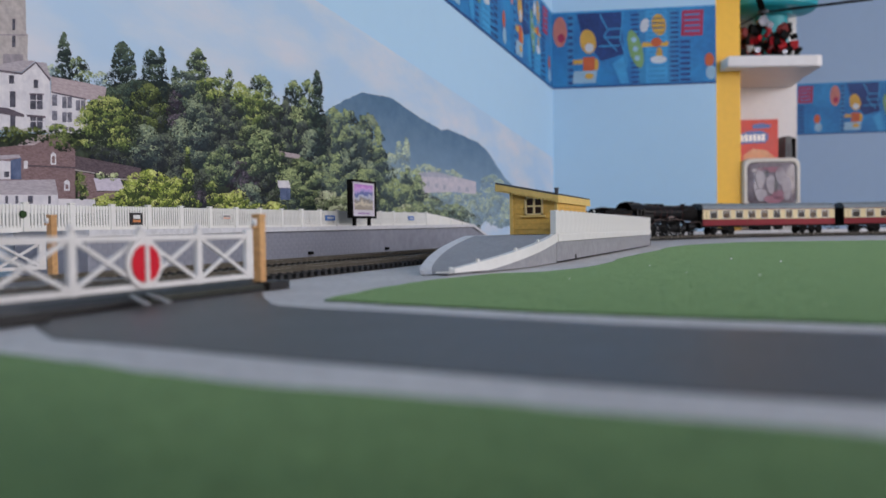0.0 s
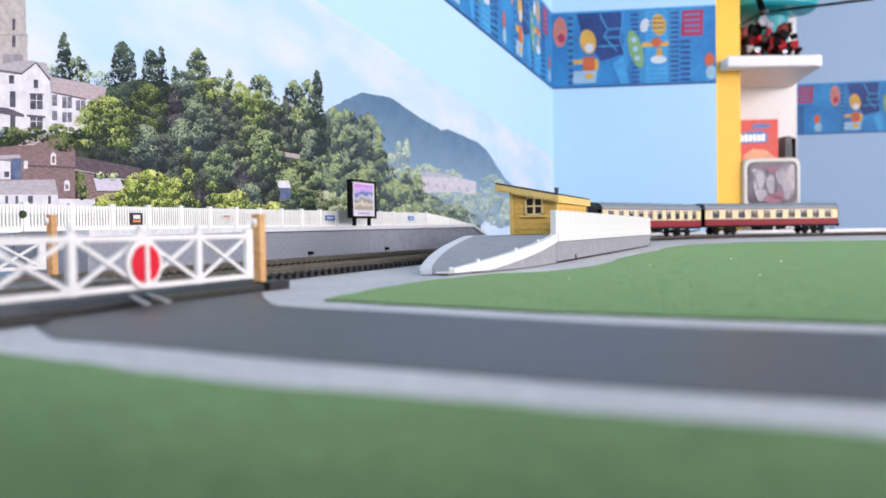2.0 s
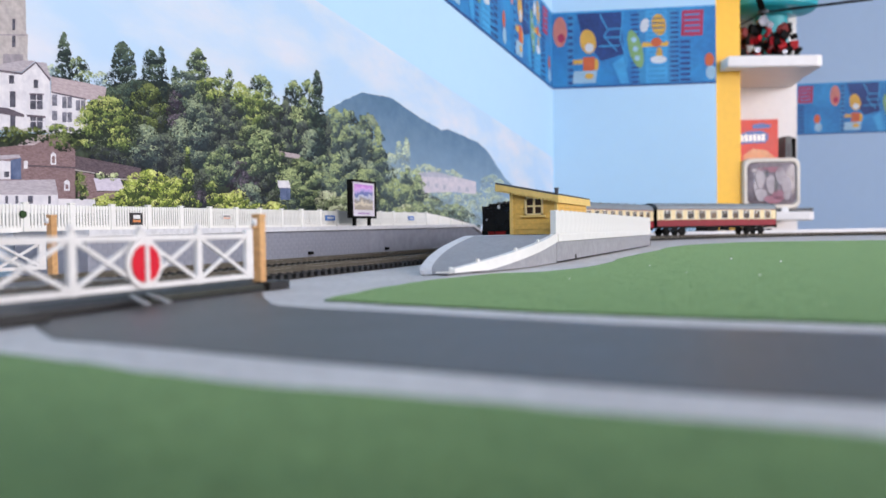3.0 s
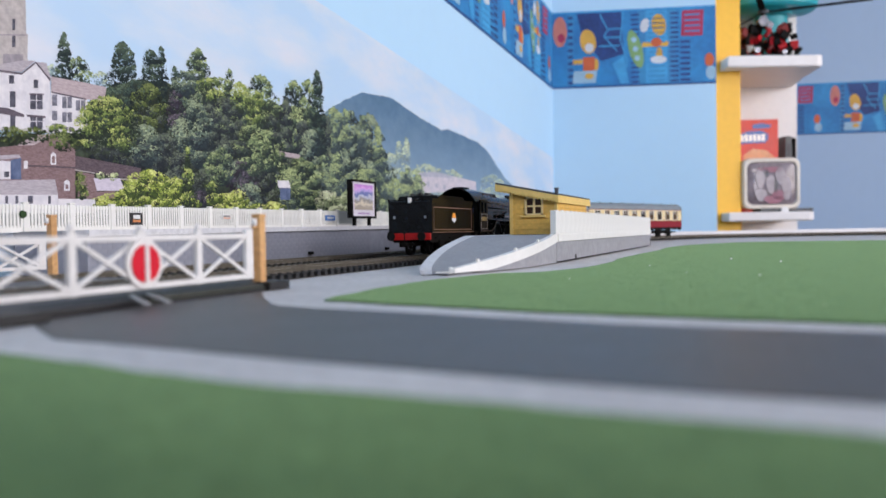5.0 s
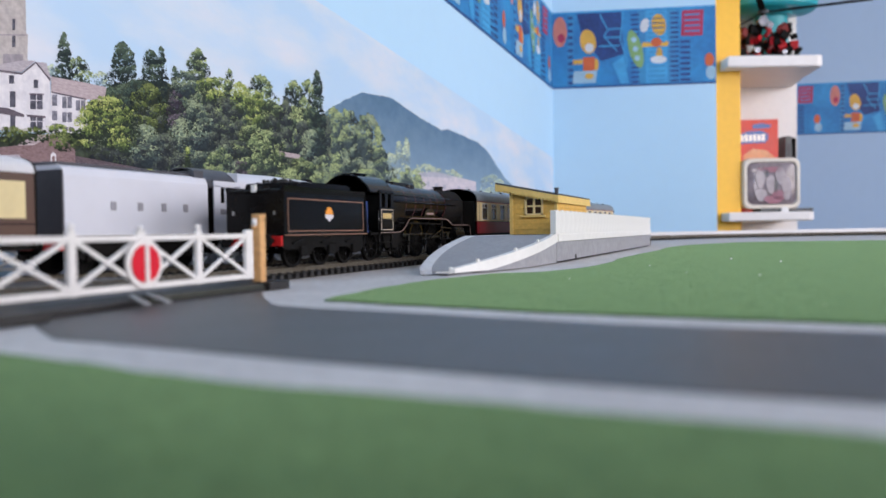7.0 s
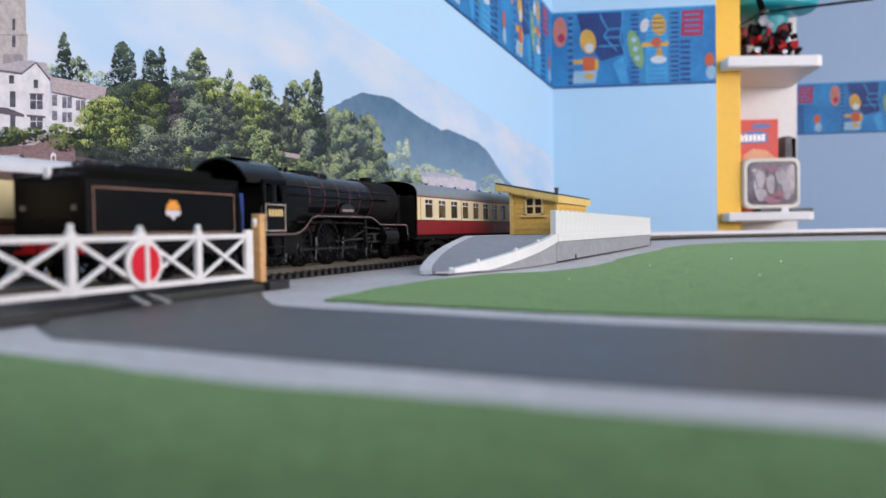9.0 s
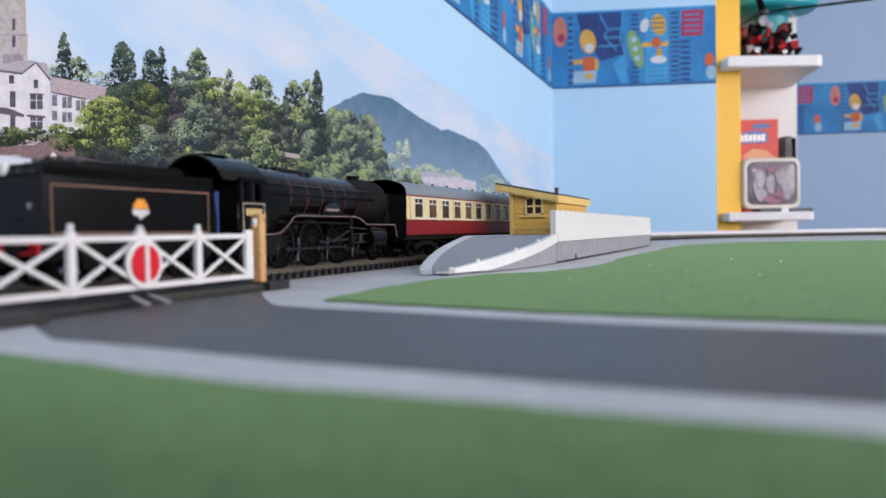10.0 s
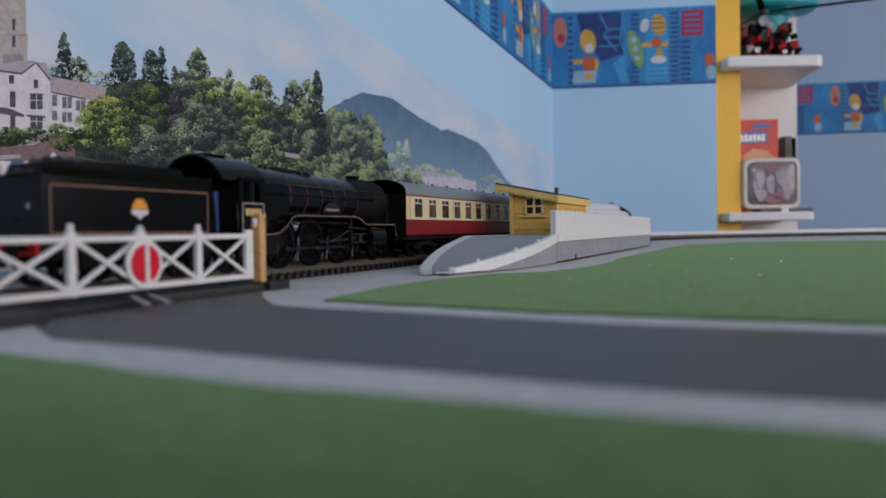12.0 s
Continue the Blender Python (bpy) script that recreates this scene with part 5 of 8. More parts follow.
def silver_locomotive(run):
    """Built with x = 0 at the nose; cab and body behind it at negative x."""
    t = thing("streamlined_locomotive", "silver-grey streamlined steam locomotive with charcoal skirts", "locomotive")
    rows = [(-0.1465, 0.0532, 0.0163, 0.0420), (-0.100, 0.0540, 0.0163, 0.0425), (-0.060, 0.0532, 0.0163, 0.0415), (-0.046, 0.0520, 0.0163, 0.0402)]
    part("casing", bm_loft(bmesh.new(), [casing_ring(x, t_, h, s, 0.0178) for x, t_, h, s in rows]), M["silver"], t, "silver-grey streamlined boiler casing")
    nose = [(-0.0459, 0.0519, 0.0162, 0.0402), (-0.030, 0.0490, 0.0162, 0.0372), (-0.0201, 0.0455, 0.0162, 0.0344), (-0.0150, 0.0428, 0.0161, 0.0320), (-0.010, 0.0390, 0.0158, 0.0285), (-0.0055, 0.0335, 0.0152, 0.0245), (-0.0022, 0.0270, 0.0143, 0.0212), (-0.0006, 0.0215, 0.0132, 0.0195)]
    part("nose", bm_loft(bmesh.new(), [casing_ring(x, t_, h, s, 0.0150) for x, t_, h, s in nose]), M["black"], t, "black wedge-shaped nose")
    for s in (-1, 1):
        # the silver side sheet sweeps round the front above the skirt
        ya, yb = sorted((s * 0.0160, s * 0.01655))
        sweep = [(-0.0470, 0.0275), (-0.0320, 0.0277), (-0.0240, 0.0280), (-0.0215, 0.0310), (-0.0225, 0.0345), (-0.0260, 0.0378), (-0.0330, 0.0398), (-0.0470, 0.0405)]
        part("side_flare", prism(sweep, along_y, ya, yb), M["silver"], t)
        sk = [(-0.141, 0.0174), (-0.122, 0.0208), (-0.100, 0.0242), (-0.078, 0.0268), (-0.055, 0.0284), (-0.030, 0.0290), (-0.010, 0.0282), (-0.002, 0.0245), (-0.0015, 0.0140), (-0.010, 0.0125), (-0.045, 0.0128), (-0.050, 0.0160), (-0.120, 0.0160), (-0.138, 0.0150)]
        ya, yb = sorted((s * 0.0167, s * 0.0173))
        part("valance", prism(sk, along_y, ya, yb), M["charcoal"], t, "charcoal side skirt over the wheels")
        line = bmesh.new()
        bm_beam(line, (-0.136, s * 0.01635, 0.0428), (-0.060, s * 0.01625, 0.0430), 0.0005, 0.0005)
        bm_beam(line, (-0.060, s * 0.01625, 0.0430), (-0.030, s * 0.01655, 0.0392), 0.0005, 0.0005)
        part("handrail", line, M["mid_grey"], t)
        ya, yb = sorted((s * 0.0163, s * 0.0169))
        nm = part("nameplate", box(-0.089, -0.072, ya, yb, 0.0344, 0.0356), M["mid_grey"], t, "thin nameplate with a small plaque below")
        part("plaque", prism([(-0.084, 0.0320), (-0.076, 0.0328), (-0.074, 0.0310), (-0.080, 0.0304)], along_y, ya, yb), M["mid_grey"], nm)
    part("chimney_top", box(-0.050, -0.043, -0.0020, 0.0020, 0.0505, 0.0545, 0.0005), M["matt_black"], t)
    # cab
    for s in (-1, 1):
        ya, yb = sorted((s * 0.0162, s * 0.0170))
        bm = bmesh.new()
        for x0, x1, z0, z1 in ((-0.1695, -0.1460, 0.0178, 0.0345), (-0.1695, -0.1640, 0.0345, 0.0440), (-0.1602, -0.1590, 0.0345, 0.0440), (-0.1515, -0.1460, 0.0345, 0.0440), (-0.1695, -0.1460, 0.0434, 0.0466)):
            bm_box(bm, x0, x1, ya, yb, z0, z1)
        side = part("cab_side", bm, M["silver"], t)
        part("window_pane", box(-0.1590, -0.1515, s * 0.0163 - 0.0002, s * 0.0163 + 0.0002, 0.0345, 0.0434), M["crest_grey"], side)
        ya, yb = sorted((s * 0.0170, s * 0.0172))
        part("number_plate_bar", box(-0.1645, -0.1500, ya, yb, 0.0282, 0.0312), M["mid_grey"], side)
    roof = []
    for x in (-0.1765, -0.1455):
        arc = [(x, 0.0174 * math.sin(math.radians(-70 + 140 * i / 12)), 0.0375 + 0.0168 * math.cos(math.radians(-70 + 140 * i / 12))) for i in range(13)]
        roof.append(arc + [(x, y * 0.965, z - 0.0008) for _, y, z in arc[::-1]])
    part("cab_roof", bm_loft(bmesh.new(), roof), M["charcoal"], t, "charcoal cab roof")
    part("cab_front", box(-0.1475, -0.1463, -0.0160, 0.0160, 0.0170, 0.0520), M["silver"], t)
    part("cab_interior", box(-0.168, -0.148, -0.0148, 0.0148, 0.0165, 0.047), M["matt_black"], t)
    part("frames", box(-0.165, -0.006, -0.0065, 0.0065, 0.0070, 0.0170), M["frame_black"], t)
    for x in (-0.022, -0.045):
        wheelset(t, x, 0.0065, 0.0012, 10, M["wheel_white"], run, half=0.0088)
    for x in (-0.0665, -0.0950, -0.1235):
        wheelset(t, x, 0.0131, 0.0016, 20, M["wheel_white"], run, half=0.0088)
    wheelset(t, -0.150, 0.0074, 0.0013, 10, M["wheel_white"], run, half=0.0088)
    for s in (-1, 1):
        rod = bmesh.new()
        bm_beam(rod, (-0.0285, 0, 0), (0.0285, 0, 0), 0.0006, 0.0011)
        for x in (-0.0285, 0, 0.0285):
            bm_cyl(rod, (x, -0.0006, 0), (x, 0.0006, 0), 0.0014, n=10)
        r = part("coupling_rod", rod, M["rod_steel"], t)
        base = Matrix.Translation((-0.0950, s * 0.0118, 0.0131))
        r.matrix_basis = base @ Matrix.Translation((0, 0, -0.0042))
        RODS.append((r, 0.0042, 0.0131, run, base))
        part("cylinder", cyl((-0.044, s * 0.0142, 0.0130), (-0.028, s * 0.0142, 0.0130), 0.0036, n=14), M["frame_black"], t)
    buffers(t, -0.0012, 1)
    part("coupling_hook", box(-0.002, 0.004, -0.001, 0.001, 0.0080, 0.0095), M["frame_black"], t)
    return t


def silver_tender(run):
    """x = 0 at the tender's front."""
    t = thing("tender", "silver-grey streamlined tender with plain grey lettering bars", "tender")
    L = 0.0985
    prof = [(-0.0166, 0.0170), (-0.0166, 0.0440), (-0.0150, 0.0474), (-0.0120, 0.0484), (0.0120, 0.0484), (0.0150, 0.0474), (0.0166, 0.0440), (0.0166, 0.0170)]
    part("body", bm_loft(bmesh.new(), [[(x, y, z) for y, z in prof] for x in (-L, -0.004)], smooth=False), M["silver"], t)
    part("top_plate", box(-L + 0.001, -0.006, -0.0112, 0.0112, 0.0482, 0.0500, 0.0005), M["charcoal"], t)
    part("front_screen", prism([(-0.0150, 0.0440), (0.0150, 0.0440), (0.0140, 0.0515), (-0.0140, 0.0515)], along_x, -0.012, -0.0045), M["charcoal"], t)
    for s in (-1, 1):
        ya, yb = sorted((s * 0.0166, s * 0.0168))
        for x in (-0.0710, -0.0540, -0.0380, -0.0220):
            part("lettering_bar", box(x - 0.0017, x + 0.0017, ya, yb, 0.0290, 0.0330), M["mid_grey"], t)
        part("bottom_band", box(-L, -0.004, min(ya, s * 0.0168), max(yb, s * 0.0168) + 0.0001, 0.0160, 0.0178), M["charcoal"], t)
        fr = part("frame", prism([(-L + 0.002, 0.0168), (-0.005, 0.0168), (-0.005, 0.0080), (-0.016, 0.0062), (-L + 0.014, 0.0062), (-L + 0.002, 0.0090)], along_y, s * 0.0138 - 0.0005, s * 0.0138 + 0.0005), M["frame_black"], t)
        for x in (-0.016, -0.0375, -0.0590, -0.0835):
            part("axlebox", box(x - 0.0024, x + 0.0024, s * 0.0149 - 0.0008, s * 0.0149 + 0.0008, 0.0058, 0.0104, 0.0004), M["frame_black"], fr)
    part("rear_plate", box(-L - 0.0008, -L, -0.0163, 0.0163, 0.0172, 0.0462, 0.0002), M["charcoal"], t, "charcoal rear plate")
    part("corridor_window", cyl((-L - 0.0012, 0.010, 0.0440), (-L - 0.0006, 0.010, 0.0440), 0.0018, n=14), M["dark_glass"], t)
    for x in (-0.016, -0.0375, -0.0590, -0.0835):
        wheelset(t, x, 0.0082, 0.0014, 0, M["frame_black"], run)
    part("buffer_beam", box(-L - 0.0020, -L, -0.0160, 0.0160, 0.0112, 0.0160, 0.0002), M["red_dark"], t)
    part("drawbar", box(-0.006, 0.012, -0.002, 0.002, 0.0085, 0.0100), M["frame_black"], t)
    coupling(t, -L - 0.005)
    return t


# -- coaches --
def bogie(t, x, run):
    b = part("bogie", box(x - 0.0175, x + 0.0175, -0.004, 0.004, 0.0072, 0.0110), M["frame_black"], t)
    for s in (-1, 1):
        part("bogie_side", prism([(x - 0.0205, 0.0085), (x - 0.0205, 0.0064), (x - 0.0165, 0.0050), (x - 0.0115, 0.0060), (x - 0.006, 0.0078), (x + 0.006, 0.0078), (x + 0.0115, 0.0060), (x + 0.0165, 0.0050), (x + 0.0205, 0.0064), (x + 0.0205, 0.0085), (x + 0.008, 0.0108), (x - 0.008, 0.0108)],
                                 along_y, s * 0.0125 - 0.0008, s * 0.0125 + 0.0008), M["frame_black"], b)
    for d in (-0.0165, 0.0165):
        wheelset(t, x + d, 0.0066, 0.0013, 0, M["frame_black"], run)


def coach(name, L, run, upper, lower, roof_material, windows, split, zw0, zw1, label, category, pane, frame_material, bar=True, roof_top=0.0482, doors=(), eave=0.0408):
    """A bogie coach centred on x = 0: two-colour sides with real window openings, arched roof, gangways and bogies."""
    t = thing(name, label, category)
    H = L / 2
    half = 0.0176
    floor = 0.0150
    for s in (-1, 1):
        ya, yb = sorted((s * half, s * (half - 0.0010)))
        part("lower_side", box(-H, H, ya, yb, floor, split), lower, t)
        bm = bmesh.new()
        bm_box(bm, -H, H, ya, yb, split, zw0)
        bm_box(bm, -H, H, ya, yb, zw1, eave)
        cuts = sorted(windows)
        x = -H
        for a, b in cuts:
            bm_box(bm, x, a, ya, yb, zw0, zw1)
            x = b
        bm_box(bm, x, H, ya, yb, zw0, zw1)
        up = part("upper_side", bm, upper, t)
        for i, (a, b) in enumerate(cuts):
            p = part("window", box(a, b, s * (half - 0.0008) - 0.0002, s * (half - 0.0008) + 0.0002, zw0, zw1), pane[i % len(pane)], t)
            if frame_material:
                for x0, x1, z0, z1 in ((a - 0.0004, a + 0.0004, zw0 - 0.0003, zw1 + 0.0003), (b - 0.0004, b + 0.0004, zw0 - 0.0003, zw1 + 0.0003), (a, b, zw1 - 0.0004, zw1 + 0.0003), (a, b, zw0 - 0.0003, zw0 + 0.0003)):
                    part("window_frame", box(x0, x1, min(s * half, s * (half + 0.0002)), max(s * half, s * (half + 0.0002)), z0, z1), frame_material, p)
                if bar and b - a > 0.007:
                    part("vent_bar", box(a, b, s * (half - 0.0003) - 0.0002, s * (half - 0.0003) + 0.0002, zw1 - 0.0036, zw1 - 0.0030), frame_material, p)
                    part("vent_bar", box((a + b) / 2 - 0.0003, (a + b) / 2 + 0.0003, s * (half - 0.0003) - 0.0002, s * (half - 0.0003) + 0.0002, zw1 - 0.0030, zw1), frame_material, p)
        for d in doors:
            part("door_seam", box(d - 0.00025, d + 0.00025, min(s * half, s * (half + 0.0001)), max(s * half, s * (half + 0.0001)), floor + 0.001, eave - 0.001), M["umber"], t)
        part("waist_lining", box(-H, H, min(s * half, s * (half + 0.0001)), max(s * half, s * (half + 0.0001)), split - 0.0002, split + 0.0003), M["frame_black"], t)
        part("cantrail_line", box(-H, H, min(s * half, s * (half + 0.00012)), max(s * half, s * (half + 0.00012)), eave - 0.0011, eave - 0.0004), lower, t)
        part("solebar", box(-H + 0.001, H - 0.001, s * 0.0148 - 0.0006, s * 0.0148 + 0.0006, 0.0118, floor), M["frame_black"], t)
    arc = []
    n = 16
    for i in range(n + 1):
        a = math.pi * i / n
        arc.append(((half + 0.0002) * math.cos(a), eave + (roof_top - eave) * math.sin(a) ** 0.75))
    rings = []
    for x, k in ((-H, 0.96), (-H + 0.004, 1.0), (H - 0.004, 1.0), (H, 0.96)):
        rings.append([(x, y, eave + (z - eave) * k) for y, z in arc] + [(x, -half, eave - 0.0004), (x, half, eave - 0.0004)])
    rf = part("roof", bm_loft(bmesh.new(), rings), roof_material, t)
    for i in range(9):
        x = -H + L * (i + 0.5) / 9
        for y in (-0.0065, 0.0065):
            zr = eave + (roof_top - eave) * math.sin(math.acos(y / half)) ** 0.75
            part("roof_vent", bm_cyl(bmesh.new(), (x, y, zr - 0.0008), (x, y, zr + 0.0009), 0.0013, 0.0008, 10), M["frame_black"], rf)
    for s in (-1, 1):
        part("end_wall", prism([(-half, floor - 0.002), (half, floor - 0.002), *arc], along_x, *sorted((s * H, s * (H - 0.0012)))), M["frame_black"], t)
        part("gangway", box(*sorted((s * H, s * (H + 0.0045))), -0.0062, 0.0062, 0.0130, 0.0415, 0.0004), M["matt_black"], t)
        buffers(t, s * H, s, z=0.0134, y=0.0112)
        bogie(t, s * (H - 0.043), run)
        coupling(t, s * (H + 0.003), 0.0075)
    part("underframe", box(-H + 0.003, H - 0.003, -0.0130, 0.0130, 0.0125, floor), M["frame_black"], t)
    part("floor_pan", box(-H + 0.002, H - 0.002, -0.0164, 0.0164, floor, floor + 0.001), M["matt_black"], t)
    part("inner_partition", box(-H + 0.002, H - 0.002, -0.0010, 0.0010, floor + 0.001, eave), M["umber"], t)
    part("battery_box", box(-0.020, 0.004, -0.0128, 0.0128, 0.0062, 0.0122, 0.0004), M["frame_black"], t)
    part("dynamo", box(0.016, 0.030, -0.0105, -0.0030, 0.0070, 0.0122, 0.0004), M["frame_black"], t)
    for s in (-1, 1):
        part("truss_bar", bm_beam(bm_beam(bmesh.new(), (-0.075, s * 0.0132, 0.0120), (-0.035, s * 0.0132, 0.0072), 0.0006, 0.0008), (-0.035, s * 0.0132, 0.0072), (0.035, s * 0.0132, 0.0072), 0.0006, 0.0008), M["frame_black"], t)
        part("truss_bar", beam((0.035, s * 0.0132, 0.0072), (0.075, s * 0.0132, 0.0120), 0.0006, 0.0008), M["frame_black"], t)
    return t


def window_row(L, margin, wide, pitch):
    n = int((L - 2 * margin + pitch - wide) // pitch)
    x0 = -((n - 1) * pitch + wide) / 2
    return [(x0 + i * pitch, x0 + i * pitch + wide) for i in range(n)]


# ---- printed backdrop on the wall: a flat photographic sheet, built flat ----
def print_mat(name, dark, light, scale, island=0.0, mid=None, stretch=1.0, lo=0.35, hi=0.65):
    """Printed ink: a mottled range of tones from dark to light."""
    m = bpy.data.materials.new(name)
    m.use_nodes = True
    nt = m.node_tree
    b = nt.nodes["Principled BSDF"]
    b.inputs["Roughness"].default_value = 0.6
    b.inputs["Specular IOR Level"].default_value = 0.25
    tc = nt.nodes.new("ShaderNodeTexCoord")
    mp = nt.nodes.new("ShaderNodeMapping")
    mp.inputs["Scale"].default_value = (1.0, stretch, 1.0)
    nt.links.new(tc.outputs["Object"], mp.inputs[0])
    n = nt.nodes.new("ShaderNodeTexNoise")
    n.inputs["Scale"].default_value, n.inputs["Detail"].default_value, n.inputs["Roughness"].default_value = scale, 6, 0.65
    nt.links.new(mp.outputs[0], n.inputs["Vector"])
    val = n.outputs[0]
    if island:
        g = nt.nodes.new("ShaderNodeNewGeometry")
        ma = nt.nodes.new("ShaderNodeMath")
        ma.operation = "MULTIPLY_ADD"
        ma.inputs[1].default_value, ma.inputs[2].default_value = island, -island / 2
        nt.links.new(g.outputs["Random Per Island"], ma.inputs[0])
        ad = nt.nodes.new("ShaderNodeMath")
        nt.links.new(val, ad.inputs[0])
        nt.links.new(ma.outputs[0], ad.inputs[1])
        val = ad.outputs[0]
    r = nt.nodes.new("ShaderNodeValToRGB")
    e = r.color_ramp.elements
    e[0].position, e[0].color = lo, (*dark, 1)
    e[1].position, e[1].color = hi, (*light, 1)
    if mid:
        k = e.new((lo + hi) / 2)
        k.color = (*mid, 1)
    nt.links.new(val, r.inputs[0])
    nt.links.new(r.outputs[0], b.inputs["Base Color"])
    return m


def mountain_print():
    """A blue ridge, deep at the crest and paler towards its misty foot."""
    m = print_mat("printed_mountain", (0.070, 0.150, 0.255), (0.110, 0.200, 0.310), 26, stretch=1.6)
    nt = m.node_tree
    b = nt.nodes["Principled BSDF"]
    tone = b.inputs["Base Color"].links[0].from_socket
    tc = nt.nodes.new("ShaderNodeTexCoord")
    sep = nt.nodes.new("ShaderNodeSeparateXYZ")
    nt.links.new(tc.outputs["Object"], sep.inputs[0])
    foot = nt.nodes.new("ShaderNodeMapRange")
    foot.inputs["From Min"].default_value, foot.inputs["From Max"].default_value = 0.19, 0.06
    foot.inputs["To Max"].default_value = 0.75
    nt.links.new(sep.outputs["Y"], foot.inputs[0])
    mix = nt.nodes.new("ShaderNodeMixRGB")
    mix.inputs[2].default_value = (0.30, 0.43, 0.56, 1)
    nt.links.new(foot.outputs[0], mix.inputs[0])
    nt.links.new(tone, mix.inputs[1])
    nt.links.new(mix.outputs[0], b.inputs["Base Color"])
    return m


def sky_print():
    m = bpy.data.materials.new("printed_sky")
    m.use_nodes = True
    nt = m.node_tree
    b = nt.nodes["Principled BSDF"]
    b.inputs["Roughness"].default_value = 0.6
    tc = nt.nodes.new("ShaderNodeTexCoord")
    mp = nt.nodes.new("ShaderNodeMapping")
    mp.inputs["Scale"].default_value = (4.0, 11.0, 1.0)
    mp.inputs["Rotation"].default_value = (0, 0, radians(-18))
    nt.links.new(tc.outputs["Object"], mp.inputs[0])
    n = nt.nodes.new("ShaderNodeTexNoise")
    n.inputs["Scale"].default_value, n.inputs["Detail"].default_value, n.inputs["Roughness"].default_value = 1.3, 7, 0.55
    nt.links.new(mp.outputs[0], n.inputs["Vector"])
    r = nt.nodes.new("ShaderNodeValToRGB")
    e = r.color_ramp.elements
    e[0].position, e[0].color = 0.40, (0.46, 0.64, 0.84, 1)
    e[1].position, e[1].color = 0.66, (0.68, 0.71, 0.79, 1)
    k = e.new(0.52)
    k.color = (0.56, 0.68, 0.82, 1)
    nt.links.new(n.outputs[0], r.inputs[0])
    nt.links.new(r.outputs[0], b.inputs["Base Color"])
    return m


ang = math.atan2(WALL_DIR.y, WALL_DIR.x)
BACK_M = Matrix.Translation(WALL0 + Vector((WALL_DIR.y, -WALL_DIR.x, 0)) * 0.0006) @ Matrix.Rotation(ang, 4, "Z") @ Matrix.Rotation(math.pi / 2, 4, "X")
backdrop = thing("scenic_backdrop", "printed landscape backdrop of a wooded hillside town pasted on the wall", "backdrop", BACK_M)
INK = {
    "hill": print_mat("printed_hillside", (0.010, 0.016, 0.014), (0.050, 0.070, 0.042), 150),
    "mount": mountain_print(),
    "stone": print_mat("printed_stone", (0.36, 0.33, 0.33), (0.52, 0.48, 0.47), 200),
    "stone_dark": print_mat("printed_dark_stone", (0.24, 0.22, 0.25), (0.36, 0.33, 0.36), 200),
    "white": print_mat("printed_white_wall", (0.60, 0.59, 0.64), (0.76, 0.74, 0.77), 160),
    "slate": print_mat("printed_slate_roof", (0.34, 0.31, 0.35), (0.50, 0.46, 0.50), 300, stretch=4),
    "slate_dark": print_mat("printed_dark_slate", (0.07, 0.06, 0.08), (0.16, 0.13, 0.16), 300, stretch=4),
    "roof_pink": print_mat("printed_tiled_roof", (0.36, 0.29, 0.31), (0.52, 0.44, 0.46), 300, stretch=3),
    "roof_pale": print_mat("printed_pale_roof", (0.52, 0.48, 0.58), (0.66, 0.61, 0.70), 260, stretch=3),
    "brick": print_mat("printed_brick", (0.150, 0.092, 0.098), (0.290, 0.200, 0.205), 500, stretch=3),
    "wall": print_mat("printed_garden_wall", (0.060, 0.042, 0.055), (0.150, 0.115, 0.130), 400, stretch=3),
    "pane": print_mat("printed_window", (0.03, 0.03, 0.045), (0.12, 0.12, 0.16), 300),
    "pane_light": print_mat("printed_pale_window", (0.09, 0.09, 0.12), (0.26, 0.26, 0.32), 300),
    "pink": print_mat("printed_far_houses", (0.46, 0.45, 0.52), (0.64, 0.58, 0.63), 120),
    "pink_dark": print_mat("printed_far_roofs", (0.34, 0.36, 0.44), (0.46, 0.46, 0.54), 120),
    "blue": print_mat("printed_blue_door", (0.06, 0.09, 0.18), (0.14, 0.18, 0.30), 200),
}


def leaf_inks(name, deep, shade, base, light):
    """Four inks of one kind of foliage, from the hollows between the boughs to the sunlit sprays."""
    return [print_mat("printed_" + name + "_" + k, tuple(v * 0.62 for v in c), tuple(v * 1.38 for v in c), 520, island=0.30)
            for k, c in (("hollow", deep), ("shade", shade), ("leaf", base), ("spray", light))]


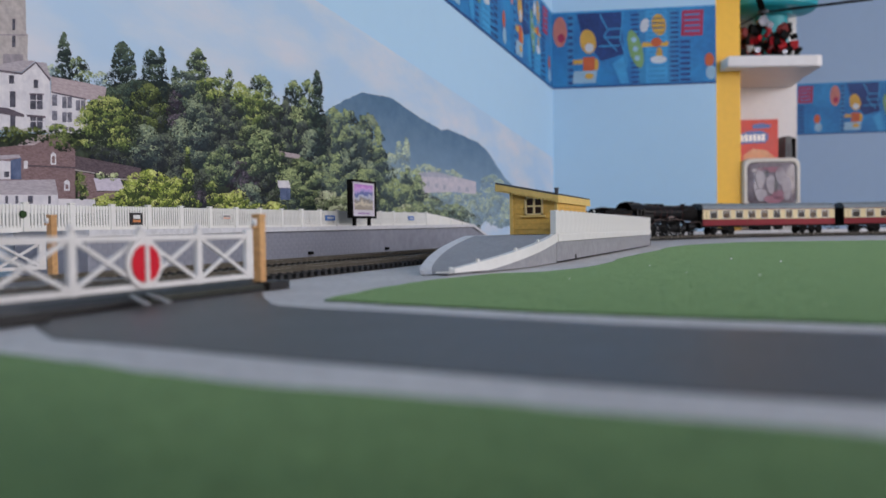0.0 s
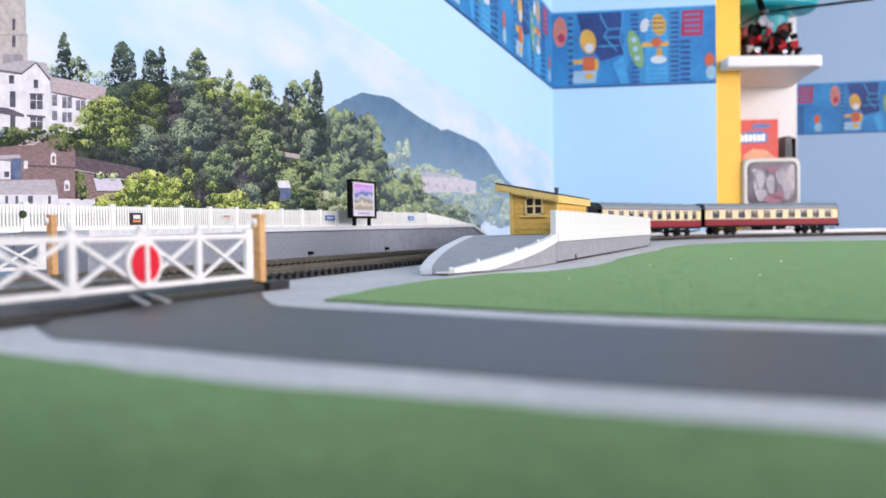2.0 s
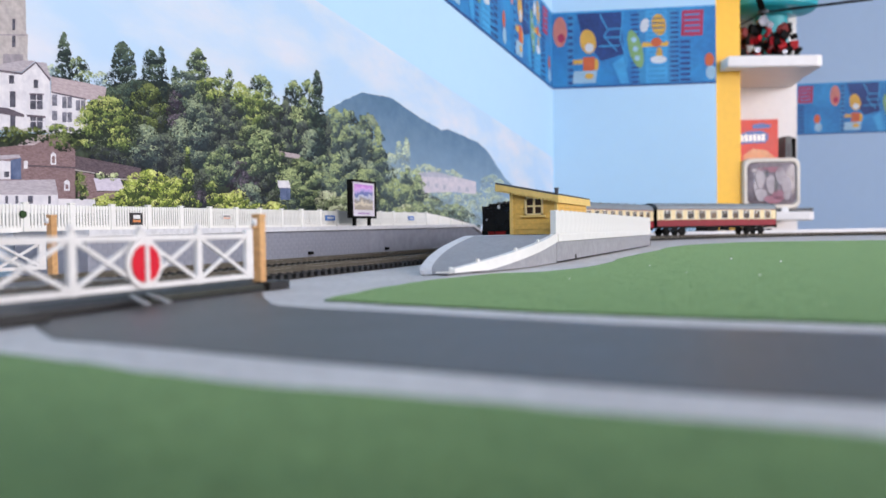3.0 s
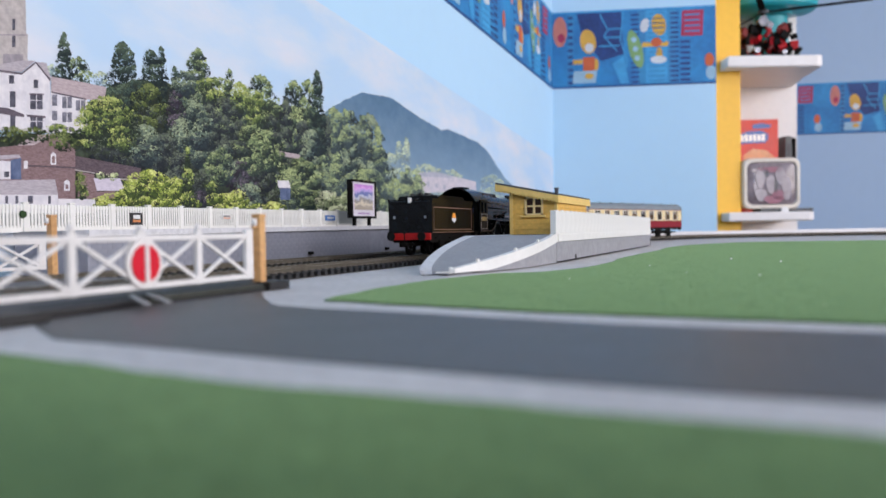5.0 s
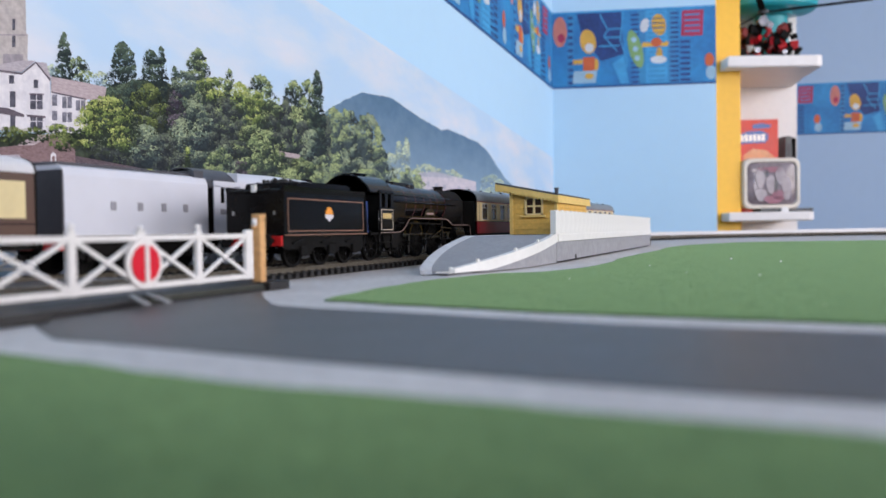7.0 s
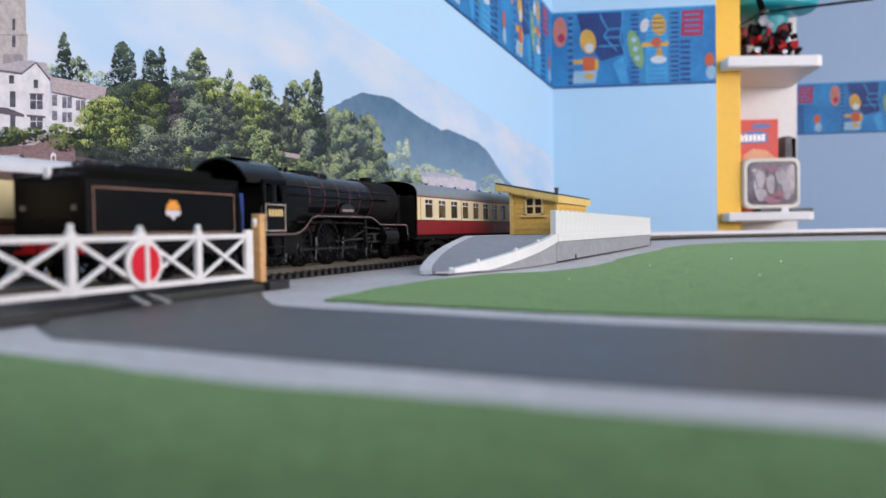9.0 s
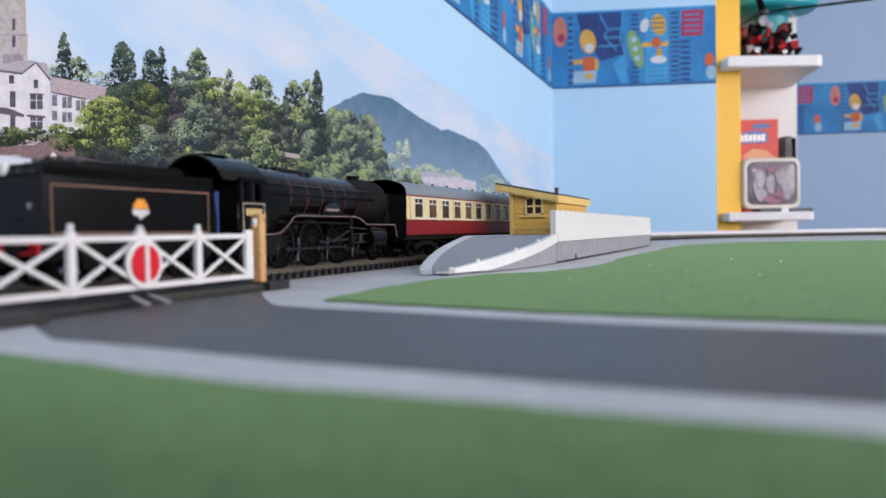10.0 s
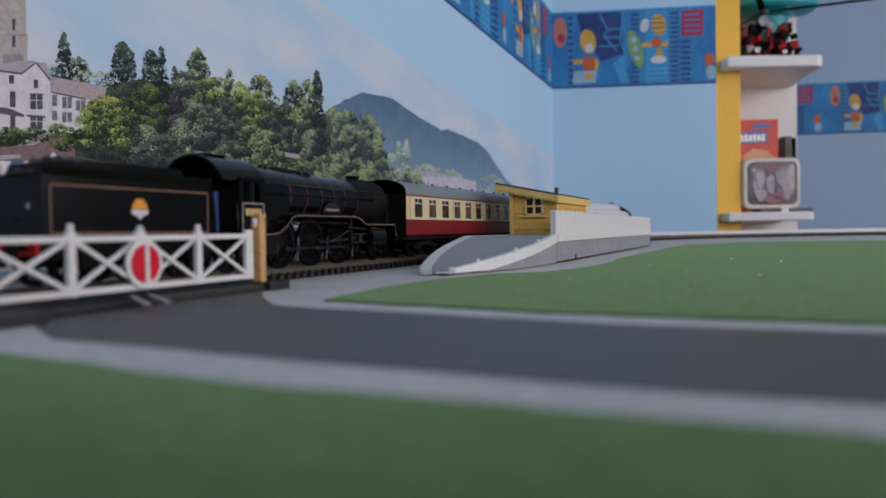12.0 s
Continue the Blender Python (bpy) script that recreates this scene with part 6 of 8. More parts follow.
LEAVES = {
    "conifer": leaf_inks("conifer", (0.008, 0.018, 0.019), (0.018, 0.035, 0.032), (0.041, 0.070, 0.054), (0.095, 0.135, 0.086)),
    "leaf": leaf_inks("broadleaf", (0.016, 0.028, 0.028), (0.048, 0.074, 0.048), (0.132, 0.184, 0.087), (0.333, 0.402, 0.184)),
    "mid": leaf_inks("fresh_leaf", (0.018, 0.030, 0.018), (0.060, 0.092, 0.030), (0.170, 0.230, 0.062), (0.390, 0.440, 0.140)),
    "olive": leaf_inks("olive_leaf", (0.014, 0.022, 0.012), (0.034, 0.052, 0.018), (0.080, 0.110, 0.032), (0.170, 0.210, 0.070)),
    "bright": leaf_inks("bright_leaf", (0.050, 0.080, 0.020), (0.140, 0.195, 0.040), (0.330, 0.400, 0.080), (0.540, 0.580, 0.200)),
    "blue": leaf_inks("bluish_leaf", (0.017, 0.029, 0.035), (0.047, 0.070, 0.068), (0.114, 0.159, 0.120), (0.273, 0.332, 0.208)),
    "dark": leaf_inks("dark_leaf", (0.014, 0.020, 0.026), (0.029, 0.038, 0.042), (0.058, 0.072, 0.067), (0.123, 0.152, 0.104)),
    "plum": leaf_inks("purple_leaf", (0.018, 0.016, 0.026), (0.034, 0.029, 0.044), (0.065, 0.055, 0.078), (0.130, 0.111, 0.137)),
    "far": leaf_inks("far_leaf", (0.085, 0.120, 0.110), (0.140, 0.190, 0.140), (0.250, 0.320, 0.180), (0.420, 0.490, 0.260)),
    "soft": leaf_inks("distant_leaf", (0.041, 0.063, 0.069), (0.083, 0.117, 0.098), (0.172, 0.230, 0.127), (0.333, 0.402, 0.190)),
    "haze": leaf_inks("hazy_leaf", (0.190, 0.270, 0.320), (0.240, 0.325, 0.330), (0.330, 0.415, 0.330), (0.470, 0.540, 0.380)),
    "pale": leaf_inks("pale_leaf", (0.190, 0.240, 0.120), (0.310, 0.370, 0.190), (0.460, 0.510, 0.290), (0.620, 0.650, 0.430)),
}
layer = [0.0]


def flat(name, pts, material, parent=None):
    """One inked shape, a hair in front of those printed before it."""
    layer[0] += 0.000007
    bm = bmesh.new()
    bm.faces.new([bm.verts.new((u, v, layer[0])) for u, v in pts])
    for f in bm.faces:
        f.normal_update()
        if f.normal.z < 0:
            f.normal_flip()
    return part(name, bm, material, parent or backdrop)


sheet = bmesh.new()
bm_box(sheet, -0.5, 1.952, 0.004, 0.268, -0.0005, 0.0)
for v in sheet.verts:
    if v.co.y > 0.1:
        v.co.y = 0.330 if v.co.x < 0.5 else 0.205
part("sky", sheet, sky_print(), backdrop, "pale printed summer sky with thin cloud")
flat("mountain", ragged([(0.726, 0.1474), (0.757, 0.1621), (0.788, 0.1743), (0.830, 0.1888), (0.871, 0.1925), (0.918, 0.1957), (0.962, 0.1903), (1.014, 0.1843), (1.064, 0.1801), (1.113, 0.1767), (1.140, 0.1816), (1.213, 0.1800), (1.299, 0.1775), (1.358, 0.1671), (1.425, 0.1432), (1.487, 0.1230), (1.563, 0.1110), (1.626, 0.0982), (1.648, 0.0377), (0.714, 0.0422)], 0.008, 0.0010, 1), INK["mount"])
flat("hillside", ragged([(0.407, 0.1200), (0.425, 0.1289), (0.454, 0.1380), (0.485, 0.1392), (0.520, 0.1451), (0.559, 0.1445), (0.621, 0.1465), (0.651, 0.1483), (0.719, 0.1494), (0.770, 0.1407), (0.828, 0.1377), (0.893, 0.1092), (0.968, 0.0996), (1.054, 0.0761), (1.309, 0.0461), (1.307, 0.0111), (0.554, 0.0204), (0.382, 0.0299), (0.326, 0.0298), (0.327, 0.0826), (0.384, 0.0907)], 0.010, 0.0020, 2), INK["hill"])


def crown(u, z, h, w, kind, shape, seed):
    """A printed tree: boughs of many small leaf sprays, dark in the hollows and sunlit on their upper left."""
    rng = random.Random(seed)
    d = math.hypot(0.42, u)
    fv = d * 0.00072                      # size of a spray grows with the distance along the wall
    fu = fv * d / 0.42
    area = (w / fu) * (h / fv) * 0.7
    taper = rng.uniform(0.62, 0.85)

    def half_at(k):
        if shape == "cone":
            q = min(1.0, (1 - k) ** taper * 1.02 + 0.03)
        elif shape == "spire":
            q = min(1.0, (1 - k) ** 0.42)
        elif shape == "column":
            q = max(0.12, 1 - abs(2 * k - 1) ** 3.2) ** 0.6
        else:
            q = math.sqrt(max(0.03, 1 - (2 * k - 1) ** 2))
        return w / 2 * q * (1 + 0.13 * math.sin(k * 17 + seed) + 0.07 * math.sin(k * 41 + seed * 3))

    boughs = []
    for i in range(max(3, min(26, int(area / 230)))):
        k = rng.uniform(0.03, 0.97)
        boughs.append((u + rng.uniform(-0.85, 0.85) * half_at(k), z + h * k))
    reach = max(4.0, 0.72 * math.sqrt(area / len(boughs)))
    verts, faces, inks = [], [], []
    layer[0] += 0.000007
    under = int(area / 34)
    count = under + int(area / 4.2)
    tall = 2.2 if shape == "column" else 1.0
    bias = {"cone": -0.12, "spire": -0.10, "column": 0.06}.get(shape, 0.16)
    for i in range(count):
        k = rng.random() ** (1.25 if shape == "cone" else 1.0)
        edge = rng.uniform(-1, 1)
        cu, cv = u + edge * half_at(k), z + h * k
        if i < under:
            r, n = rng.uniform(3.0, 5.0), 8
        else:
            r, n = rng.uniform(0.8, 2.0), 6
        r *= 1.0 - 0.35 * abs(edge) * (k if shape == "cone" else 1.0)
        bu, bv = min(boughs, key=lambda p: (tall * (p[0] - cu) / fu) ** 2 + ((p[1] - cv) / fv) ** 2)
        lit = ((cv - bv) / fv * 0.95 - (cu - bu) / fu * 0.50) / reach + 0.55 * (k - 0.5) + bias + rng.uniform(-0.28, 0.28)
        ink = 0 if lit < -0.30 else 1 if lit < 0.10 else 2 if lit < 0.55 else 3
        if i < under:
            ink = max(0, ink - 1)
        b0, a0, zz = len(verts), rng.random() * 6.28, layer[0] + 0.000006 * i / count
        for j in range(n):
            a, q = a0 + 2 * math.pi * j / n, r * rng.uniform(0.6, 1.2)
            verts.append((cu + fu * q * math.cos(a) * 0.9, cv + fv * q * math.sin(a) * (1.35 if tall > 1 else 1.0), zz))
        faces.append(tuple(range(b0, b0 + n)))
        inks.append(ink)
    me = bpy.data.meshes.new("printed_tree")
    me.from_pydata(verts, [], faces)
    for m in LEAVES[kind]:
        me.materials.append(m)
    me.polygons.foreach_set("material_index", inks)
    ob = new("printed_tree", me)
    ob.parent = backdrop
    return ob


planted = [40]


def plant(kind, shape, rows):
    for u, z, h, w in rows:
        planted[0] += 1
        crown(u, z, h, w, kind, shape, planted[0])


# hazy woods beyond the river
plant("haze", "column", [(0.941, 0.0791, 0.0636, 0.0309), (0.967, 0.0841, 0.0621, 0.0304)])
plant("haze", "round", [(0.912, 0.0705, 0.0531, 0.0805), (1.054, 0.0949, 0.0247, 0.1173), (1.160, 0.0953, 0.0233, 0.1110), (1.397, 0.0818, 0.0444, 0.1697), (1.279, 0.0330, 0.0584, 0.2300), (1.438, 0.0291, 0.0584, 0.2434), (1.116, 0.0549, 0.0293, 0.2067), (1.532, 0.0313, 0.0436, 0.1825)])
flat("far_houses", [(1.0105, 0.1054), (1.0800, 0.1116), (1.1579, 0.1096), (1.2851, 0.1076), (1.2840, 0.0860), (1.1567, 0.0846), (1.0136, 0.0769)], INK["pink"])
flat("printed_window", [(1.0425, 0.0944), (1.0541, 0.0950), (1.0538, 0.0885), (1.0422, 0.0879)], INK["pink_dark"])
flat("printed_window", [(1.0780, 0.0938), (1.0903, 0.0944), (1.0900, 0.0877), (1.0777, 0.0871)], INK["pink_dark"])
flat("printed_window", [(1.1131, 0.0939), (1.1262, 0.0945), (1.1259, 0.0876), (1.1128, 0.0870)], INK["pink_dark"])
flat("printed_window", [(1.1840, 0.0948), (1.1985, 0.0954), (1.1982, 0.0881), (1.1836, 0.0875)], INK["pink_dark"])
flat("printed_window", [(1.2255, 0.0950), (1.2410, 0.0956), (1.2406, 0.0881), (1.2251, 0.0874)], INK["pink_dark"])
flat("far_roof", [(1.0149, 0.1057), (1.0800, 0.1116), (1.1579, 0.1096), (1.1577, 0.1061), (1.0147, 0.1009)], INK["pink_dark"])
plant("far", "round", [(0.868, 0.0793, 0.0475, 0.0673), (0.999, 0.0401, 0.0693, 0.0729), (0.952, 0.0419, 0.0604, 0.0591), (1.058, 0.0373, 0.0330, 0.1415), (1.174, 0.0345, 0.0307, 0.1585)])
plant("soft", "column", [(0.893, 0.0391, 0.0629, 0.0671), (0.929, 0.0394, 0.0518, 0.0642), (0.968, 0.0459, 0.0598, 0.0406), (1.009, 0.0402, 0.0620, 0.0393)])
# the skyline row
plant("haze", "round", [(0.414, 0.1246, 0.0109, 0.0167), (0.371, 0.1231, 0.0093, 0.0116)])
plant("leaf", "round", [(0.395, 0.1230, 0.0181, 0.0205), (0.563, 0.1515, 0.0132, 0.0133), (0.589, 0.1164, 0.0330, 0.0268)])
plant("conifer", "cone", [(0.382, 0.1236, 0.0316, 0.0177)])
plant("conifer", "spire", [(0.476, 0.1332, 0.0328, 0.0167), (0.436, 0.0854, 0.0742, 0.0517), (0.465, 0.1018, 0.0593, 0.0397), (0.492, 0.1182, 0.0354, 0.0189)])
plant("leaf", "spire", [(0.521, 0.1175, 0.0563, 0.0500)])
plant("blue", "round", [(0.506, 0.1111, 0.0415, 0.0422)])
plant("leaf", "round", [(0.614, 0.1024, 0.0666, 0.0609), (0.556, 0.1099, 0.0460, 0.0748)])
plant("dark", "round", [(0.560, 0.0973, 0.0439, 0.0511), (0.534, 0.0949, 0.0363, 0.0306), (0.630, 0.1008, 0.0338, 0.0397)])
plant("mid", "round", [(0.607, 0.1080, 0.0447, 0.0411), (0.537, 0.1347, 0.0180, 0.0401), (0.580, 0.1303, 0.0261, 0.0348)])
# poplars
plant("leaf", "column", [(0.673, 0.0866, 0.0870, 0.0529), (0.701, 0.1235, 0.0561, 0.0354)])
plant("soft", "column", [(0.757, 0.0924, 0.0672, 0.0535), (0.770, 0.0934, 0.0631, 0.0496)])
plant("dark", "column", [(0.656, 0.0855, 0.0676, 0.0255), (0.688, 0.0877, 0.0489, 0.0389), (0.737, 0.0972, 0.0518, 0.0282)])
plant("conifer", "spire", [(0.721, 0.0911, 0.1017, 0.0420)])
plant("blue", "column", [(0.798, 0.0810, 0.0813, 0.0555), (0.851, 0.0784, 0.0865, 0.0781), (0.706, 0.0889, 0.0411, 0.0429)])
plant("soft", "column", [(0.787, 0.1189, 0.0425, 0.0314), (0.833, 0.1045, 0.0567, 0.0377), (0.873, 0.1006, 0.0527, 0.0272)])
# the wooded slope
# the town on the hill
flat("church_tower", [(0.3300, 0.1620), (0.3526, 0.1682), (0.3524, 0.1475), (0.3536, 0.1471), (0.3527, 0.1324), (0.3543, 0.1299), (0.3287, 0.1229)], INK["stone"])
flat("church_belfry", [(0.3355, 0.1316), (0.3499, 0.1343), (0.3496, 0.1277), (0.3352, 0.1249)], INK["stone_dark"])
flat("church_string", [(0.3308, 0.1423), (0.3532, 0.1471), (0.3531, 0.1464), (0.3308, 0.1413)], INK["stone_dark"])
flat("printed_window", [(0.3421, 0.1438), (0.3445, 0.1443), (0.3443, 0.1375), (0.3419, 0.1370)], INK["pane"])
flat("printed_window", [(0.3427, 0.1540), (0.3447, 0.1545), (0.3444, 0.1477), (0.3424, 0.1472)], INK["pane"])
flat("house_wall", [(0.3286, 0.1203), (0.3482, 0.1223), (0.3585, 0.1308), (0.3694, 0.1222), (0.3692, 0.0886), (0.3275, 0.0859)], INK["white"])
flat("house_roof", [(0.3287, 0.1236), (0.3485, 0.1302), (0.3585, 0.1322), (0.3483, 0.1233), (0.3286, 0.1210)], INK["slate"])
flat("gable_roof", [(0.3594, 0.1316), (0.3671, 0.1325), (0.3704, 0.1231), (0.3694, 0.1219)], INK["slate"])
flat("bargeboard", [(0.3286, 0.1213), (0.3483, 0.1229), (0.3589, 0.1319), (0.3703, 0.1227), (0.3694, 0.1215), (0.3589, 0.1305), (0.3482, 0.1216), (0.3286, 0.1200)], INK["slate_dark"])
flat("printed_window", [(0.3392, 0.1198), (0.3427, 0.1203), (0.3426, 0.1153), (0.3390, 0.1147)], INK["pane"])
flat("printed_window", [(0.3569, 0.1202), (0.3603, 0.1207), (0.3601, 0.1155), (0.3567, 0.1149)], INK["pane"])
flat("printed_window", [(0.3394, 0.1102), (0.3434, 0.1108), (0.3431, 0.1013), (0.3391, 0.1007)], INK["pane"])
flat("printed_window", [(0.3540, 0.1105), (0.3634, 0.1118), (0.3631, 0.1028), (0.3537, 0.1015)], INK["pane"])
flat("printed_mullion", [(0.3584, 0.1112), (0.3590, 0.1113), (0.3587, 0.1022), (0.3581, 0.1021)], INK["white"])
flat("printed_mullion", [(0.3539, 0.1073), (0.3633, 0.1085), (0.3633, 0.1082), (0.3539, 0.1068)], INK["white"])
flat("printed_window", [(0.3536, 0.0969), (0.3630, 0.0980), (0.3627, 0.0904), (0.3533, 0.0893)], INK["pane"])
flat("printed_mullion", [(0.3579, 0.0975), (0.3585, 0.0976), (0.3583, 0.0899), (0.3576, 0.0898)], INK["white"])
flat("printed_mullion", [(0.3535, 0.0944), (0.3629, 0.0954), (0.3629, 0.0951), (0.3535, 0.0939)], INK["white"])
flat("printed_window", [(0.3392, 0.0967), (0.3428, 0.0971), (0.3425, 0.0890), (0.3389, 0.0886)], INK["pane"])
flat("lintel", [(0.3532, 0.1112), (0.3643, 0.1128), (0.3643, 0.1120), (0.3532, 0.1102)], INK["slate_dark"])
flat("lintel", [(0.3511, 0.0980), (0.3651, 0.0988), (0.3651, 0.0974), (0.3511, 0.0966)], INK["slate_dark"])
flat("canopy", [(0.3279, 0.0991), (0.3371, 0.1001), (0.3491, 0.0977), (0.3490, 0.0960), (0.3278, 0.0958)], INK["slate_dark"])
flat("wing_wall", [(0.3697, 0.1158), (0.4001, 0.1148), (0.3993, 0.0920), (0.3688, 0.0886)], INK["white"])
flat("wing_roof", [(0.3704, 0.1245), (0.3995, 0.1256), (0.4178, 0.1257), (0.4154, 0.1156), (0.3991, 0.1146), (0.3701, 0.1148)], INK["roof_pink"])
flat("gutter", [(0.3701, 0.1152), (0.3991, 0.1150), (0.3991, 0.1139), (0.3701, 0.1141)], INK["slate_dark"])
flat("printed_window", [(0.3707, 0.1132), (0.3747, 0.1137), (0.3745, 0.1066), (0.3704, 0.1060)], INK["pane_light"])
flat("printed_window", [(0.3788, 0.1130), (0.3868, 0.1141), (0.3865, 0.1068), (0.3786, 0.1057)], INK["pane_light"])
flat("printed_mullion", [(0.3824, 0.1136), (0.3831, 0.1136), (0.3829, 0.1063), (0.3822, 0.1062)], INK["white"])
flat("printed_window", [(0.3900, 0.1125), (0.3983, 0.1136), (0.3981, 0.1070), (0.3898, 0.1058)], INK["pane_light"])
flat("printed_mullion", [(0.3938, 0.1131), (0.3945, 0.1132), (0.3943, 0.1064), (0.3935, 0.1063)], INK["white"])
flat("printed_window", [(0.3703, 0.1029), (0.3744, 0.1034), (0.3742, 0.0973), (0.3701, 0.0968)], INK["pane_light"])
flat("printed_window", [(0.3785, 0.1031), (0.3864, 0.1041), (0.3862, 0.0976), (0.3783, 0.0966)], INK["pane_light"])
flat("printed_mullion", [(0.3821, 0.1036), (0.3828, 0.1037), (0.3825, 0.0971), (0.3818, 0.0970)], INK["white"])
flat("printed_window", [(0.3701, 0.0948), (0.3741, 0.0953), (0.3740, 0.0903), (0.3699, 0.0898)], INK["pane_light"])
flat("printed_window", [(0.3788, 0.0937), (0.3873, 0.0946), (0.3872, 0.0918), (0.3787, 0.0908)], INK["pane_light"])
flat("printed_mullion", [(0.3827, 0.0942), (0.3834, 0.0943), (0.3833, 0.0913), (0.3826, 0.0912)], INK["white"])
flat("printed_window", [(0.3901, 0.1018), (0.3974, 0.1026), (0.3973, 0.0990), (0.3900, 0.0980)], INK["pane_light"])
flat("printed_mullion", [(0.3934, 0.1022), (0.3941, 0.1023), (0.3940, 0.0985), (0.3933, 0.0984)], INK["white"])
plant("dark", "round", [(0.463, 0.0721, 0.0464, 0.0492), (0.444, 0.0708, 0.0246, 0.0464), (0.478, 0.0602, 0.0389, 0.0582), (0.497, 0.0523, 0.0379, 0.0412), (0.576, 0.0649, 0.0398, 0.0859), (0.538, 0.0773, 0.0308, 0.0542), (0.416, 0.0728, 0.0176, 0.0369), (0.606, 0.0431, 0.0493, 0.0745), (0.525, 0.0417, 0.0349, 0.0448)])
plant("olive", "round", [(0.462, 0.0990, 0.0363, 0.0406)])
plant("soft", "round", [(0.670, 0.0392, 0.0473, 0.0659)])
plant("plum", "round", [(0.490, 0.1004, 0.0339, 0.0215), (0.580, 0.0492, 0.0387, 0.0506), (0.518, 0.0402, 0.0184, 0.0264), (0.515, 0.0932, 0.0101, 0.0145)])
plant("blue", "round", [(0.517, 0.0777, 0.0514, 0.0480), (0.496, 0.0887, 0.0249, 0.0260), (0.456, 0.0734, 0.0309, 0.0374), (0.590, 0.0403, 0.0280, 0.0448), (0.742, 0.0597, 0.0331, 0.0700), (0.553, 0.0687, 0.0310, 0.0356)])
plant("mid", "round", [(0.422, 0.0841, 0.0354, 0.0557), (0.399, 0.0821, 0.0250, 0.0228), (0.432, 0.0820, 0.0257, 0.0289)])
plant("leaf", "round", [(0.598, 0.0753, 0.0462, 0.0602), (0.622, 0.0800, 0.0393, 0.0506), (0.550, 0.0638, 0.0328, 0.0289), (0.537, 0.0537, 0.0378, 0.0247), (0.693, 0.0650, 0.0313, 0.0649), (0.657, 0.0568, 0.0311, 0.0468), (0.710, 0.0433, 0.0354, 0.0603), (0.686, 0.0417, 0.0287, 0.0411), (0.826, 0.0385, 0.0589, 0.0620)])
plant("soft", "round", [(0.732, 0.0727, 0.0327, 0.0431), (0.761, 0.0647, 0.0344, 0.0648), (0.791, 0.0588, 0.0310, 0.0576), (0.851, 0.0785, 0.0206, 0.0651), (0.880, 0.0975, 0.0304, 0.0517)])
# bushes along the foot of the slope
# houses at the foot of the slope
flat("garden_wall", [(0.3871, 0.0759), (0.4494, 0.0721), (0.4491, 0.0630), (0.3868, 0.0662)], INK["wall"])
flat("wall_coping", [(0.3868, 0.0670), (0.4049, 0.0659), (0.4049, 0.0652), (0.3868, 0.0662)], INK["stone"])
flat("wall_coping", [(0.4258, 0.0633), (0.4491, 0.0638), (0.4491, 0.0630), (0.4258, 0.0625)], INK["stone"])
flat("brick_house", [(0.3271, 0.0753), (0.3444, 0.0783), (0.3551, 0.0794), (0.3710, 0.0881), (0.3882, 0.0812), (0.3871, 0.0462), (0.3261, 0.0443)], INK["brick"])
flat("brick_house_shade", [(0.3472, 0.0670), (0.3878, 0.0685), (0.3878, 0.0674), (0.3472, 0.0659)], INK["wall"])
flat("brick_house_roof", [(0.3411, 0.0780), (0.3570, 0.0859), (0.3714, 0.0885), (0.3551, 0.0794)], INK["roof_pink"])
flat("lean_to", [(0.3270, 0.0707), (0.3442, 0.0729), (0.3457, 0.0710), (0.3269, 0.0681)], INK["slate"])
flat("lean_to_wall", [(0.3269, 0.0681), (0.3381, 0.0683), (0.3377, 0.0575), (0.3265, 0.0569)], INK["white"])
flat("blue_lean_to", [(0.3381, 0.0690), (0.3457, 0.0710), (0.3453, 0.0579), (0.3377, 0.0575)], INK["blue"])
flat("printed_window", [(0.3334, 0.0619), (0.3369, 0.0621), (0.3368, 0.0588), (0.3333, 0.0586)], INK["pane"])
flat("arched_window", [(0.3676, 0.0685), (0.3679, 0.0749), (0.3701, 0.0769), (0.3723, 0.0753), (0.3721, 0.0688)], INK["white"])
flat("printed_window", [(0.3689, 0.0740), (0.3712, 0.0741), (0.3710, 0.0698), (0.3688, 0.0696)], INK["brick"])
flat("arched_window", [(0.3779, 0.0525), (0.3781, 0.0583), (0.3805, 0.0599), (0.3828, 0.0586), (0.3826, 0.0527)], INK["white"])
flat("printed_window", [(0.3792, 0.0566), (0.3815, 0.0567), (0.3814, 0.0538), (0.3791, 0.0536)], INK["brick"])
flat("arched_window", [(0.3475, 0.0694), (0.3504, 0.0696), (0.3502, 0.0648), (0.3473, 0.0646)], INK["white"])
flat("low_house", [(0.3263, 0.0489), (0.3728, 0.0505), (0.3724, 0.0378), (0.3259, 0.0371)], INK["white"])
flat("low_house_roof", [(0.3265, 0.0562), (0.3709, 0.0594), (0.3728, 0.0497), (0.3262, 0.0479)], INK["slate"])
flat("printed_window", [(0.3337, 0.0476), (0.3356, 0.0476), (0.3355, 0.0429), (0.3335, 0.0429)], INK["pane"])
flat("printed_window", [(0.3407, 0.0478), (0.3427, 0.0479), (0.3426, 0.0431), (0.3406, 0.0431)], INK["pane"])
flat("printed_window", [(0.3497, 0.0482), (0.3517, 0.0482), (0.3516, 0.0434), (0.3495, 0.0433)], INK["pane"])
flat("printed_window", [(0.3513, 0.0482), (0.3534, 0.0483), (0.3533, 0.0434), (0.3512, 0.0434)], INK["pane"])
flat("printed_window", [(0.3650, 0.0487), (0.3672, 0.0488), (0.3670, 0.0438), (0.3648, 0.0437)], INK["pane"])
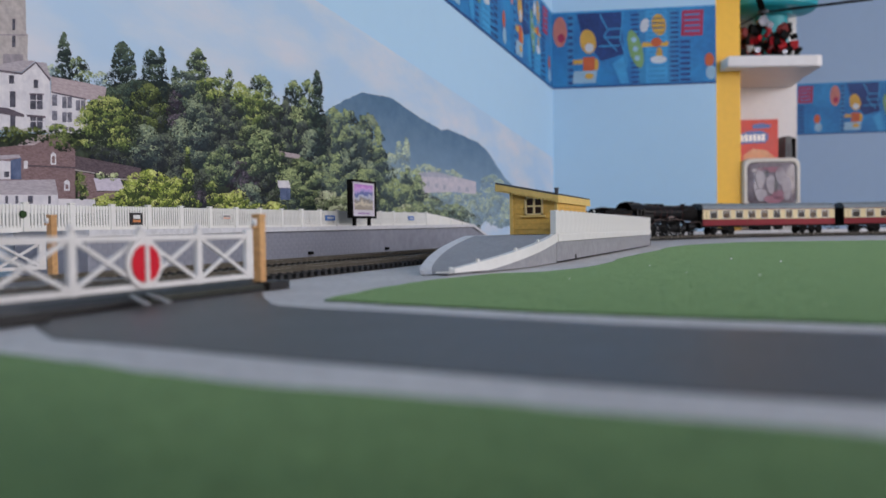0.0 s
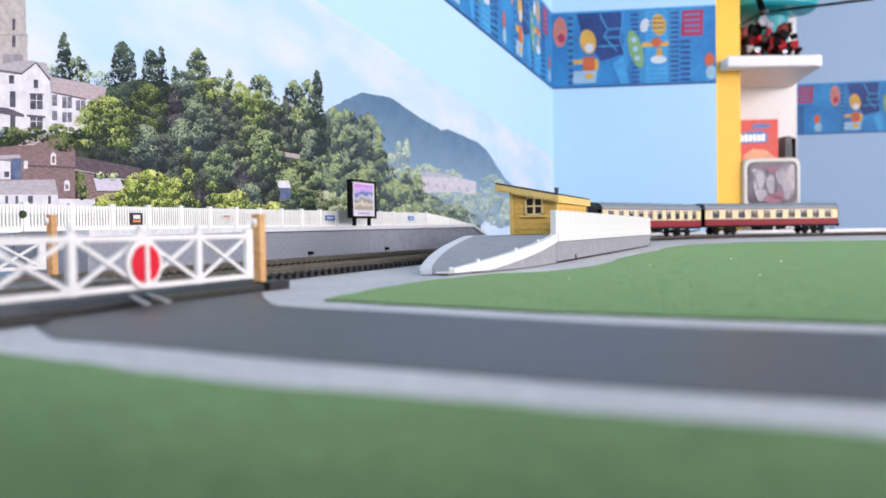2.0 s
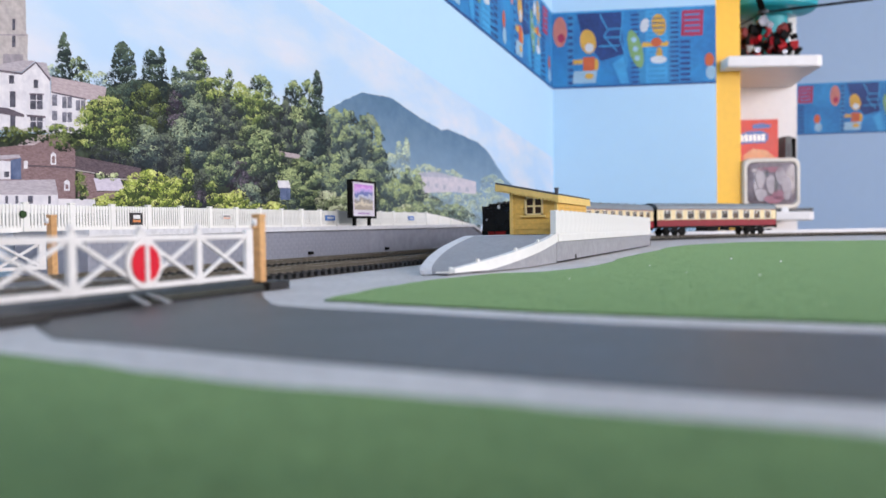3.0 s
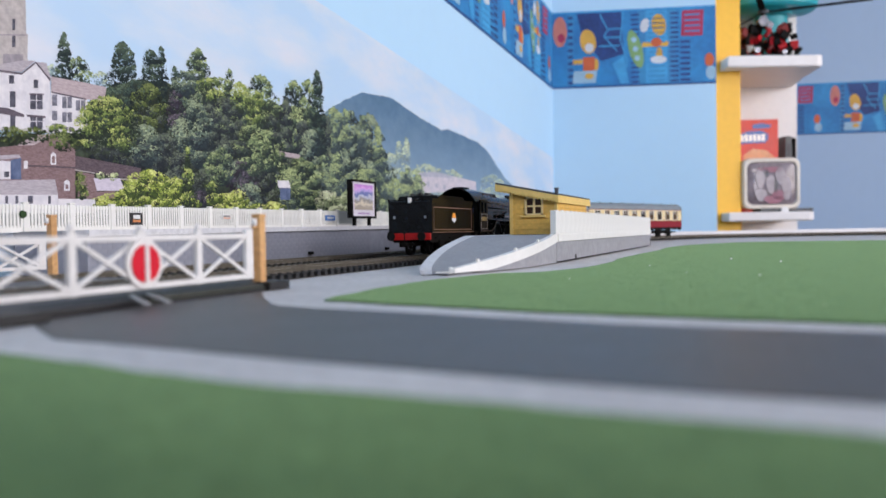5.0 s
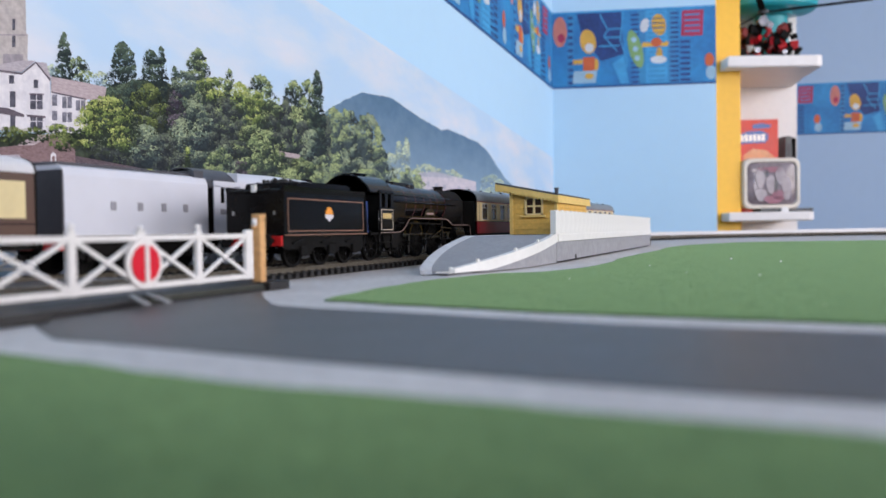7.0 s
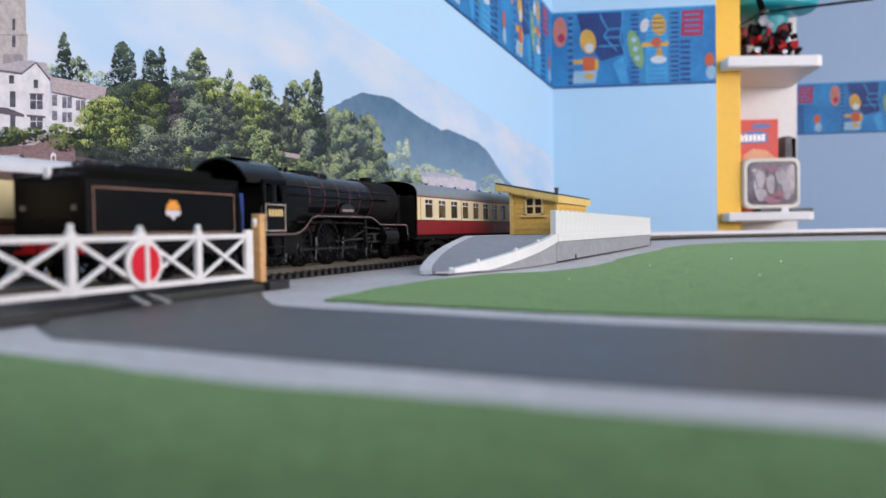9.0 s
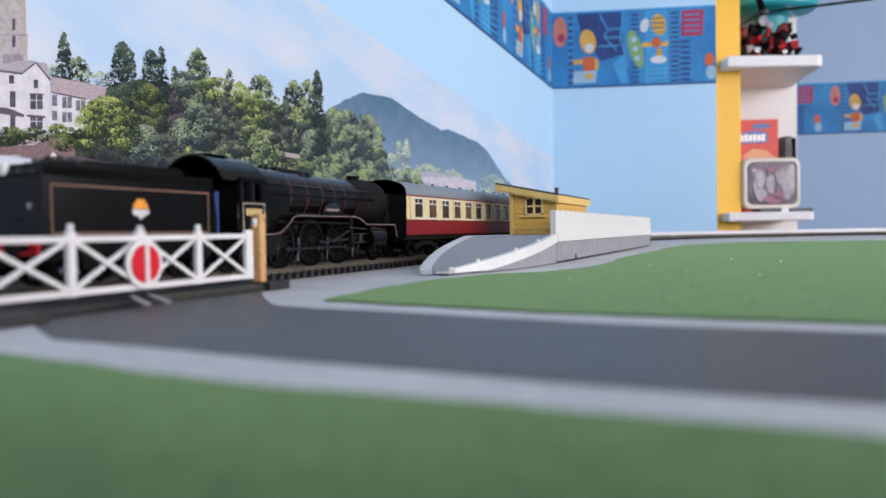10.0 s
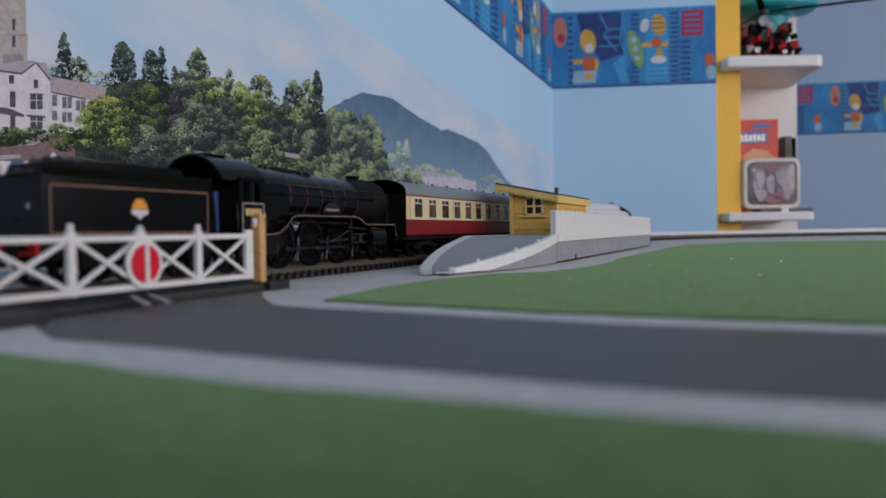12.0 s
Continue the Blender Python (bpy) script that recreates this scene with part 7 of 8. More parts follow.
flat("white_shed", [(0.3727, 0.0472), (0.4043, 0.0479), (0.4040, 0.0383), (0.3724, 0.0378)], INK["white"])
flat("cottage", [(0.3896, 0.0657), (0.4039, 0.0647), (0.4060, 0.0529), (0.4228, 0.0544), (0.4226, 0.0489), (0.4018, 0.0482), (0.3890, 0.0478)], INK["brick"])
flat("cottage_roof", [(0.4033, 0.0620), (0.4280, 0.0634), (0.4327, 0.0549), (0.4060, 0.0537)], INK["roof_pale"])
flat("terrace_roof", [(0.6410, 0.1019), (0.6795, 0.1020), (0.6782, 0.0974), (0.6409, 0.0976)], INK["roof_pink"])
flat("white_cottage", [(0.6407, 0.0666), (0.6595, 0.0675), (0.6591, 0.0558), (0.6403, 0.0552)], INK["blue"])
flat("white_cottage_roof", [(0.6359, 0.0734), (0.6566, 0.0746), (0.6606, 0.0676), (0.6376, 0.0665)], INK["white"])
plant("mid", "round", [(0.534, 0.0432, 0.0235, 0.0199), (0.377, 0.0859, 0.0087, 0.0229), (0.393, 0.0479, 0.0083, 0.0127)])
plant("olive", "round", [(0.341, 0.0786, 0.0102, 0.0279), (0.357, 0.0824, 0.0077, 0.0255), (0.379, 0.0781, 0.0110, 0.0277), (0.392, 0.0479, 0.0176, 0.0107)])
plant("bright", "round", [(0.460, 0.0400, 0.0311, 0.0610), (0.488, 0.0414, 0.0255, 0.0441), (0.426, 0.0395, 0.0135, 0.0459), (0.441, 0.0495, 0.0139, 0.0230), (0.558, 0.0389, 0.0190, 0.0541), (0.572, 0.0420, 0.0199, 0.0291), (0.630, 0.0377, 0.0150, 0.0497), (0.597, 0.0394, 0.0103, 0.0365), (0.412, 0.0408, 0.0078, 0.0208), (0.508, 0.0418, 0.0100, 0.0213)])
plant("pale", "round", [(0.738, 0.0401, 0.0281, 0.0566), (0.775, 0.0405, 0.0241, 0.0418), (0.957, 0.0397, 0.0197, 0.0597), (0.410, 0.0616, 0.0050, 0.0083), (0.421, 0.0614, 0.0055, 0.0107)])
plant("leaf", "round", [(0.646, 0.0849, 0.0153, 0.0310), (0.682, 0.0845, 0.0143, 0.0293)])
plant("mid", "cone", [(0.503, 0.0444, 0.0477, 0.0182)])


# ---- wallpaper border: a printed band with plain coloured shapes ----
BORDER_Z0, BORDER_Z1 = 0.3796, 0.5720
BC = {
    "navy": mat("border_blue", (0.012, 0.13, 0.38), 0.6, second=(0.02, 0.26, 0.58), scale=70, grain=0.1),
    "deep": mat("border_navy", (0.006, 0.030, 0.15), 0.6, second=(0.010, 0.055, 0.22), scale=120, grain=0.2),
    "cyan": mat("border_cyan", (0.05, 0.36, 0.68), 0.6, second=(0.04, 0.28, 0.58), grain=0.05),
    "yellow": mat("border_yellow", (0.72, 0.42, 0.07), 0.6, grain=0.03),
    "orange": mat("border_orange", (0.60, 0.12, 0.04), 0.6, grain=0.03),
    "green": mat("border_green", (0.22, 0.40, 0.16), 0.6, grain=0.03),
    "red": mat("border_red", (0.42, 0.03, 0.10), 0.6, grain=0.1),
    "salmon": mat("border_salmon", (0.62, 0.22, 0.18), 0.6, grain=0.05),
    "mid": mat("border_mid_blue", (0.03, 0.26, 0.54), 0.6, second=(0.03, 0.20, 0.46), scale=60, grain=0.06),
    "pale": mat("border_pale_blue", (0.34, 0.55, 0.72), 0.6, grain=0.08),
    "white": mat("border_white", (0.70, 0.74, 0.80), 0.6, grain=0.05),
}


def border(name, m, length, start, label, period=0.43):
    """A band with local x along the wall and y up from its lower edge; plain coloured shapes repeat along it."""
    H = BORDER_Z1 - BORDER_Z0
    t = thing(name, label, "wallpaper border", m, kind="structure")
    part("band", box(0, length, 0, H, 0.0, 0.0008), BC["navy"], t)
    part("edge_line", box(0, length, 0.0, 0.004, 0.0008, 0.0011), BC["deep"], t)
    part("edge_line", box(0, length, H - 0.004, H, 0.0008, 0.0011), BC["cyan"], t)

    def shape(colour, pts, x, lay):
        pts = [(x + a, b * H) for a, b in pts]
        if max(p[0] for p in pts) < 0.004 or min(p[0] for p in pts) > length - 0.004:
            return
        pts = [(min(length - 0.001, max(0.001, a)), b) for a, b in pts]
        if len({round(p[0], 4) for p in pts}) < 2:
            return
        bm = prism(pts, along_z, 0.0008 + lay * 0.0002, 0.0010 + lay * 0.0002)
        bmesh.ops.remove_doubles(bm, verts=bm.verts[:], dist=1e-6)
        part("motif", bm, BC[colour], t)

    def oval(cx, cy, rx, ry, tilt=0.0, n=16):
        out = []
        for i in range(n):
            a = 2 * math.pi * i / n
            px, py = rx * math.cos(a), ry * math.sin(a)
            out.append((cx + px + tilt * py, cy + py))
        return out

    def slab(u0, u1, v0, v1, lean=0.0):
        return [(u0, v0), (u1, v0), (u1 + lean, v1), (u0 + lean, v1)]

    x = start - period
    while x < length:
        shape("mid", slab(0.036, 0.050, 0.03, 0.97, 0.006), x, 0)
        for k in range(11):
            shape("deep", slab(0.040, 0.052, 0.05 + k * 0.085, 0.085 + k * 0.085), x, 1)
        shape("salmon", oval(0.020, 0.74, 0.0175, 0.20), x, 2)
        shape("red", oval(0.023, 0.66, 0.009, 0.06), x, 3)
        shape("deep", [(0.062, 0.97), (0.172, 0.97), (0.178, 0.42), (0.122, 0.34), (0.100, 0.50), (0.078, 0.62)], x, 1)
        for k in range(3):
            shape("mid", slab(0.115 + k * 0.012, 0.165 + k * 0.004, 0.52 + k * 0.11, 0.545 + k * 0.11, 0.004), x, 2)
        shape("yellow", oval(0.090, 0.60, 0.020, 0.16, -0.02), x, 2)
        shape("white", oval(0.093, 0.52, 0.011, 0.06), x, 3)
        shape("orange", slab(0.077, 0.106, 0.22, 0.40), x, 3)
        shape("yellow", slab(0.052, 0.076, 0.31, 0.37), x, 2)
        shape("yellow", oval(0.110, 0.30, 0.006, 0.08), x, 2)
        shape("pale", slab(0.050, 0.108, 0.06, 0.22, 0.004), x, 1)
        shape("yellow", oval(0.092, 0.15, 0.011, 0.04), x, 3)
        shape("cyan", [(0.170, 0.04), (0.190, 0.04), (0.178, 0.40), (0.150, 0.30)], x, 1)
        shape("mid", slab(0.212, 0.305, 0.03, 0.97), x, 0)
        shape("cyan", slab(0.232, 0.285, 0.03, 0.97), x, 1)
        for k in range(15):
            shape("deep", slab(0.196, 0.216, 0.04 + k * 0.062, 0.065 + k * 0.062), x, 1)
            shape("deep", slab(0.292, 0.312, 0.04 + k * 0.062, 0.065 + k * 0.062), x, 1)
            shape("mid", slab(0.238, 0.279, 0.05 + k * 0.062, 0.068 + k * 0.062), x, 2)
        for pa, pb in (((0.118, 0.95), (0.138, 0.74)), ((0.138, 0.74), (0.128, 0.66)), ((0.128, 0.66), (0.160, 0.46)), ((0.176, 0.96), (0.168, 0.60)), ((0.168, 0.60), (0.184, 0.34)), ((0.184, 0.34), (0.176, 0.05))):
            shape("cyan", [(pa[0], pa[1]), (pa[0] + 0.0035, pa[1]), (pb[0] + 0.0035, pb[1]), (pb[0], pb[1])], x, 2)
        shape("green", oval(0.207, 0.48, 0.017, 0.25, -0.045), x, 2)
        for k in range(3):
            shape("pale", oval(0.203 + k * 0.004, 0.60 - k * 0.12, 0.007, 0.035), x, 3)
        shape("white", oval(0.230, 0.78, 0.011, 0.09, 0.03), x, 2)
        shape("yellow", oval(0.264, 0.78, 0.018, 0.14, -0.015), x, 2)
        shape("orange", oval(0.258, 0.555, 0.013, 0.06), x, 3)
        shape("yellow", slab(0.222, 0.286, 0.50, 0.56, 0.002), x, 2)
        shape("yellow", oval(0.265, 0.40, 0.008, 0.09), x, 2)
        shape("white", oval(0.263, 0.33, 0.020, 0.05), x, 3)
        shape("red", slab(0.318, 0.370, 0.62, 0.95, 0.003), x, 2)
        for k in range(4):
            shape("mid", slab(0.326, 0.364, 0.67 + k * 0.07, 0.69 + k * 0.07), x, 3)
        for k in range(8):
            shape("deep", slab(0.316, 0.340, 0.04 + k * 0.07, 0.075 + k * 0.07), x, 1)
        shape("orange", oval(0.386, 0.30, 0.011, 0.09), x, 2)
        shape("pale", oval(0.390, 0.14, 0.013, 0.09), x, 2)
        x += period
    return t


up = Matrix.Rotation(math.pi / 2, 4, "X")
m_left = Matrix.Translation(Vector((WALL0.x, WALL0.y, BORDER_Z0)) + Vector((WALL_DIR.y, -WALL_DIR.x, 0)) * 0.0004 + WALL_DIR * 0.6) @ Matrix.Rotation(ang, 4, "Z") @ up
border("border_west", m_left, 1.357, 0.067, "blue wallpaper border printed with bright shapes, high on the wall")
ang_e = math.atan2(END_DIR.y, END_DIR.x)
m_end = Matrix.Translation(Vector((CORNER.x, CORNER.y, BORDER_Z0)) + Vector((END_DIR.y, -END_DIR.x, 0)) * 0.0004) @ Matrix.Rotation(ang_e, 4, "Z") @ up
border("border_end", m_end, 0.402, 0.0, "blue wallpaper border printed with bright shapes on the end wall")
FD = (far_b - far_a).normalized()
m_far = Matrix.Translation(far_a + Vector((0, 0, BORDER_Z0 - 0.014)) + Vector((FD.y, -FD.x, 0)) * 0.0004) @ Matrix.Rotation(math.atan2(FD.y, FD.x), 4, "Z") @ up
border("border_north", m_far, 2.7, 0.139, "blue wallpaper border printed with bright shapes on the far wall")


# ---- shelf unit at the end of the wall; local x along the picture plane, y away from it ----
UNIT = Matrix.Translation((FWD[0] * 2.0, FWD[1] * 2.0, 0)) @ Matrix.Rotation(_a, 4, "Z")


def shelf_unit():
    t = thing("shelf_unit", "yellow and white shelf unit with rounded white shelves", "shelves", UNIT)
    part("post", box(0.697, 0.7655, 0.0, 0.045, FLOOR_Z, 1.2, 0.003), M["yellow_board"], t, "tall bright yellow painted upright")
    part("back_panel", box(0.7655, 1.015, 0.235, 0.253, FLOOR_Z, 1.2, 0.001), M["white_board"], t)
    part("side_panel", box(0.742, 0.7650, 0.045, 0.235, FLOOR_Z, 1.2, 0.001), M["yellow_board"], t)

    def board(z0, z1, x1):
        pts = [(0.712, -0.060), (x1 - 0.02, -0.060), (x1 - 0.006, -0.055), (x1, -0.040), (x1 + 0.02, 0.10), (x1 + 0.05, 0.234), (0.768, 0.234), (0.768, -0.004), (0.712, -0.004)]
        bm = prism(pts, along_z, z0, z1)
        bmesh.ops.bevel(bm, geom=[e for e in bm.edges if abs(e.verts[0].co.z - e.verts[1].co.z) < 1e-6], offset=0.004, segments=2, affect="EDGES", profile=0.5)
        return part("shelf", bm, M["white_board"], t, "thick white shelf board")

    board(0.4165, 0.4450, 0.952)
    board(0.0355, 0.0580, 0.930)
    return t


shelf_unit()
TOP, LOW = 0.4450, 0.0580


def at_unit(x, y, z):
    return UNIT @ Matrix.Translation((x, y, z))


def retro_tv():
    """A small cream set with a rounded bulging screen."""
    t = thing("retro_television", "small cream plastic retro television ornament with grey screen", "television", at_unit(0.8395, -0.010, LOW))
    w, h, z0 = 0.0735, 0.1380, 0.008

    def ring(hw, z_lo, z_hi, y, n=6, rad=0.020):
        pts = []
        for cx, cz, a0 in ((hw - rad, z_hi - rad, 0), (-hw + rad, z_hi - rad, 90), (-hw + rad, z_lo + rad, 180), (hw - rad, z_lo + rad, 270)):
            for i in range(n + 1):
                a = math.radians(a0 + 90 * i / n)
                pts.append((cx + rad * math.cos(a), y, cz + rad * math.sin(a)))
        return pts

    body = [ring(w - 0.012, z0 + 0.012, h - 0.012, 0.075), ring(w - 0.003, z0 + 0.003, h - 0.003, 0.055), ring(w, z0, h, 0.020), ring(w, z0, h, 0.004), ring(w - 0.003, z0 + 0.003, h - 0.003, -0.001),
            ring(w - 0.0095, z0 + 0.0095, h - 0.0095, -0.001, rad=0.016), ring(w - 0.0115, z0 + 0.0115, h - 0.0115, 0.004, rad=0.015)]
    part("case", bm_loft(bmesh.new(), body), M["tv_cream"], t)
    scr = [ring(w - 0.0115 - k, z0 + 0.0115 + k, h - 0.0115 - k, y, rad=max(0.008, 0.015 - k * 0.2)) for k, y in ((0.0, 0.0035), (0.006, 0.0015), (0.018, -0.0008), (0.034, -0.002))]
    s = part("screen", bm_loft(bmesh.new(), scr), M["tv_screen"], t, "grey glossy bulging screen with a faded picture")
    for cx, cz, rx, rz, k in ((-0.030, 0.088, 0.013, 0.026, "tv_pale"), (-0.004, 0.070, 0.012, 0.024, "tv_pale"), (0.020, 0.092, 0.012, 0.022, "tv_pale"), (0.036, 0.060, 0.012, 0.030, "tv_pale"),
                              (0.014, 0.044, 0.016, 0.012, "tv_pink"), (-0.030, 0.044, 0.014, 0.016, "tv_pale"), (-0.006, 0.108, 0.030, 0.007, "tv_pink"), (0.002, 0.032, 0.026, 0.010, "tv_pink"), (-0.016, 0.100, 0.006, 0.010, "tv_dark"), (0.008, 0.066, 0.005, 0.018, "tv_dark")):
        pts = [(cx + rx * (1 + 0.15 * math.sin(6 * math.pi * i / 24)) * math.cos(2 * math.pi * i / 24), cz + rz * math.sin(2 * math.pi * i / 24)) for i in range(24)]
        part("picture_patch", prism(pts, along_y, -0.0034, -0.0024), M[k], s)
    part("foot", box(-0.030, 0.030, 0.0, 0.055, 0.0, z0 + 0.002, 0.002), M["tv_dark"], t)
    part("control_panel", box(0.045, 0.110, 0.010, 0.060, 0.0, 0.010, 0.002), M["tv_dark"], t)
    part("knob", cyl((0.030, -0.006, 0.004), (0.030, 0.004, 0.004), 0.010, 0.008, 16), M["tv_white"], t, "glossy white round knob")
    return t


M["tv_cream"] = mat("aged_cream_plastic", (0.74, 0.69, 0.62), 0.35, second=(0.69, 0.64, 0.56), scale=40, grain=0.04)
M["tv_screen"] = mat("screen_grey", (0.30, 0.26, 0.29), 0.10, second=(0.16, 0.13, 0.15), scale=160, grain=0.15)
M["tv_pale"] = mat("screen_pale_picture", (0.46, 0.41, 0.44), 0.15, grain=0.1, scale=90)
M["tv_pink"] = mat("screen_pink_picture", (0.38, 0.18, 0.23), 0.15, grain=0.1, scale=90)
M["tv_white"] = mat("glossy_white", (0.85, 0.85, 0.85), 0.15, grain=0.02)
retro_tv()


def boxed_game():
    t = thing("board_game_box", "red cardboard box with a blue and white title panel", "box", at_unit(0.864, 0.140, LOW) @ Matrix.Rotation(radians(-3), 4, "Z"))
    part("box_body", box(-0.052, 0.055, 0.0, 0.045, 0.0, 0.256, 0.001), M["box_red"], t)
    part("lid_line", box(-0.0523, 0.0553, 0.012, 0.013, 0.0, 0.2562), M["box_dark"], t)
    part("title_panel", prism([(-0.052, 0.190), (0.020, 0.192), (0.028, 0.200), (0.028, 0.216), (0.010, 0.226), (-0.030, 0.224), (-0.052, 0.214)], along_y, -0.0008, 0.0), M["box_blue"], t)
    for k in range(6):
        part("title_bar", box(-0.047 + k * 0.0115, -0.0385 + k * 0.0115, -0.0014, -0.0008, 0.197, 0.214 + 0.002 * (k % 2)), M["tv_white"], t)
    part("logo_patch", prism([(-0.014, 0.230), (0.030, 0.232), (0.038, 0.240), (0.010, 0.246), (-0.014, 0.242)], along_y, -0.0008, 0.0), M["box_blue"], t)
    part("picture_patch", prism([(-0.046, 0.080), (0.048, 0.080), (0.048, 0.150), (0.022, 0.172), (-0.012, 0.176), (-0.036, 0.162), (-0.046, 0.130)], along_y, -0.0007, 0.0), M["box_orange"], t)
    return t


M["box_red"] = mat("box_red_card", (0.74, 0.055, 0.030), 0.4, grain=0.05)
M["box_dark"] = mat("box_shadow_line", (0.20, 0.02, 0.02), 0.6)
M["box_blue"] = mat("box_blue_print", (0.10, 0.18, 0.50), 0.4)
M["box_orange"] = mat("box_orange_print", (0.80, 0.24, 0.10), 0.4, second=(0.75, 0.45, 0.25), scale=60)
boxed_game()


def video_case():
    t = thing("disc_case", "upright black plastic disc case on the shelf", "case", at_unit(0.962, 0.160, LOW))
    part("case", box(-0.014, 0.004, 0.0, 0.050, 0.0, 0.212, 0.0015), M["tv_dark"], t)
    part("spine_label", box(-0.010, 0.000, -0.0006, 0.0, 0.020, 0.190), M["charcoal"], t)
    part("second_case", box(0.005, 0.018, 0.004, 0.050, 0.0, 0.208, 0.0015), M["matt_black"], t)
    return t


video_case()


def helicopter():
    """A toy helicopter: red open frame engine, skids, mast and dark rotor blades."""
    t = thing("toy_helicopter", "red and black construction-kit helicopter with a long rotor", "toy helicopter", at_unit(0.835, 0.050, TOP))
    part("skid", bm_beam(bm_beam(bmesh.new(), (-0.075, -0.030, 0.003), (0.075, -0.030, 0.003), 0.005, 0.005), (-0.075, 0.040, 0.003), (0.075, 0.040, 0.003), 0.005, 0.005), M["matt_black"], t)
    part("base_frame", box(-0.070, 0.060, -0.026, 0.036, 0.010, 0.020, 0.002), M["tv_dark"], t)
    for x in (-0.055, 0.0, 0.045):
        part("strut", bm_beam(bm_beam(bmesh.new(), (x, -0.030, 0.004), (x * 0.8, -0.014, 0.040), 0.004, 0.004), (x, 0.040, 0.004), (x * 0.8, 0.020, 0.040), 0.004, 0.004), M["matt_black"], t)
    rng = random.Random(21)
    for i in range(84):
        x, y, z = rng.uniform(-0.068, 0.088), rng.uniform(-0.030, 0.026), rng.uniform(0.016, 0.085)
        a, b, c = rng.uniform(0.004, 0.011), rng.uniform(0.004, 0.009), rng.uniform(0.005, 0.015)
        key = rng.choice(("heli_red", "heli_red", "matt_black", "matt_black", "box_dark", "matt_black")) if x > -0.03 else rng.choice(("matt_black", "box_dark", "matt_black", "tv_dark"))
        turn = Euler((rng.uniform(-0.6, 0.6), rng.uniform(-0.7, 0.7), rng.uniform(-0.6, 0.6))).to_matrix().to_4x4()
        bm = box(-a, a, -b, b, -c, c, 0.0014) if i % 3 else cyl((0, 0, -c), (0, 0, c), b * 0.8, b * 0.7, 12)
        bmesh.ops.transform(bm, matrix=Matrix.Translation((x, y, z + 0.004)) @ turn, verts=bm.verts[:])
        part("kit_block", bm, M[key], t)
    for x, z, r, k in ((-0.004, 0.104, 0.013, "heli_chrome"), (0.012, 0.094, 0.009, "heli_chrome"), (-0.020, 0.030, 0.008, "heli_chrome"), (0.050, 0.024, 0.007, "heli_chrome"), (0.058, 0.016, 0.006, "matt_black"), (-0.060, 0.022, 0.012, "matt_black")):
        part("engine_drum", bm_cyl(bmesh.new(), (x, -0.036, z), (x, -0.010, z), r, r * 0.9, 18), M[k], t)
    part("mast", cyl((0.005, -0.010, 0.090), (0.005, -0.010, 0.140), 0.005, n=12), M["matt_black"], t)
    hub = part("rotor_hub", cyl((0.005, -0.010, 0.128), (0.005, -0.010, 0.136), 0.014, n=16), M["tv_dark"], t)
    part("rotor_blade", beam((0.005, -0.010, 0.132), (0.250, -0.080, 0.142), 0.016, 0.003), M["matt_black"], hub)
    part("blade_tip", beam((0.236, -0.076, 0.1425), (0.262, -0.084, 0.1435), 0.017, 0.0034), M["tv_white"], hub)
    part("rotor_blade", beam((0.005, -0.010, 0.132), (-0.110, -0.030, 0.070), 0.016, 0.003), M["matt_black"], hub)
    part("rotor_blade", beam((0.005, -0.010, 0.132), (-0.060, -0.120, 0.168), 0.016, 0.003), M["matt_black"], hub)
    return t


M["heli_red"] = mat("bright_red_plastic", (0.50, 0.008, 0.016), 0.3, grain=0.03)
M["heli_chrome"] = mat("chromed_plastic", (0.30, 0.30, 0.33), 0.22, metal=0.9)
M["teal"] = mat("teal_plastic", (0.02, 0.36, 0.42), 0.35, second=(0.02, 0.32, 0.38), grain=0.04)
helicopter()


def teal_tub():
    t = thing("storage_tub", "teal plastic storage tub behind the toy helicopter", "tub", at_unit(0.902, 0.140, TOP))
    prof = [(0.046, 0.0), (0.044, 0.150), (0.112, 0.158), (0.122, 0.166), (0.126, 0.300), (0.122, 0.300)]
    part("tub", bm_loft(bmesh.new(), [[(r * math.cos(2 * math.pi * i / 32), 0.7 * r * math.sin(2 * math.pi * i / 32), z) for i in range(32)] for r, z in prof]), M["teal"], t)
    part("rim", bm_cyl(bmesh.new(), (0, 0, 0.146), (0, 0, 0.156), 0.052, n=24), M["teal"], t)
    return t


teal_tub()


# ---- running: what each train has covered, second by second ----
BLACK_RUN = [(0.0, 1.085), (0.5, 1.022), (1.0, 0.954), (1.5, 0.888), (2.0, 0.818), (2.5, 0.759), (3.2, 0.682), (4.0, 0.600), (4.8, 0.5205),
          (5.0, 0.5005), (5.5, 0.4515), (6.0, 0.4020), (6.5, 0.3592), (7.0, 0.3186), (7.5, 0.2805), (8.0, 0.248), (8.5, 0.2205), (9.0, 0.2005), (9.5, 0.1878), (10.0, 0.1835), (10.5, 0.1831), (12.0, 0.1831)]
SILVER_RUN = [(0.0, -0.589), (6.0, 0.361), (7.0, 0.5195), (12.0, 1.308)]


def run_at(table, t):
    """Smooth run through the table's points."""
    ts = [p[0] for p in table]
    i = max(0, min(len(table) - 2, sum(1 for k in ts if k <= t) - 1))

    def slope(j):
        a, b = table[max(0, j - 1)], table[min(len(table) - 1, j + 1)]
        return (b[1] - a[1]) / (b[0] - a[0])

    (t0, s0), (t1, s1) = table[i], table[i + 1]
    h = t1 - t0
    k = (t - t0) / h
    return ((2 * k**3 - 3 * k**2 + 1) * s0 + (k**3 - 2 * k**2 + k) * h * slope(i) + (-2 * k**3 + 3 * k**2) * s1 + (k**3 - k**2) * h * slope(i + 1))


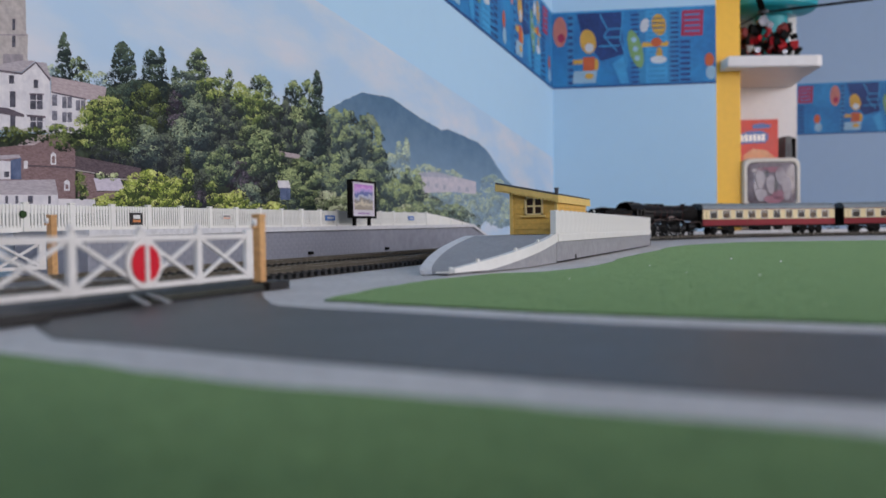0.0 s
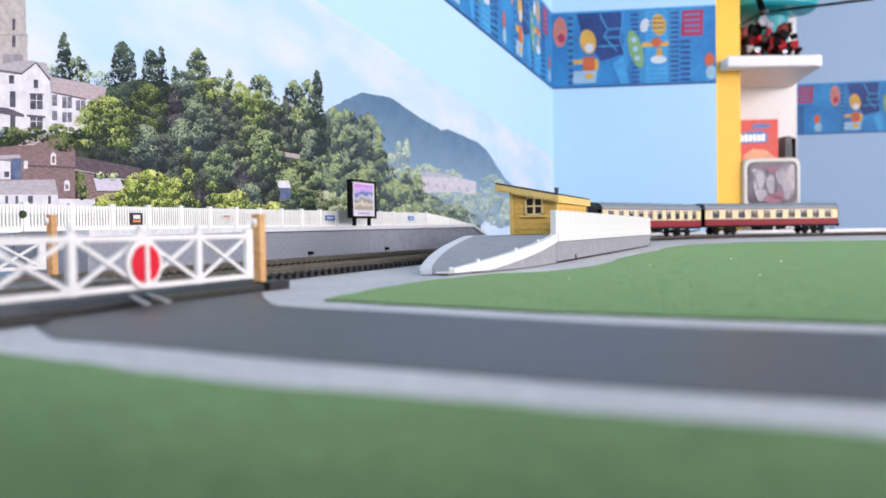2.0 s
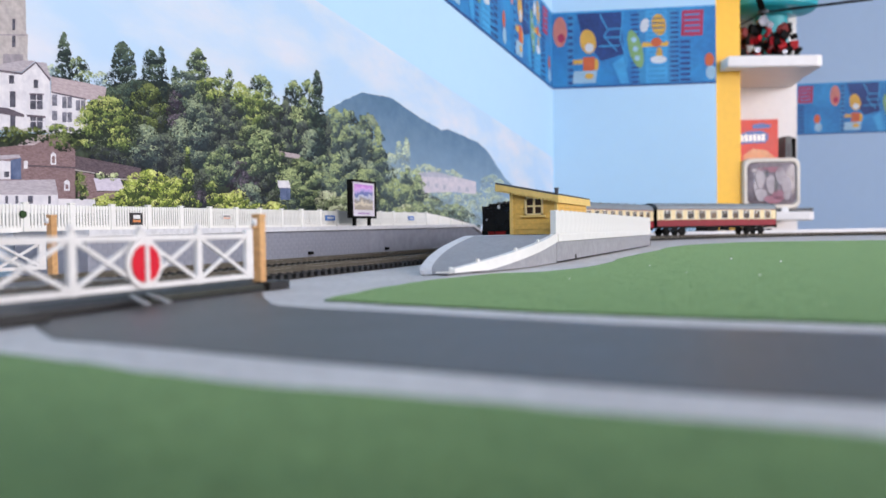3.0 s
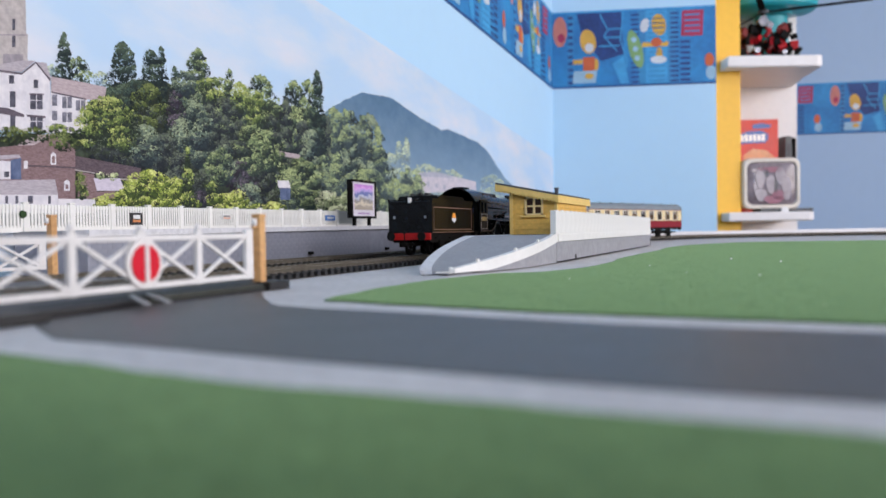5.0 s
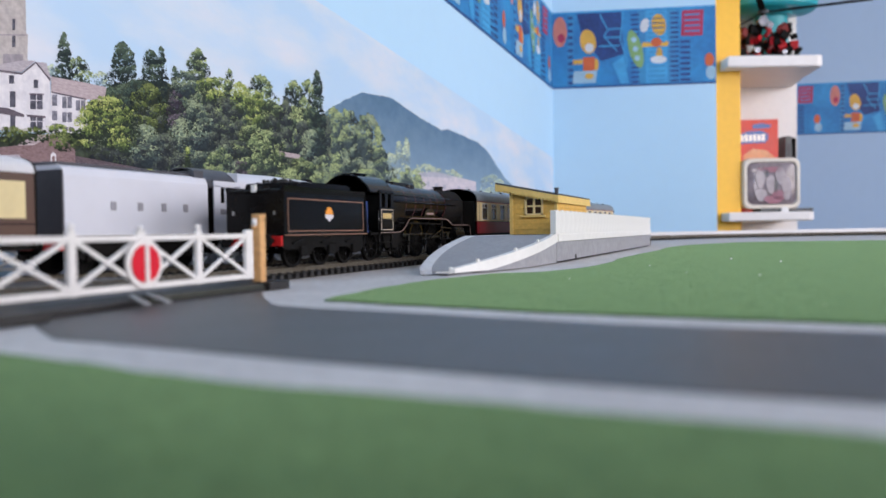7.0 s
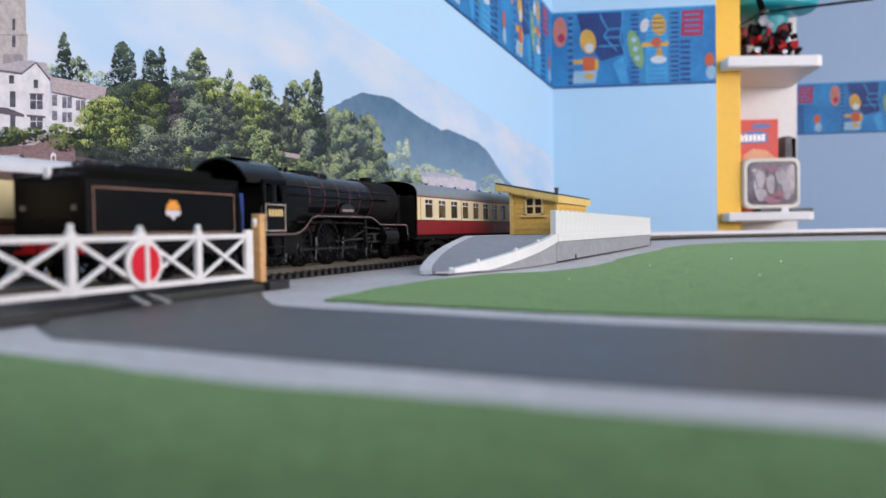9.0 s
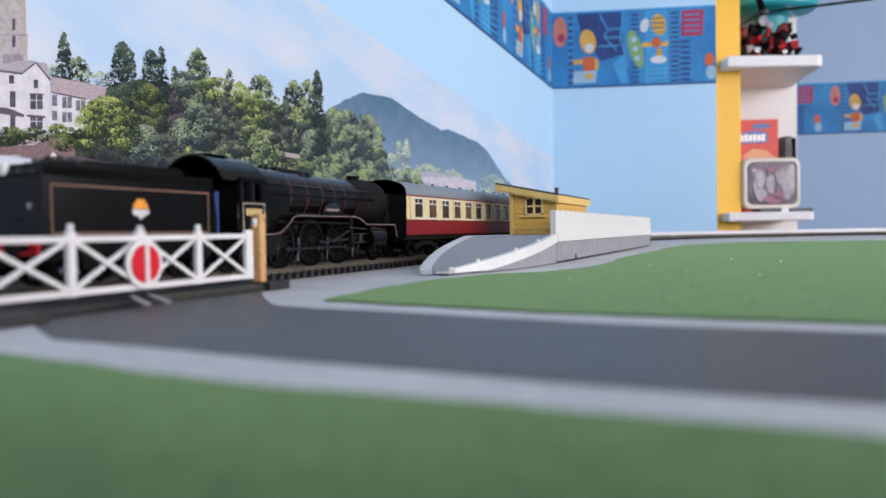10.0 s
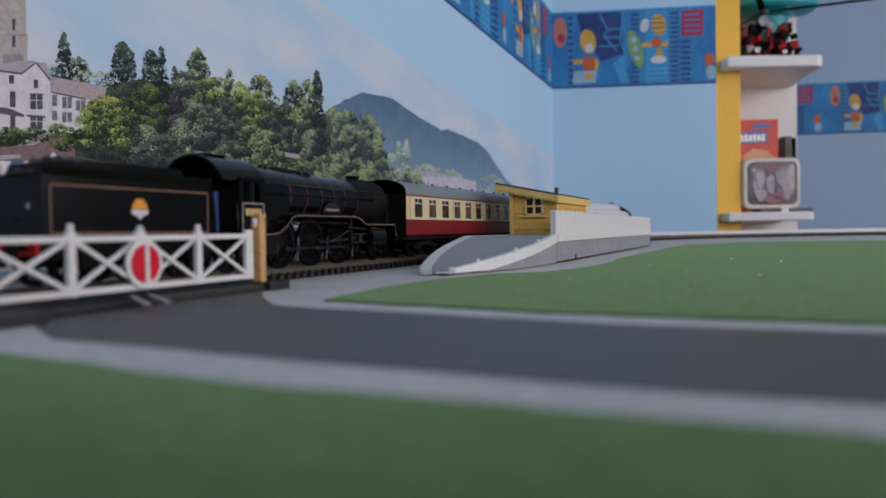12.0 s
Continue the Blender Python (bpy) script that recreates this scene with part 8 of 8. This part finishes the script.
RUNS = {"black": BLACK_RUN, "silver": SILVER_RUN}

# the black engine's train: tender leads, engine and two coaches follow
BLOOD = window_row(0.258, 0.009, 0.0136, 0.0240)
coach_label = "crimson and cream corridor coach with a grey roof"


def red_coach():
    return coach("coach", 0.258, "black", M["cream"], M["crimson"], M["coach_roof"], BLOOD, 0.0246, 0.0262, 0.0390, coach_label, "coach",
                 [M["coach_dusk"], M["coach_glass"], M["coach_dusk"], M["coach_glass"], M["coach_glass"]], M["window_white"], doors=(-0.122, -0.045, 0.030, 0.117), eave=0.0412, roof_top=0.0508)


def brown_coach():
    wins = window_row(0.256, 0.0055, 0.0215, 0.0372)
    t = coach("saloon_coach", 0.256, "silver", M["umber"], M["umber"], M["pale_roof"], wins, 0.0225, 0.0248, 0.0398, "umber brown saloon coach with cream panels and pale roof", "coach",
              [M["saloon_cream"]], None, bar=False, roof_top=0.0510, eave=0.0436)
    for s in (-1, 1):
        for a, b in wins:
            part("cream_panel", box(a, b, min(s * 0.0176, s * 0.0178), max(s * 0.0176, s * 0.0178), 0.0248, 0.0398), M["saloon_cream"], t)
        part("crest", cyl((-0.110, s * 0.0176, 0.0195), (-0.110, s * 0.0179, 0.0195), 0.0022, n=14), M["crest_grey"], t)
    return t


def local_shift(ob, dx):
    """Keeps the vehicle's origin at its middle by shifting its direct parts."""
    for c in ob.children:
        c.matrix_basis = Matrix.Translation((dx, 0, 0)) @ c.matrix_basis
    for k, (w, r, run, base) in enumerate(WHEELS):
        if w.parent == ob:
            WHEELS[k] = (w, r, run, Matrix.Translation((dx, 0, 0)) @ base)
    for k, (w, a, r, run, base) in enumerate(RODS):
        if w.parent == ob:
            RODS[k] = (w, a, r, run, Matrix.Translation((dx, 0, 0)) @ base)


vehicles = []      # (object, track, run, distance of its middle from the run's mark, reach)
ob = black_tender("black")
local_shift(ob, -0.044)
vehicles.append((ob, NEAR, "black", 0.044, 0.026))
ob = black_locomotive("black")
local_shift(ob, -0.088)
vehicles.append((ob, NEAR, "black", 0.0845 + 0.088, 0.055))
for mid in (0.269 + 0.129, 0.269 + 0.272 + 0.129):
    vehicles.append((red_coach(), NEAR, "black", mid, 0.086))
ob = silver_locomotive("silver")
local_shift(ob, 0.085)
vehicles.append((ob, FAR, "silver", -0.085, 0.055))
ob = silver_tender("silver")
local_shift(ob, 0.052)
vehicles.append((ob, FAR, "silver", -0.1705 - 0.052, 0.035))
for mid in (-0.2835 - 0.128, -0.2835 - 0.270 - 0.128):
    vehicles.append((brown_coach(), FAR, "silver", mid, 0.085))


def motions():
    """All that moves: the two trains along their tracks, their wheels and their rods."""
    for thing_, track, run, mid, reach in vehicles:
        rows = []
        for k in range(49):
            t = k * 0.25
            rows.append((t, track.pose_of(run_at(RUNS[run], t) + mid, reach)))
        walk(thing_, rows)
    for w, r, run, base in WHEELS:
        n, step = (180, 1 / 15) if r > 0.0115 else (360, 1 / 30)
        rows = []
        for k in range(n + 1):
            s = run_at(RUNS[run], min(12.0, k * step))
            rows.append((k * step, base @ Matrix.Rotation(s / r, 4, "Y")))
        walk(w, rows)
    for rod, throw, r, run, base in RODS:
        rows = []
        for k in range(181):
            a = run_at(RUNS[run], min(12.0, k / 15)) / r
            rows.append((k / 15, base @ Matrix.Translation((throw * math.sin(a), 0, throw * math.cos(a)))))
        walk(rod, rows)


motions()
